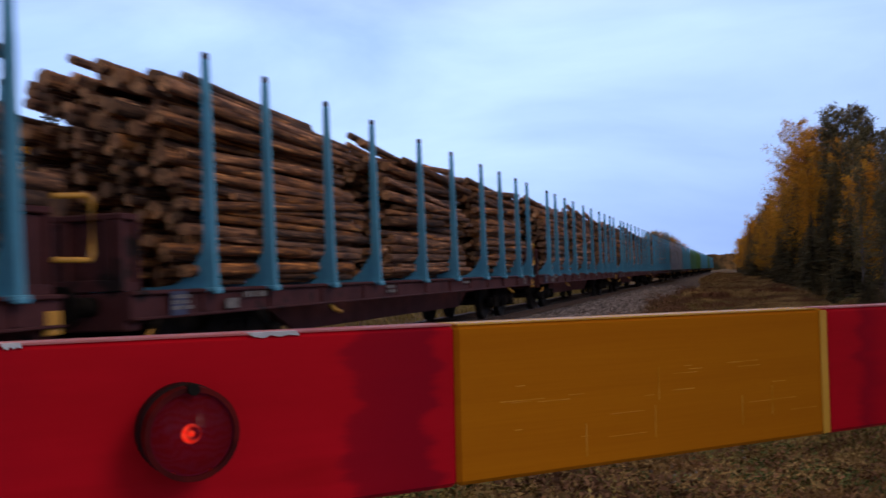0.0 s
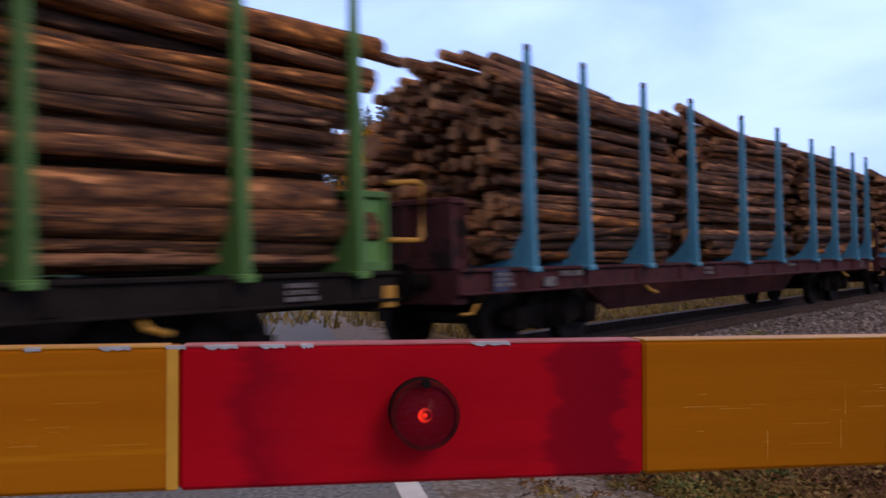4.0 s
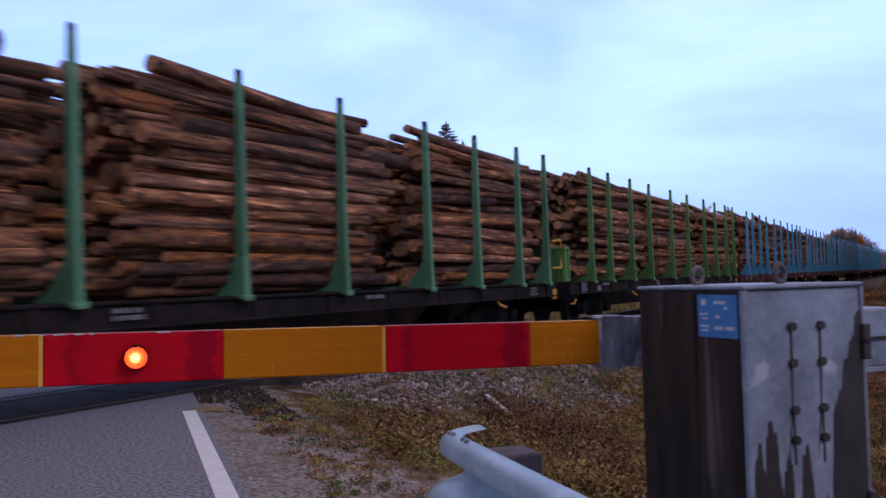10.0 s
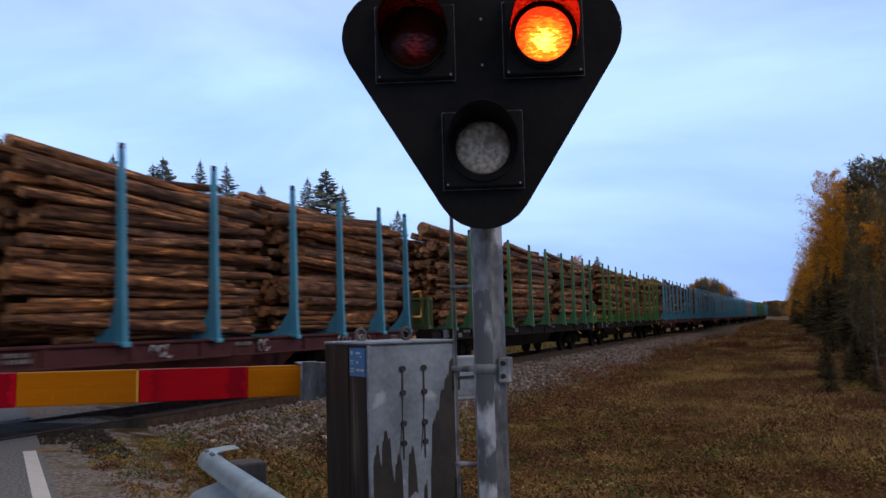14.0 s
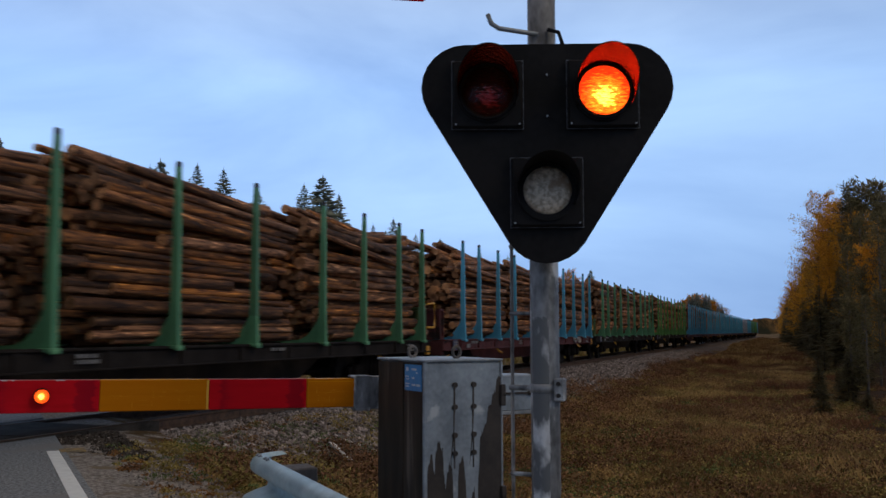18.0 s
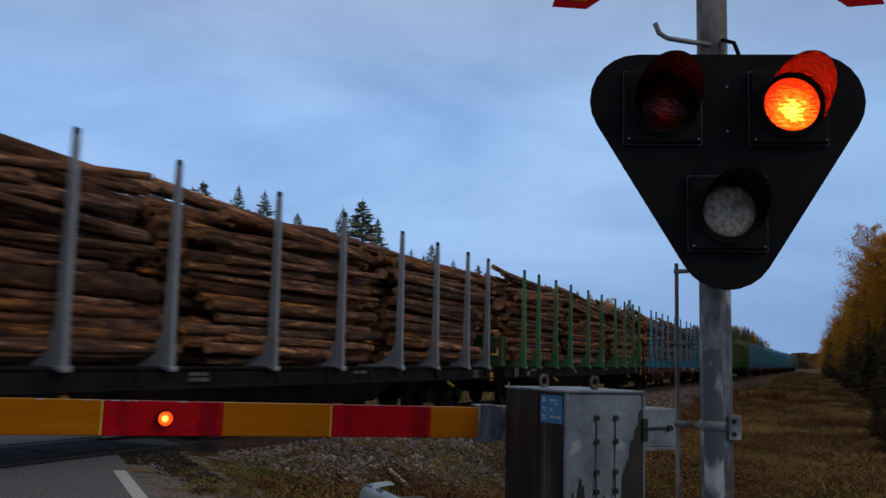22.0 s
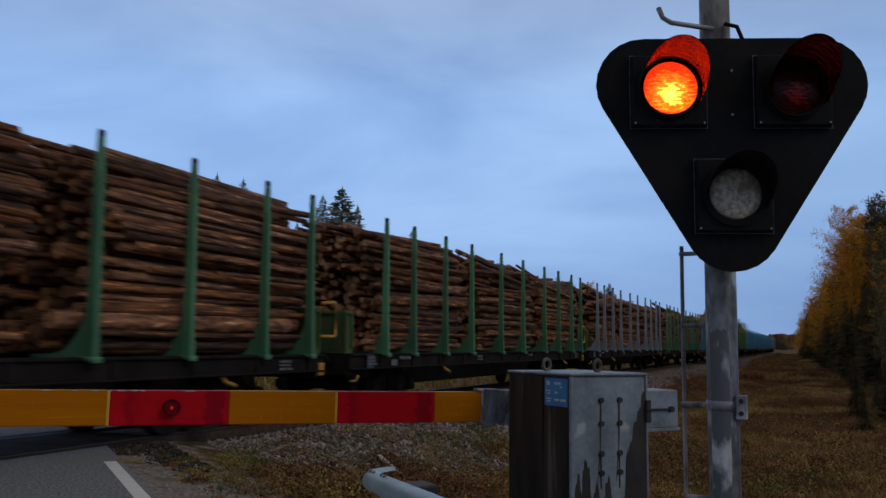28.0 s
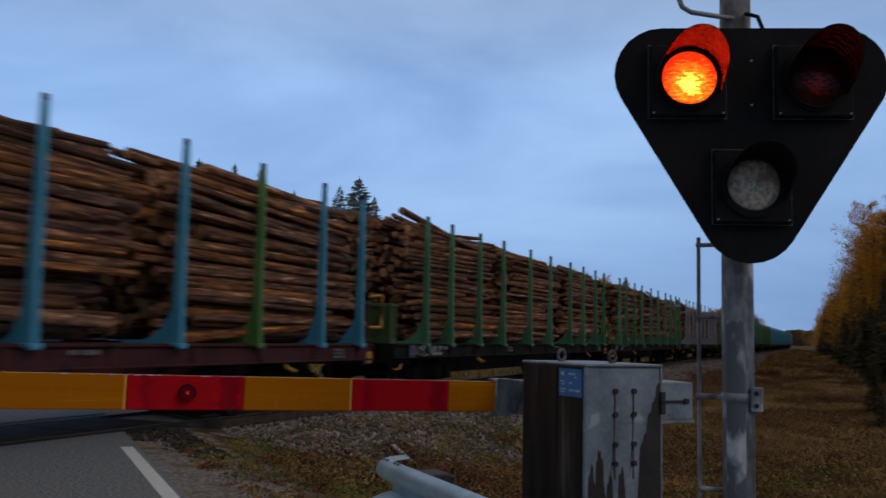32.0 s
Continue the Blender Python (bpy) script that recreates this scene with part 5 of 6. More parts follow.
part("lid_flange", mesh_of("lid_flange", box(CW + 0.006, CW + 0.282, 0.095, 0.305, C_TOP - 0.275, C_TOP - 0.258, 0.003), M_GALV), lb)
for z in (0.15, 0.19, 0.62, 0.66):
    part("hinge", mesh_of("hinge", box(CW - 0.012, CW + 0.016, -0.016, 0.012, C_TOP - z - 0.03, C_TOP - z + 0.03, 0.004), M_STAIN), cab)
# bracket that clasps the boom's root
br = bmesh.new()
add_box(br, 1.215, 1.45, -0.008, TH + 0.008, -H2 - 0.012, H2 + 0.012, 0.004)
add_box(br, 1.20, 1.30, -0.014, TH + 0.012, H2 + 0.006, H2 + 0.016, 0.002)
add_box(br, 1.225, 1.30, -0.014, TH + 0.012, -H2 - 0.020, -H2 - 0.008, 0.002)
part("boom_bracket", mesh_of("boom_bracket", br, M_POST), boom, None, "galvanised boom bracket")

# ---- warning signal on its post ----
post = thing("crossing_signal", "black triangular level-crossing signal with red lamps on a galvanised post", "signal", m=pose(0, 0, 0))
part("post", mesh_of("post", tube([(0, 0, -0.6), (0, 0, 1.0), (0, 0, 3.75)], [0.0565, 0.0565, 0.056], 24), M_POST), post)
wrap = bmesh.new()
for i in range(9):
    a0, a1 = radians(228 + 8 * i), radians(228 + 8 * (i + 1))
    quad = [wrap.verts.new((0.0580 * math.cos(a), 0.0580 * math.sin(a), z)) for a, z in ((a0, 0.1), (a1, 0.1), (a1, 1.385 - 0.006 * (i % 3)), (a0, 1.385))]
    wrap.faces.new(quad).smooth = True
part("peeling_wrap", mesh_of("peeling_wrap", wrap, M_WRAP), post, None, "peeling white wrap on the post")
SIG_YAW = 19.0
SIG = pose(0.069, -0.19, 0, 0, 0, SIG_YAW)   # x along the board, -y towards the road
LZ, WZ = 2.228, 1.850


def board_outline(k=1.0):
    """Triangle standing on its point, with rounded corners."""
    r = 0.168
    cs = [(-0.310, LZ + 0.024), (0.309, LZ + 0.024), (-0.006, WZ - 0.101)]
    pts = []
    for i, (cx, cz) in enumerate(cs):
        px, pz = cs[i - 1]
        nx, nz = cs[(i + 1) % 3]
        a0 = math.atan2(cz - pz, cx - px) + math.pi / 2
        a1 = math.atan2(nz - cz, nx - cx) + math.pi / 2
        while a1 > a0:
            a1 -= 2 * math.pi
        for j in range(9):
            a = a0 + (a1 - a0) * j / 8
            pts.append((cx + k * r * math.cos(a), cz + k * r * math.sin(a)))
    return pts


part("board", mesh_of("board", prism(board_outline(), lambda u, v, w: SIG @ Vector((u, w, v)), 0.012), M_SIGBLACK), post, None, "black triangular backboard")


def visor_mesh(r, depth):
    """A hood over the upper part of a lens, longest on top."""
    bm = bmesh.new()
    n = 40
    rows = []
    for i in range(n + 1):
        a = radians(-28 + 236 * i / n)
        reach = depth * (0.30 + 0.70 * max(0.0, math.sin(a)) ** 0.7) if math.sin(a) > -0.2 else depth * 0.2
        rows.append([bm.verts.new((rr * math.cos(a), yy, rr * math.sin(a))) for rr, yy in ((r, 0), (r * 1.02, -reach * 0.5), (r * 1.03, -reach), (r * 1.06, -reach), (r * 1.05, 0))])
    for a, b in zip(rows, rows[1:]):
        for k in range(5):
            f = bm.faces.new((a[k], a[(k + 1) % 5], b[(k + 1) % 5], b[k]))
            f.material_index = 1 if k < 2 else 0
    bm.faces.new(rows[0])
    bm.faces.new(rows[-1])
    bmesh.ops.recalc_face_normals(bm, faces=bm.faces)
    return bm


VISOR_RED = mesh_of("visor", visor_mesh(0.109, 0.24), M_SIGBLACK, M_HOODIN)
VISOR_BLACK = mesh_of("visor", visor_mesh(0.109, 0.20), M_SIGBLACK, M_SIGBLACK)
LAMPBOX = mesh_of("lamp_housing", box(-0.131, 0.131, -0.035, 0.0, -0.132, 0.124, 0.006), M_SIGBLACK)
LAMPRIM = mesh_of("lamp_rim", box(-0.135, 0.135, -0.012, -0.001, -0.136, 0.128, 0.004), M_SIGBLACK)
for u, z, red in ((-0.226, LZ - 0.004, True), (0.208, LZ - 0.004, True), (-0.006, WZ, False)):
    hs = part("lamp_housing", LAMPBOX, post, SIG @ pose(u, 0, z), "square black lamp housing")
    part("lamp_rim", LAMPRIM, hs)
    eb = bmesh.new()
    for x0, x1, z0, z1 in ((-0.1355, 0.1355, -0.137, -0.1345), (-0.1355, 0.1355, 0.1265, 0.129), (-0.1365, -0.1340, -0.1345, 0.1265), (0.1340, 0.1365, -0.1345, 0.1265)):
        add_box(eb, x0, x1, -0.0145, -0.011, z0, z1)
    part("rim_edge", mesh_of("rim_edge", eb, M_EDGE), hs, None, "thin worn grey edge of the housing")
    part("lens_ring", mesh_of("lens_ring", ring_mesh(0.114, 0.101, -0.03, -0.046), M_SIGBLACK), hs)
    part("visor", VISOR_RED if red else VISOR_BLACK, hs, pose(0, -0.036, 0), "black visor")
    if red:
        part("reflector", mesh_of("reflector", disc(0.098, -0.030, -0.0365, 32, 0.0), M_LENSDARK), hs, None, "dark red reflector")
        ln = part("lens", mesh_of("lens", disc(0.1005, -0.056, -0.058, 32, 0.014), M_REDLENS, smooth=True), hs, None, "red lens")
        ln.visible_shadow = False
        part("lens_collar", mesh_of("lens_collar", ring_mesh(0.1055, 0.1008, -0.03, -0.060), M_SIGBLACK), hs)
    else:
        part("lens", mesh_of("lens", disc(0.0915, -0.033, -0.040, 32, 0.014), M_CLEARLENS, smooth=True), hs, None, "unlit frosted clear lens")
    part("lens_rim", mesh_of("lens_rim", ring_mesh(0.1005, 0.0905, -0.033, -0.044) if not red else ring_mesh(0.1020, 0.0945, -0.05, -0.0570), M_SIGBLACK), hs, None, "thin lens rim")
    for sx in (-0.12, 0.12):
        part("screw", mesh_of("screw", tube([(sx, -0.034, -0.121), (sx, -0.04, -0.121)], 0.0035, 8), M_GALV), hs)
for z in (2.30, 2.14):
    part("screw", mesh_of("screw", tube([(0.0, -0.002, z), (0.0, -0.007, z)], 0.004, 8), M_GALV), post, SIG)
# stays behind the board, hook, clamp and the side ladder
part("board_stay", mesh_of("board_stay", box(-0.03, 0.03, -0.14, 0.0, 1.9, 1.94), M_GALV), post, pose(0, 0, 0, 0, 0, SIG_YAW))
part("board_stay", mesh_of("board_stay", box(-0.03, 0.03, -0.14, 0.0, 2.3, 2.34), M_GALV), post, pose(0, 0, 0, 0, 0, SIG_YAW))
part("hook", mesh_of("hook", tube([(0.0, -0.05, 2.51), (-0.15, -0.09, 2.54), (-0.18, -0.10, 2.56), (-0.195, -0.10, 2.60)], 0.010, 8), M_GALV), post, None, "bent steel hook")
part("cable_loop", mesh_of("cable_loop", tube([(0.04, -0.05, 2.525), (0.085, -0.06, 2.505), (0.11, -0.07, 2.43)], 0.008, 8), M_SIGBLACK), post)
cl = part("clamp", mesh_of("clamp", tube([(0, 0, 1.092), (0, 0, 1.126)], 0.0605, 24), M_POST), post)
part("clamp_lug", mesh_of("clamp_lug", box(0.046, 0.086, -0.052, -0.006, 1.062, 1.148, 0.004), M_POST), cl)
part("clamp_bolt", mesh_of("clamp_bolt", tube([(0.066, -0.050, 1.128), (0.066, -0.062, 1.128)], 0.009, 8), M_STAIN), cl)
part("clamp_bolt", mesh_of("clamp_bolt", tube([(0.066, -0.050, 1.084), (0.066, -0.062, 1.084)], 0.009, 8), M_STAIN), cl)
part("clamp_arm", mesh_of("clamp_arm", tube([(-0.150, 0.026, 1.106), (-0.052, -0.010, 1.108)], 0.011, 8), M_POST), cl)
lad = bmesh.new()
add_tube(lad, [(-0.142, 0.03, -0.6), (-0.142, 0.03, 1.70)], 0.0075, 8)
part("ladder_rail", mesh_of("ladder_rail", lad, M_POST, smooth=True), post, None, "thin zinc ladder rail")
for z in (0.43, 0.77, 1.105, 1.40, 1.67):
    part("rung", mesh_of("rung", tube([(-0.15, 0.03, z), (-0.02, 0.01, z)], 0.009, 6), M_POST), post)
# crossbuck above
for sgn in (-1, 1):
    L_, W_ = 0.74, 0.082
    arm = [(-L_, 0), (-L_ + 0.10, -W_), (L_ - 0.10, -W_), (L_, 0), (L_ - 0.10, W_), (-L_ + 0.10, W_)]
    inner = [(-L_ + 0.045, 0), (-L_ + 0.112, -W_ + 0.026), (L_ - 0.112, -W_ + 0.026), (L_ - 0.045, 0), (L_ - 0.112, W_ - 0.026), (-L_ + 0.112, W_ - 0.026)]
    A_ = pose(0, -0.065 - 0.012 * (sgn > 0), 3.08, 0, sgn * 35, 0)
    cbm = pose(0, 0, 0, 0, 0, SIG_YAW) @ A_
    ob = part("crossbuck_arm", mesh_of("crossbuck_arm", prism(arm, lambda a, b, w: Vector((a, w, b)), 0.004), M_SIGNRED), post, cbm, "red-edged crossbuck arm")
    part("arm_face", mesh_of("arm_face", prism(inner, lambda a, b, w: Vector((a, w - 0.002, b)), 0.003), M_SIGNYEL), ob, None, "amber face")

rotors = [lamp_rotor(0.0985, 20, M_FIRE, M_EMBER, M_DARKFACE, hs, -0.0445) for hs in [o for o in post.children if o.name.startswith("lamp_housing")][:2]]


# ---- guard rail ----
G_DIR = math.degrees(math.atan2(-0.69, 0.72))
guard = thing("guard_rail", "galvanised steel guard rail with a turned-down curled end", "guard rail", m=pose(-1.965, 1.03, 0, 0, 0, G_DIR))
wave = [(0.030, 0.628), (0.004, 0.646), (-0.026, 0.646), (-0.052, 0.630), (-0.066, 0.602), (-0.062, 0.572), (-0.040, 0.552), (0.012, 0.532), (0.034, 0.512), (0.040, 0.488), (0.030, 0.466), (-0.050, 0.444), (-0.092, 0.428), (-0.112, 0.404), (-0.112, 0.376), (-0.094, 0.352), (-0.062, 0.340), (-0.030, 0.342)]
gb = bmesh.new()
rows = []
for u in (0.0, 0.02, 0.045, 0.075, 0.11, 0.16, 0.3, 1.0, 2.0, 4.0, 8.0):
    flare = 0.15 * (1 - min(u / 0.15, 1.0)) ** 2.2     # the end curls away from the road, most at its top
    rows.append([[gb.verts.new((u, y + off + flare * (0.45 + 0.55 * smooth01((z - 0.42) / 0.2)), z - 0.8 * off)) for y, z in wave] for off in (0.0, 0.004)])
for a, b in zip(rows, rows[1:]):
    for s in (0, 1):
        for k in range(len(wave) - 1):
            gb.faces.new((a[s][k], a[s][k + 1], b[s][k + 1], b[s][k])).smooth = True
    gb.faces.new((a[0][0], b[0][0], b[1][0], a[1][0]))
    gb.faces.new((a[0][-1], a[1][-1], b[1][-1], b[0][-1]))
for k in range(len(wave) - 1):
    gb.faces.new((rows[0][0][k], rows[0][1][k], rows[0][1][k + 1], rows[0][0][k + 1]))
bmesh.ops.recalc_face_normals(gb, faces=gb.faces)
part("beam", mesh_of("beam", gb, M_RAILING), guard, None, "wave-shaped zinc beam")
for u in (0.15, 0.195, 0.31, 0.355):
    part("bolt", mesh_of("bolt", tube([(u, -0.020, 0.640), (u, -0.026, 0.655)], 0.010, 10), M_GALVD), guard, None, "zinc bolt head")
    part("bolt", mesh_of("bolt", tube([(u, -0.108, 0.390), (u, -0.124, 0.390)], 0.011, 10), M_GALVD), guard, None, "zinc bolt head")
for u in (0.42, 2.42, 4.42, 6.42):
    part("post", mesh_of("post", box(u - 0.09, u + 0.09, 0.05, 0.21, -0.5, 0.615, 0.008), M_BROWNPOST), guard, None, "brown weathered guard rail post")
plank = thing("white_marker_stake", "weathered white stake lying in the ditch", "stake", m=pose(-5.435, 8.81, -0.475, 0, 14.8, -37.3))
part("stick", mesh_of("stick", box(-0.41, 0.36, -0.032, 0.032, -0.028, 0.028, 0.006), M_WOOD), plank)
part("tip", mesh_of("tip", box(0.361, 0.43, -0.033, 0.033, -0.029, 0.029, 0.006), M_STAIN), plank, None, "blackened tip")


# ---- trees ----
def leaf_cloud(rng, verts, faces, centre, spread, count, size, droop=0.0):
    for _ in range(count):
        c = Vector(centre) + Vector((rng.gauss(0, spread[0]), rng.gauss(0, spread[1]), rng.gauss(0, spread[2])))
        a = Vector((rng.uniform(-1, 1), rng.uniform(-1, 1), rng.uniform(-0.6, 0.6) - droop)).normalized() * size * rng.uniform(0.6, 1.4)
        b = a.cross(Vector((rng.uniform(-1, 1), rng.uniform(-1, 1), rng.uniform(-1, 1)))).normalized() * size * rng.uniform(0.35, 0.7)
        k = len(verts)
        verts.extend((tuple(c - a * 0.5), tuple(c + b * 0.5), tuple(c + a * 0.7), tuple(c - b * 0.5)))
        faces.append((k, k + 1, k + 2, k + 3))


def blade(rng, verts, faces, p, q, w):
    """A slim flat spray of needles from p to q."""
    s = (q - p).cross(Vector((rng.uniform(-0.7, 0.7), rng.uniform(-0.7, 0.7), 1))).normalized() * w
    c = p + (q - p) * 0.38
    k = len(verts)
    verts.extend((tuple(p), tuple(c + s), tuple(q), tuple(c - s)))
    faces.append((k, k + 1, k + 2, k + 3))


def spruce(seed, h, needles, label, bushy=1.0, full=1.0):
    rng = random.Random(seed)
    bm = bmesh.new()
    add_tube(bm, [(0, 0, -0.5), (rng.uniform(-0.1, 0.1), 0, h * 0.5), (0, 0, h * 0.99)], [h * 0.013, h * 0.008, 0.01], 7)
    verts, faces = [], []
    n = 330
    for i in range(n):
        t = 0.05 + 0.945 * (i / n) ** 0.85
        z = h * t
        env = h * 0.30 * bushy * (1 - t) ** 0.84 * (0.92 + 0.2 * noise.noise(Vector((t * 9, seed, 0)))) + 0.07
        a = i * 2.4 + rng.uniform(-0.5, 0.5)
        ln = env * rng.uniform(0.55, 1.12)
        d = Vector((math.cos(a), math.sin(a), 0.35 if t > 0.75 else 0.0))
        side = Vector((-d.y, d.x, 0))
        o, tip = Vector((0, 0, z)), d * ln + Vector((0, 0, z - 0.20 * ln))
        blade(rng, verts, faces, o, tip, (0.05 * ln + 0.03) * full)
        for f in (0.22, 0.4, 0.58, 0.76):
            c = o + (tip - o) * f
            for sg in (-1, 1):
                reach = ln * (0.62 - 0.48 * f) * rng.uniform(0.7, 1.2)
                blade(rng, verts, faces, c, c + (d * 0.75 + side * sg * 0.65 + Vector((0, 0, rng.uniform(-0.30, 0.05)))) * reach, (0.09 * reach + 0.035) * full)
    blade(rng, verts, faces, Vector((0, 0, h * 0.95)), Vector((0, 0, h * 1.02)), 0.05)
    bmesh.ops.recalc_face_normals(bm, faces=bm.faces)
    tr = thing("spruce_tree", label, "tree", "roadside forest")
    part("trunk", mesh_of("trunk", bm, M_TRUNK), tr)
    part("crown", lists_to_mesh("crown", verts, faces, [0] * len(faces), needles), tr, None, "dense needle crown", "stuff")
    return tr


def birch(seed, h, full=1.0):
    rng = random.Random(seed)
    bm = bmesh.new()
    lean = rng.uniform(-0.4, 0.4)
    add_tube(bm, [(0, 0, -0.5), (lean * 0.3, 0, h * 0.4), (lean, 0.1, h * 0.96)], [h * 0.011, h * 0.007, 0.012], 7)
    verts, faces = [], []
    for i in range(64):
        t = 0.14 + 0.82 * i / 64
        a = i * 2.4 + rng.uniform(-0.6, 0.6)
        ln = h * 0.20 * math.sin(math.pi * min(1.0, 0.16 + 0.84 * t)) ** 0.6 * rng.uniform(0.55, 1.1) * full + 0.3
        d = Vector((math.cos(a), math.sin(a), rng.uniform(0.45, 0.9)))
        s = Vector((lean * t, 0, h * t))
        add_tube(bm, [tuple(s), tuple(s + d * ln * 0.55), tuple(s + d * ln * 0.92 + Vector((0, 0, -0.1 * ln)))], [0.035 * (1 - t) + 0.01, 0.015, 0.005], 3, cap=False)
        for q in range(7):
            f = (q + 0.9) / 7
            c = s + d * ln * f + Vector((0, 0, -0.1 * ln * f * f))
            side = Vector((-d.y, d.x, rng.uniform(-0.5, 0.3))) * ln * 0.24 * rng.uniform(-1, 1)
            add_tube(bm, [tuple(c), tuple(c + side)], [0.008, 0.003], 3, cap=False)
            for w in (0.3, 1.0):
                leaf_cloud(rng, verts, faces, c + side * w, (0.05 * ln + 0.06, 0.05 * ln + 0.06, 0.06 * ln + 0.07), 15 if t < 0.85 else 10, 0.125, 0.4)
    bmesh.ops.recalc_face_normals(bm, faces=bm.faces)
    tr = thing("birch_tree", "birch with thin yellow autumn leaves", "tree", "roadside forest")
    part("trunk", mesh_of("trunk", bm, M_TRUNK), tr)
    part("crown", lists_to_mesh("crown", verts, faces, [0] * len(faces), M_BIRCH), tr, None, "yellow leaf crown", "stuff")
    return tr


def pine(seed, h):
    """A slim forest pine: bare lower stem with dead twigs, a loose rounded crown."""
    rng = random.Random(seed)
    bm = bmesh.new()
    lean = rng.uniform(-0.3, 0.3)
    add_tube(bm, [(0, 0, -0.5), (lean * 0.4, 0, h * 0.45), (lean, 0, h * 0.97)], [h * 0.012, h * 0.008, 0.02], 7)
    for i in range(16):
        z, a, ln = h * rng.uniform(0.12, 0.42), rng.uniform(0, 6.28), rng.uniform(0.5, 1.3)
        add_tube(bm, [(lean * 0.3, 0, z), (ln * math.cos(a), ln * math.sin(a), z + rng.uniform(-0.3, 0.15))], [0.018, 0.006], 3, cap=False)
    verts, faces = [], []
    for i in range(58):
        t = 0.24 + 0.74 * (i / 58) ** 0.9
        a = i * 2.4 + rng.uniform(-0.6, 0.6)
        ln = h * 0.105 * (1.06 - t) ** 0.55 * rng.uniform(0.4, 1.15) + 0.12
        d = Vector((math.cos(a), math.sin(a), rng.uniform(0.0, 0.35) + 1.6 * max(0.0, t - 0.7)))
        s = Vector((lean * t, 0, h * t))
        add_tube(bm, [tuple(s), tuple(s + d * ln)], [0.03 * (1 - t) + 0.012, 0.006], 3, cap=False)
        for q in range(6):
            c = s + d * ln * (0.3 + 0.75 * q / 5)
            for _ in range(8):
                out = (d * rng.uniform(0.1, 0.8) + Vector((rng.uniform(-1, 1), rng.uniform(-1, 1), rng.uniform(-0.4, 0.8)))).normalized() * rng.uniform(0.20, 0.44)
                p = c + Vector((rng.gauss(0, 0.14), rng.gauss(0, 0.14), rng.gauss(0, 0.12)))
                blade(rng, verts, faces, p, p + out, 0.045)
    bmesh.ops.recalc_face_normals(bm, faces=bm.faces)
    tr = thing("pine_tree", "slim olive-brown pine with a bare lower stem at the forest edge", "tree", "roadside forest")
    part("trunk", mesh_of("trunk", bm, M_STEM), tr)
    part("crown", lists_to_mesh("crown", verts, faces, [0] * len(faces), M_PINE), tr, None, "loose needle crown", "stuff")
    return tr


PINES = [pine(340 + q, h) for q, h in enumerate((14.0, 12.0, 10.0))]
SPRUCES = [spruce(300 + q, h, M_SPRUCE_HAZY, "tall spruce behind the railway, coloured pale grey-green for haze", b, 1.7) for q, (h, b) in enumerate(((15.0, 0.95), (12.0, 1.0), (16.5, 1.05), (9.0, 1.15), (13.5, 0.9)))]
FIRS = [spruce(310 + q, h, M_FIR, "dark brownish spruce at the forest edge", 0.8) for q, h in enumerate((15.0, 12.0, 9.0))]
BIRCHES = [birch(320 + q, h) for q, h in enumerate((14.5, 11.0, 7.5))]
seen_tree = set()
tree_rng = random.Random(77)


HEIGHT = {}
for ob, h in zip(SPRUCES + FIRS + BIRCHES + PINES, (15.0, 12.0, 16.5, 9.0, 13.5, 15.0, 12.0, 9.0, 14.5, 11.0, 7.5, 14.0, 12.0, 10.0)):
    HEIGHT[ob] = h


def plant(pool, q, x, y, tall, wide=1.0):
    """A tree of the pool, grown to the height tall."""
    ob = pool[q % len(pool)]
    m = pose(x, y, ground_z(x, y) - 0.05, 0, 0, tree_rng.uniform(0, 360))
    k = tall / HEIGHT[ob]
    if ob in seen_tree:
        ob = copy_thing(ob, m)
    else:
        seen_tree.add(ob)
        ob.matrix_basis = m
    ob.scale = (k * wide * tree_rng.uniform(0.9, 1.15),) * 2 + (k,)
    return ob


# forest edge along the meadow, closing in on the track with distance
def forest_edge(y):
    return 2.5 + 0.5 * math.sin(y * 0.21) - 1.8 * smooth01((y - 70) / 150)


for i in range(140):
    y = 23 + 240 * (i / 140) ** 1.35 + tree_rng.uniform(-1.5, 1.5)
    row = i % 4
    x = forest_edge(y) + 0.7 + row * 1.7 + tree_rng.uniform(-0.4, 1.2)
    tall = min(14.0, 1.6 + 0.142 * y) * tree_rng.uniform(0.70, 1.0) * (0.8 if row == 0 else 1.0)
    if row < 1 and tree_rng.random() < 0.14:
        plant(BIRCHES, tree_rng.randrange(2), x, y, tall * (1.0 if y > 60 else 0.6))
    elif y < 45 or tree_rng.random() < 0.62:
        plant(PINES, tree_rng.randrange(3), x, y, tall, 1.0)
    elif row and tree_rng.random() < 0.14:
        plant(BIRCHES, tree_rng.randrange(3), x, y, tall * 0.85)
    else:
        plant(FIRS, tree_rng.randrange(3), x, y, tall * 0.9, 1.3)
for x, y, tall in ((4.1, 89.0, 15.6), (5.2, 90.0, 14.6), (4.6, 92.0, 13.2), (5.6, 86.0, 14.0), (3.9, 93.0, 11.5), (4.2, 96.0, 12.5), (4.0, 84.0, 12.2), (4.9, 83.0, 13.4)):
    plant(BIRCHES, 0, x, y, tall)
for x, y, tall in ((5.9, 78.0, 14.2), (6.7, 76.0, 13.6), (7.2, 66.0, 11.5), (5.2, 80.0, 10.5), (5.9, 70.0, 10.5), (7.6, 73.0, 13.4), (4.9, 84.0, 12.0), (5.6, 74.0, 12.6)):
    plant(PINES, int(tall * 10), x, y, tall, 1.1)
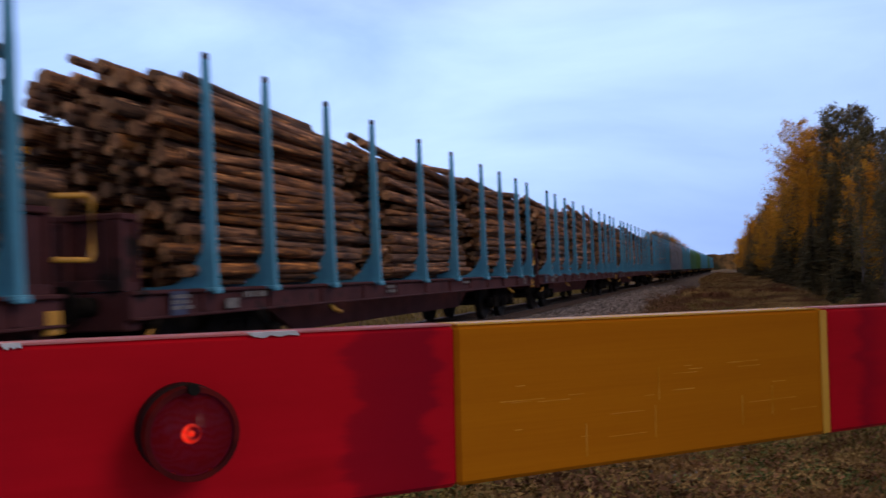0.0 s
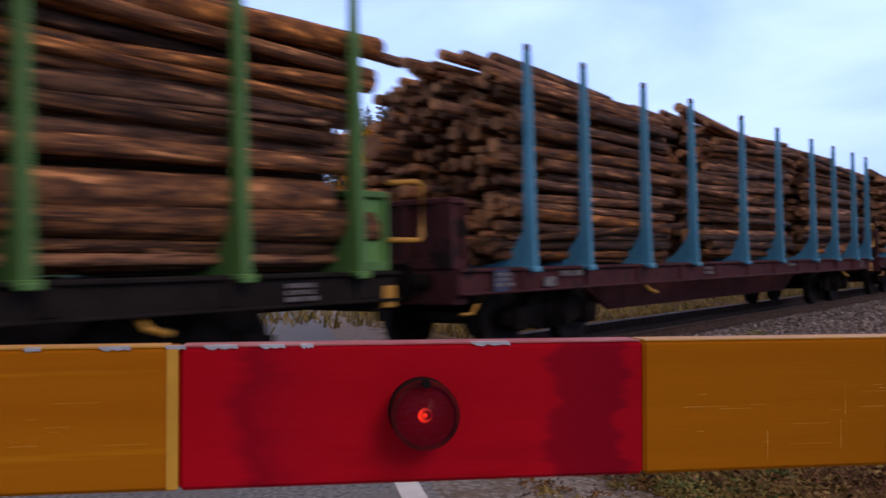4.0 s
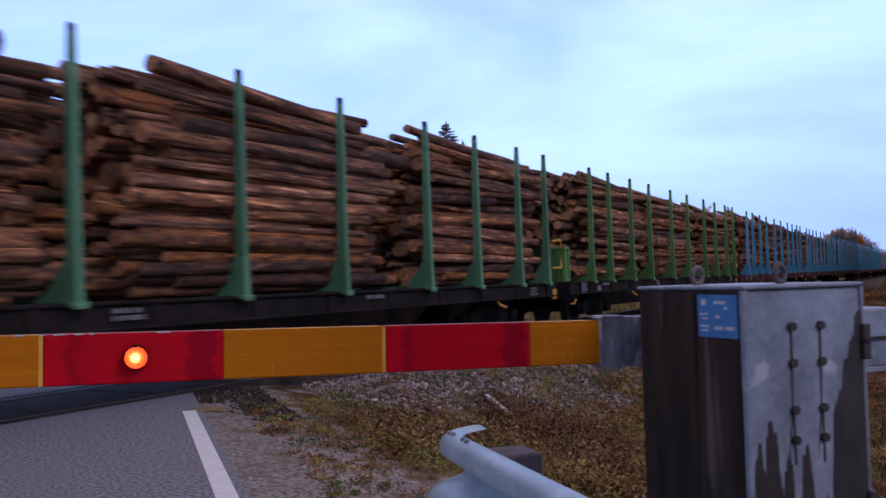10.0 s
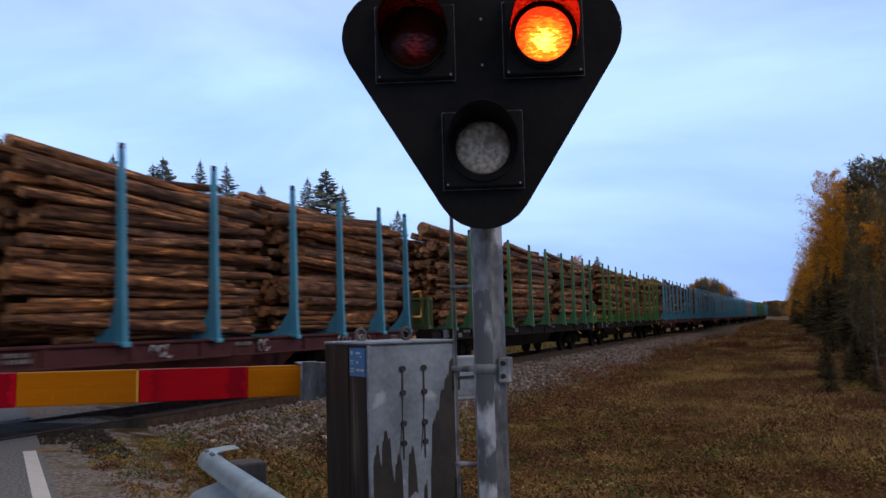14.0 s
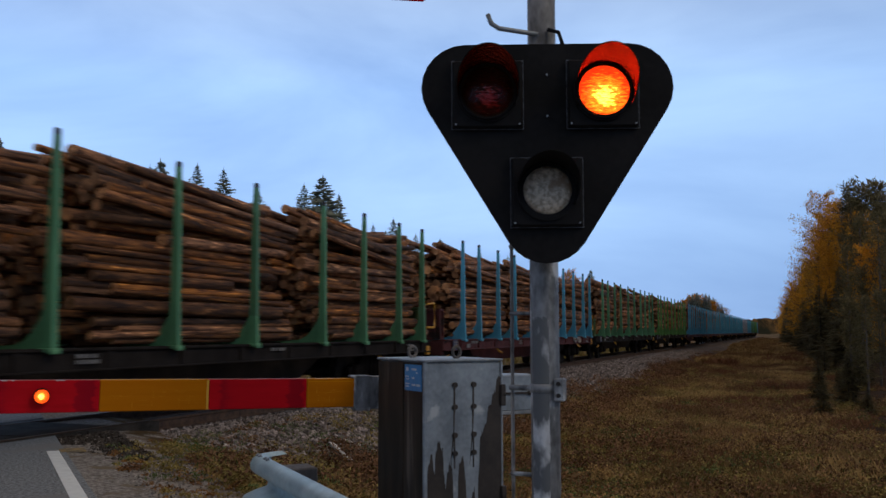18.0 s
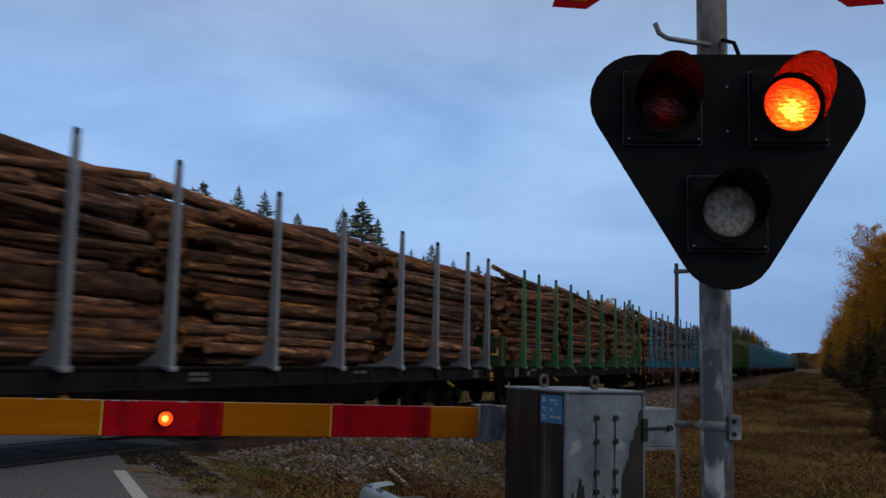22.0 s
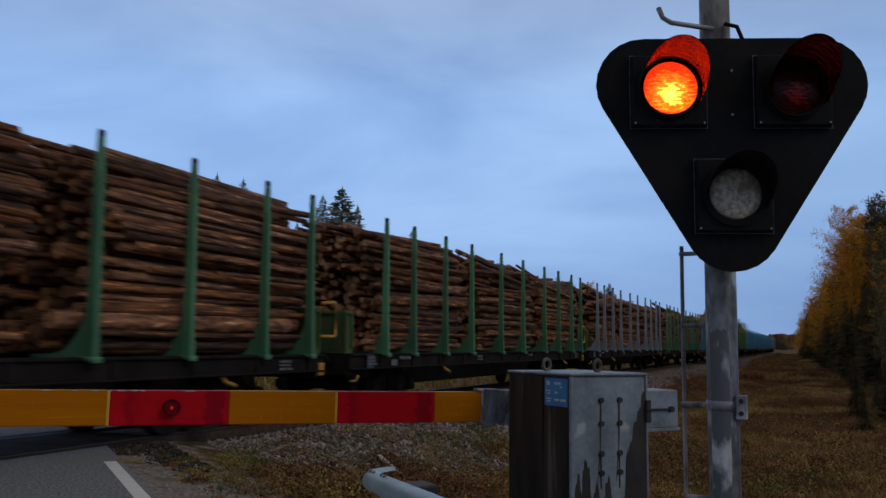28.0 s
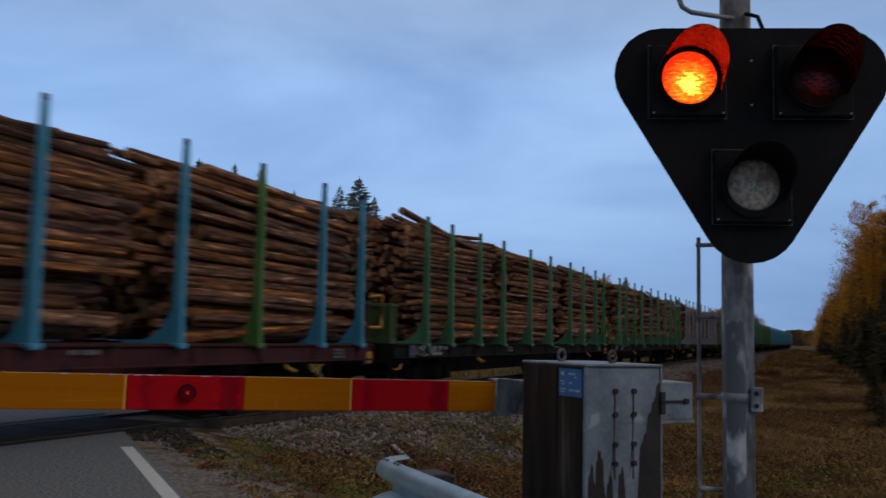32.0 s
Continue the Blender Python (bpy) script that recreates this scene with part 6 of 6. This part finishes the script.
for x, y, tall in ((6.2, 62.0, 8.0), (4.6, 72.0, 7.5), (6.6, 71.0, 9.4)):
    plant(FIRS, 0, x, y, tall, 1.2)
for x, y, tall in ((6.4, 72.0, 10.8), (5.4, 77.0, 11.0), (7.4, 63.0, 9.0)):
    plant(BIRCHES, 1, x, y, tall, 0.8)
for i in range(26):
    y = 130 + 150 * i / 26 + tree_rng.uniform(-3, 3)
    plant(FIRS if i % 4 else BIRCHES, i, forest_edge(y) - 0.3 + tree_rng.uniform(-0.4, 0.8), y, tree_rng.uniform(5.5, 9.5), 1.2)
# dark thicket at the foot of the birches
for i in range(18):
    y = 64 + 1.4 * i + tree_rng.uniform(-0.8, 0.8)
    plant(FIRS, i, forest_edge(y) + tree_rng.uniform(0.0, 0.9), y, tree_rng.uniform(3.0, 5.6), 1.35)
# low undergrowth before the forest edge
for i in range(34):
    y = 21 + 120 * (i / 34) ** 1.3
    plant(FIRS, i, forest_edge(y) + tree_rng.uniform(-0.5, 0.7), y, tree_rng.uniform(0.8, 2.2), 1.8)
# wood on the field behind the train: bearing and height of the tops that stand above it, in degrees
TOPS = ((58.9, 14.0), (56.0, 12.0), (51.0, 11.6), (47.5, 11.2), (43.3, 10.3), (42.5, 9.6), (41.3, 10.5), (39.0, 10.1), (38.4, 10.4), (36.2, 10.3), (34.6, 10.1), (32.5, 8.8), (29.6, 9.3), (28.4, 9.8), (27.4, 8.7), (25.2, 6.8), (23.9, 7.2), (22.5, 6.2), (20.9, 5.9), (18.4, 5.2), (16.6, 4.8), (14.6, 4.4), (13.8, 4.2), (11.4, 3.9))
for q, (az, el) in enumerate(TOPS):
    far = 112.0 + 6.0 * math.sin(2.3 * q)
    x, y = 0.3 - far * math.sin(radians(az)), -3.2 + far * math.cos(radians(az))
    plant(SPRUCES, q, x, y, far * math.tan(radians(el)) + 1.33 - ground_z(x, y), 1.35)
for az, el in ((12.8, 3.95), (12.3, 3.6), (33.4, 8.2)):      # a few birches among them have turned
    plant(BIRCHES, 1, 0.3 - 108 * math.sin(radians(az)), -3.2 + 108 * math.cos(radians(az)), 108 * math.tan(radians(el)) + 1.6)
for i in range(44):
    az = 9.0 + 62.0 * i / 44 + tree_rng.uniform(-0.6, 0.6)
    el = 3.2 + 5.3 * smooth01((az - 10) / 24) + 3.4 * smooth01((az - 38) / 24)
    far = tree_rng.uniform(104, 134)
    x, y = -far * math.sin(radians(az)), far * math.cos(radians(az))
    tall = (far * math.tan(radians(el)) + 1.8) * tree_rng.uniform(0.74, 0.98)
    if tree_rng.random() < 0.2:
        plant(BIRCHES, tree_rng.randrange(3), x, y, tall)
    else:
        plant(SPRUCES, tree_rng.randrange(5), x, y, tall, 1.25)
# rounded grove beside the far end of the straight
for i in range(44):
    a = (i % 22) / 21
    x, y = -12.6 - 10.5 * a + tree_rng.uniform(-0.5, 0.5), 200 + 5 * (i // 22) + tree_rng.uniform(-3, 3)
    tall = 5.8 + 4.6 * math.sin(math.pi * min(1, a * 0.85 + 0.10)) * tree_rng.uniform(0.85, 1.1)
    if tree_rng.random() < 0.28:
        plant(BIRCHES, tree_rng.randrange(3), x, y, tall)
    else:
        plant(SPRUCES, tree_rng.randrange(5), x, y, tall)

# low wooded ridges on the horizon
for nm, dist, top, seed in (("ridge_near", 700, 15, 4), ("ridge_far", 1500, 32, 9)):
    v_, f_ = [], []
    n = 2400
    for i in range(n + 1):
        a = 2 * math.pi * i / n
        r = dist * (1 + 0.05 * math.sin(3 * a + seed))
        h = top * (0.72 + 0.35 * noise.noise(Vector((math.cos(a) * 3, math.sin(a) * 3, seed)))) + top * 0.10 * noise.noise(Vector((math.cos(a) * 60, math.sin(a) * 60, seed))) + 2.2 * noise.noise(Vector((math.cos(a) * 420, math.sin(a) * 420, seed)))
        v_ += [(r * math.cos(a), r * math.sin(a), -3.0), ((r + 8) * math.cos(a), (r + 8) * math.sin(a), h), ((r + 160) * math.cos(a), (r + 160) * math.sin(a), -3.0)]
        if i:
            k = 3 * i
            f_ += [(k - 3, k, k + 1, k - 2), (k - 2, k + 1, k + 2, k - 1)]
    me = bpy.data.meshes.new(nm)
    me.from_pydata(v_, [], f_)
    me.materials.append(M_RIDGE)
    tagged(new("backdrop_" + nm, me), "low wooded ridge on the horizon", "hills", kind="structure")


# ---- loose cover: stones, grass, herbs ----
def stones(name, count, seed, where, size, m, label):
    rng = random.Random(seed)
    verts, faces = [], []
    for _ in range(count):
        x, y, z = where(rng)
        s = size * rng.uniform(0.6, 1.5)
        k = len(verts)
        q = Matrix.Rotation(rng.uniform(0, 6.28), 3, (rng.uniform(-1, 1), rng.uniform(-1, 1), 1))
        for p in ((1, 0, 0), (-1, 0, 0), (0, 1, 0), (0, -1, 0), (0, 0, 0.8), (0, 0, -0.8)):
            w = q @ (Vector(p) * s * rng.uniform(0.7, 1.2))
            verts.append((x + w.x, y + w.y, z + w.z))
        for a, b, c in ((0, 2, 4), (2, 1, 4), (1, 3, 4), (3, 0, 4), (2, 0, 5), (1, 2, 5), (3, 1, 5), (0, 3, 5)):
            faces.append((k + a, k + b, k + c))
    me = bpy.data.meshes.new(name)
    me.from_pydata(verts, [], faces)
    me.materials.append(m)
    return tagged(new(name, me), label, "stones", kind="stuff")


def on_ballast(rng):
    y = 6.0 + 70 * rng.random() ** 1.8
    o = rng.uniform(0.9, 4.9)
    while ROAD_N.x * (TRACK_X + o) + ROAD_N.y * y < -0.55:
        o, y = rng.uniform(0.9, 4.9), 6.0 + 70 * rng.random() ** 1.8
    z = -0.20 if o < 2.4 else -0.20 - 0.75 * (o - 2.4) / 2.3
    return TRACK_X + o, y, z + 0.01


def on_verge(rng):
    while True:
        x, y = -6.2 + 4.5 * rng.random() ** 1.3, 4.5 + 8 * rng.random()
        if -0.5 < ROAD_N.x * x + ROAD_N.y * y:
            return x, y, max(ground_z(x, y), -0.20 - 0.75 * (x - TRACK_X - 2.4) / 2.3) + 0.005


stones("ballast_stones", 30000, 31, on_ballast, 0.042, M_STONE, "loose grey crushed stones on the ballast slope")
def on_shoulder(rng):
    v, u = -1.05 + 1.1 * rng.random() ** 1.5, rng.uniform(-1.0, 7.4)
    p = ROAD_N * v + ROAD_E * u
    return p.x, p.y, max(ground_z(p.x, p.y), -0.055) + 0.006


def on_apron(rng):
    while True:
        x, y = rng.uniform(-8.4, -5.6), rng.uniform(4.4, 8.4)
        v = ROAD_N.x * x + ROAD_N.y * y
        if -1.25 < v < -0.25:
            return x, y, max(ground_z(x, y), -0.10 - 0.45 * smooth01((v + 1.1) / 0.9)) + 0.0


stones("apron_gravel", 1300, 37, on_apron, 0.030, M_APRON, "dark dirty gravel where the crossing ends")
stones("shoulder_pebbles", 2600, 35, on_shoulder, 0.010, M_PEBBLE, "small pebbles on the crumbled road shoulder")
stones("verge_stones", 1500, 33, on_verge, 0.020, M_PEBBLE, "scattered stones on the verge by the crossing")


def tufts(name, count, seed, where, height, blades, m, label, width=0.012):
    rng = random.Random(seed)
    verts, faces = [], []
    for _ in range(count):
        p = where(rng)
        if p is None:
            continue
        x, y, z, s = p
        for _b in range(blades):
            a = rng.uniform(0, 6.28)
            h = height * s * rng.uniform(0.5, 1.3)
            lean = h * rng.uniform(0.15, 0.8)
            bx, by = x + rng.gauss(0, 0.13 * s), y + rng.gauss(0, 0.13 * s)
            w = width * s * rng.uniform(0.7, 1.5)
            dx, dy = math.cos(a), math.sin(a)
            k = len(verts)
            verts += [(bx - dy * w, by + dx * w, z - 0.02), (bx + dy * w, by - dx * w, z - 0.02), (bx + dx * lean * 0.45 + dy * w * 0.7, by + dy * lean * 0.45 - dx * w * 0.7, z + h * 0.7), (bx + dx * lean, by + dy * lean, z + h)]
            faces += [(k, k + 1, k + 2), (k, k + 2, k + 3)]
    me = bpy.data.meshes.new(name)
    me.from_pydata(verts, [], faces)
    me.materials.append(m)
    return tagged(new(name, me), label, "grass", kind="stuff")


def meadow(dense_y, lo=-5.2):
    def where(rng):
        y = 1.0 + dense_y * rng.random() ** 1.7
        x = rng.uniform(lo, 2.3 + 0.2 * math.sin(y)) if y > 4 else rng.uniform(-4.5, 6)
        v = ROAD_N.x * x + ROAD_N.y * y
        if v < -0.45 or (v < 0.5 and rng.random() < 0.75) or noise.noise(Vector((x * 0.7, y * 0.7, 1.5))) < -0.35 * rng.random() - 0.1:
            return None
        if x < -3.4 and rng.random() < 0.6:
            return None
        near = 1 - smooth01((x + 2.5) / 3.0) * smooth01((y - 2) / 5) if y < 16 else 0.4 * (x < -2)
        if rng.random() < 0.45 * near:
            return None
        return x, y, max(ground_z(x, y), -0.20 - 0.75 * (x - TRACK_X - 2.4) / 2.3 if x > TRACK_X + 2.4 else -0.2), (0.5 if v < 0.5 else 1.0) * (1 - 0.5 * near) * min(1 + y * 0.012, 1.8) * rng.uniform(0.6, 1.25) * (0.75 + 0.9 * max(0.0, noise.noise(Vector((x * 0.6, y * 0.4, 6.5)))))
    return where


tufts("dry_grass", 52000, 51, meadow(75), 0.115, 9, M_DRY, "dry straw-coloured autumn grass on the meadow", 0.0015)
def heath(rng):
    p = meadow(60, -5.6)(rng)
    return p if p and noise.noise(Vector((p[0] * 0.30, p[1] * 0.16, 4.2))) > rng.uniform(-0.25, 0.15) else None


tufts("heather", 30000, 52, heath, 0.10, 9, M_RUST, "rust-brown heather and withered herbs", 0.0038)
tufts("green_herbs", 6500, 53, meadow(18, -5.8), 0.075, 9, M_HERB, "low green herbs in the ditch", 0.010)


def verge(rng):
    return rng.uniform(-6.9, 1.5), 1.2 + 13.5 * rng.random() ** 1.3


def open_meadow(rng):
    y = 4.0 + 65.0 * rng.random() ** 1.6
    return rng.uniform(-5.4, 3.6), y


def slope_foot(rng):
    return rng.gauss(-4.7, 0.5), 8.0 + 70.0 * rng.random() ** 1.4


def mounds(name, count, seed, lo, hi, m, label, patch, where=verge, leaves=34, tuft=0.8):
    """Low leafy clumps, gathered in patches."""
    rng = random.Random(seed)
    verts, faces = [], []
    while count:
        x, y = where(rng)
        v = ROAD_N.x * x + ROAD_N.y * y
        if v < -0.75 or (v < 0.1 and rng.random() < 0.6) or noise.noise(Vector((x * tuft, y * tuft, patch))) < rng.uniform(-0.25, 0.3):
            continue
        count -= 1
        r = rng.uniform(lo, hi) * (0.55 if v < 0.2 else 1.0)
        g = max(ground_z(x, y), -0.20 - 0.75 * (x - TRACK_X - 2.4) / 2.3)
        for _ in range(leaves):
            a, e = rng.uniform(0, 6.28), rng.uniform(0, 1)
            q = r * math.sqrt(rng.random())
            leaf_cloud(rng, verts, faces, (x + q * math.cos(a), y + q * math.sin(a), g + 0.8 * e * (r - q * 0.8) + 0.008), (0.006, 0.006, 0.004), 1, 0.022 + 0.05 * r, -0.3)
    ob = new(name, lists_to_mesh(name, verts, faces, [0] * len(faces), m))
    return tagged(ob, label, "plants", kind="stuff")


mounds("olive_moss", 2600, 61, 0.05, 0.15, M_OLIVE, "olive moss cushions on the gravelly verge", 11.3)
mounds("rusty_herbs", 1300, 62, 0.05, 0.16, M_ORANGE, "rust-orange withered herbs on the verge", 23.7)
mounds("leafy_herbs", 1900, 63, 0.06, 0.17, M_HERB, "low green leafy herbs by the guard rail", 37.1)


mounds("heather_cushions", 600, 64, 0.20, 0.62, M_RUST, "dark rust-brown heather cushions on the meadow", 51.9, open_meadow, 240, 0.32)
mounds("ditch_shrubs", 380, 65, 0.22, 0.65, M_RUST, "low reddish shrubs at the foot of the ballast", 63.3, slope_foot, 240, 0.25)
mounds("ochre_tussocks", 760, 66, 0.16, 0.50, M_OLIVE, "ochre and olive grass tussocks on the meadow", 77.1, open_meadow, 200, 0.32)
mounds("straw_tussocks", 620, 67, 0.12, 0.40, M_DRY, "pale straw-coloured grass tussocks on the meadow", 91.7, open_meadow, 190, 0.45)
mounds("green_cushions", 260, 68, 0.12, 0.36, M_HERB, "low green cushions among the dry grass", 103.3, open_meadow, 150, 0.5)


def roadside(rng):
    return rng.uniform(0.8, 9.0), rng.uniform(-4.0, 16.0)


mounds("roadside_heather", 620, 69, 0.15, 0.50, M_RUST, "rust-brown heather beside the road", 117.7, roadside, 110, 0.3)
mounds("roadside_tussocks", 620, 70, 0.15, 0.45, M_DRY, "withered grass tussocks beside the road", 131.9, roadside, 110, 0.3)


def strip(rng):
    y = 55 + 190 * rng.random() ** 1.4
    x = rng.uniform(-4.6 - 1.3 * smooth01((y - 80) / 40), 0.4 + forest_edge(y))
    return x, y, ground_z(x, y), 1.0


tufts("strip_grass", 9000, 57, strip, 0.42, 6, M_DRY, "tall withered grass between railway and forest", 0.035)


def field(rng):
    x, y = rng.uniform(-46, -14), rng.uniform(5, 120)
    return x, y, ground_z(x, y), 2.5


tufts("field_grass", 9000, 54, field, 0.10, 6, M_OLIVE, "yellow-green grass of the field behind the track", 0.010)


# ---- motion: the train rolls away, the lamps blink ----
GAP_KEYS = [(-0.5, 4.2), (0.0, 6.64), (2.0, 16.64), (4.0, 26.80), (6.5, 39.42), (8.0, 47.0), (9.0, 52.06), (11.0, 62.27), (13.5, 75.21), (17.0, 93.38), (19.0, 103.79), (20.0, 108.98), (23.0, 124.82), (28.0, 151.46), (32.0, 172.70), (32.5, 175.3)]


def gap_at(t):
    for (a, s), (b, e) in zip(GAP_KEYS, GAP_KEYS[1:]):
        if t <= b:
            return s + (e - s) * (t - a) / (b - a)
    return GAP_KEYS[-1][1]


# the side that each lamp shows
ON, MID, DIM, OFF = 0, 1, 2, 2   # lit, fading and dark side to the front
SIGNAL_LEFT = [(0, ON), (12.5, DIM), (13, MID), (13.5, ON), (14, DIM), (14.5, ON), (15, ON), (15.5, DIM), (16, ON), (16.5, DIM), (17, MID), (17.5, ON), (18, OFF), (18.5, ON), (19, ON), (19.3, ON), (19.6, OFF), (20, ON), (20.5, DIM), (21, MID), (21.5, ON), (22, DIM), (22.5, ON), (23, ON), (23.5, DIM),
               (24, ON), (24.5, DIM), (25, MID), (25.5, ON), (26, DIM), (26.5, ON), (27, ON), (27.5, DIM), (28, ON), (28.5, MID), (29, MID), (29.5, ON), (30, DIM), (30.5, ON), (31, ON), (31.5, DIM), (32, ON)]
SIGNAL_RIGHT = [(0, OFF), (12.5, ON), (13, ON), (13.5, MID), (14, ON), (14.5, DIM), (15, MID), (15.5, ON), (16, OFF), (16.5, ON), (17, ON), (17.5, DIM), (18, ON), (18.5, DIM), (19, MID), (19.3, OFF), (19.6, ON), (20, OFF), (20.5, ON), (21, ON), (21.5, DIM), (22, ON), (22.5, OFF), (23, MID), (23.5, ON),
                (24, OFF), (24.5, ON), (25, ON), (25.5, DIM), (26, ON), (26.5, OFF), (27, MID), (27.5, ON), (28, OFF), (28.5, ON), (29, ON), (29.5, OFF), (30, ON), (30.5, MID), (31, MID), (31.5, ON), (32, OFF)]
BOOM_DIM = 2
BOOM_LAMP = [(0, BOOM_DIM), (0.5, ON), (1, ON), (1.5, MID), (2, ON), (2.5, OFF), (3, MID), (3.3, OFF), (3.6, ON), (4, BOOM_DIM), (4.5, ON), (5, ON), (5.5, BOOM_DIM), (6, ON), (6.5, BOOM_DIM), (7, MID), (7.5, ON), (8, OFF), (8.5, ON), (9, ON), (9.5, BOOM_DIM), (10, ON), (10.5, OFF), (11, MID), (11.5, ON), (12, BOOM_DIM), (12.5, ON), (13, ON),
             (14, BOOM_DIM), (14.5, ON), (15.5, ON), (16, BOOM_DIM), (16.5, ON), (17, ON), (17.5, BOOM_DIM), (18, ON), (18.5, ON), (19, MID), (19.3, BOOM_DIM), (19.6, ON), (20, BOOM_DIM), (20.5, ON), (21, ON), (21.5, OFF), (22, ON), (22.5, BOOM_DIM), (23, MID), (23.5, ON), (24, OFF), (24.5, ON), (25, ON), (25.5, OFF), (26, ON), (26.5, BOOM_DIM),
             (27, ON), (27.5, ON), (28, OFF), (28.5, MID), (29, ON), (29.5, OFF), (30, ON), (30.5, MID), (31, BOOM_DIM), (31.5, ON), (32, OFF)]


def motions():
    times = sorted({0.0, 32.0, *(t for t, _ in GAP_KEYS if 0 < t < 32), 15.0, 25.5, 30.0})
    for ob, ahead in MOVING:
        rows_ = []
        for t in times:
            x, y, h = track_at(gap_at(t) + ahead)
            rows_.append((t, pose(x, y, 0, 0, 0, h)))
        walk(ob, rows_)
    for rotor, depth, seq in ((rotors[0], -0.0445, SIGNAL_LEFT), (rotors[1], -0.0445, SIGNAL_RIGHT), (boom_rotor, -0.0330, BOOM_LAMP)):
        turn, rows_ = -120 * seq[0][1], [(0.0, -120 * seq[0][1])]
        for (t, a), (t1, a1) in zip(seq, seq[1:]):
            step = (-120, 0, 120)[(a - a1 + 1) % 3 if abs(a - a1) < 2 else (2 if a1 > a else 0)]
            if a == a1:
                continue
            at = (t + t1) / 2
            rows_ += [(at - 0.05, turn), (at - 0.015, turn + step * 0.35), (at + 0.015, turn + step * 0.65), (at + 0.05, turn + step)]
            turn += step
        rows_.append((32.0, turn))
        for ob, z in rotor:
            walk(ob, [(t, pose(0, depth, z, a, 0, 0)) for t, a in rows_])


motions()
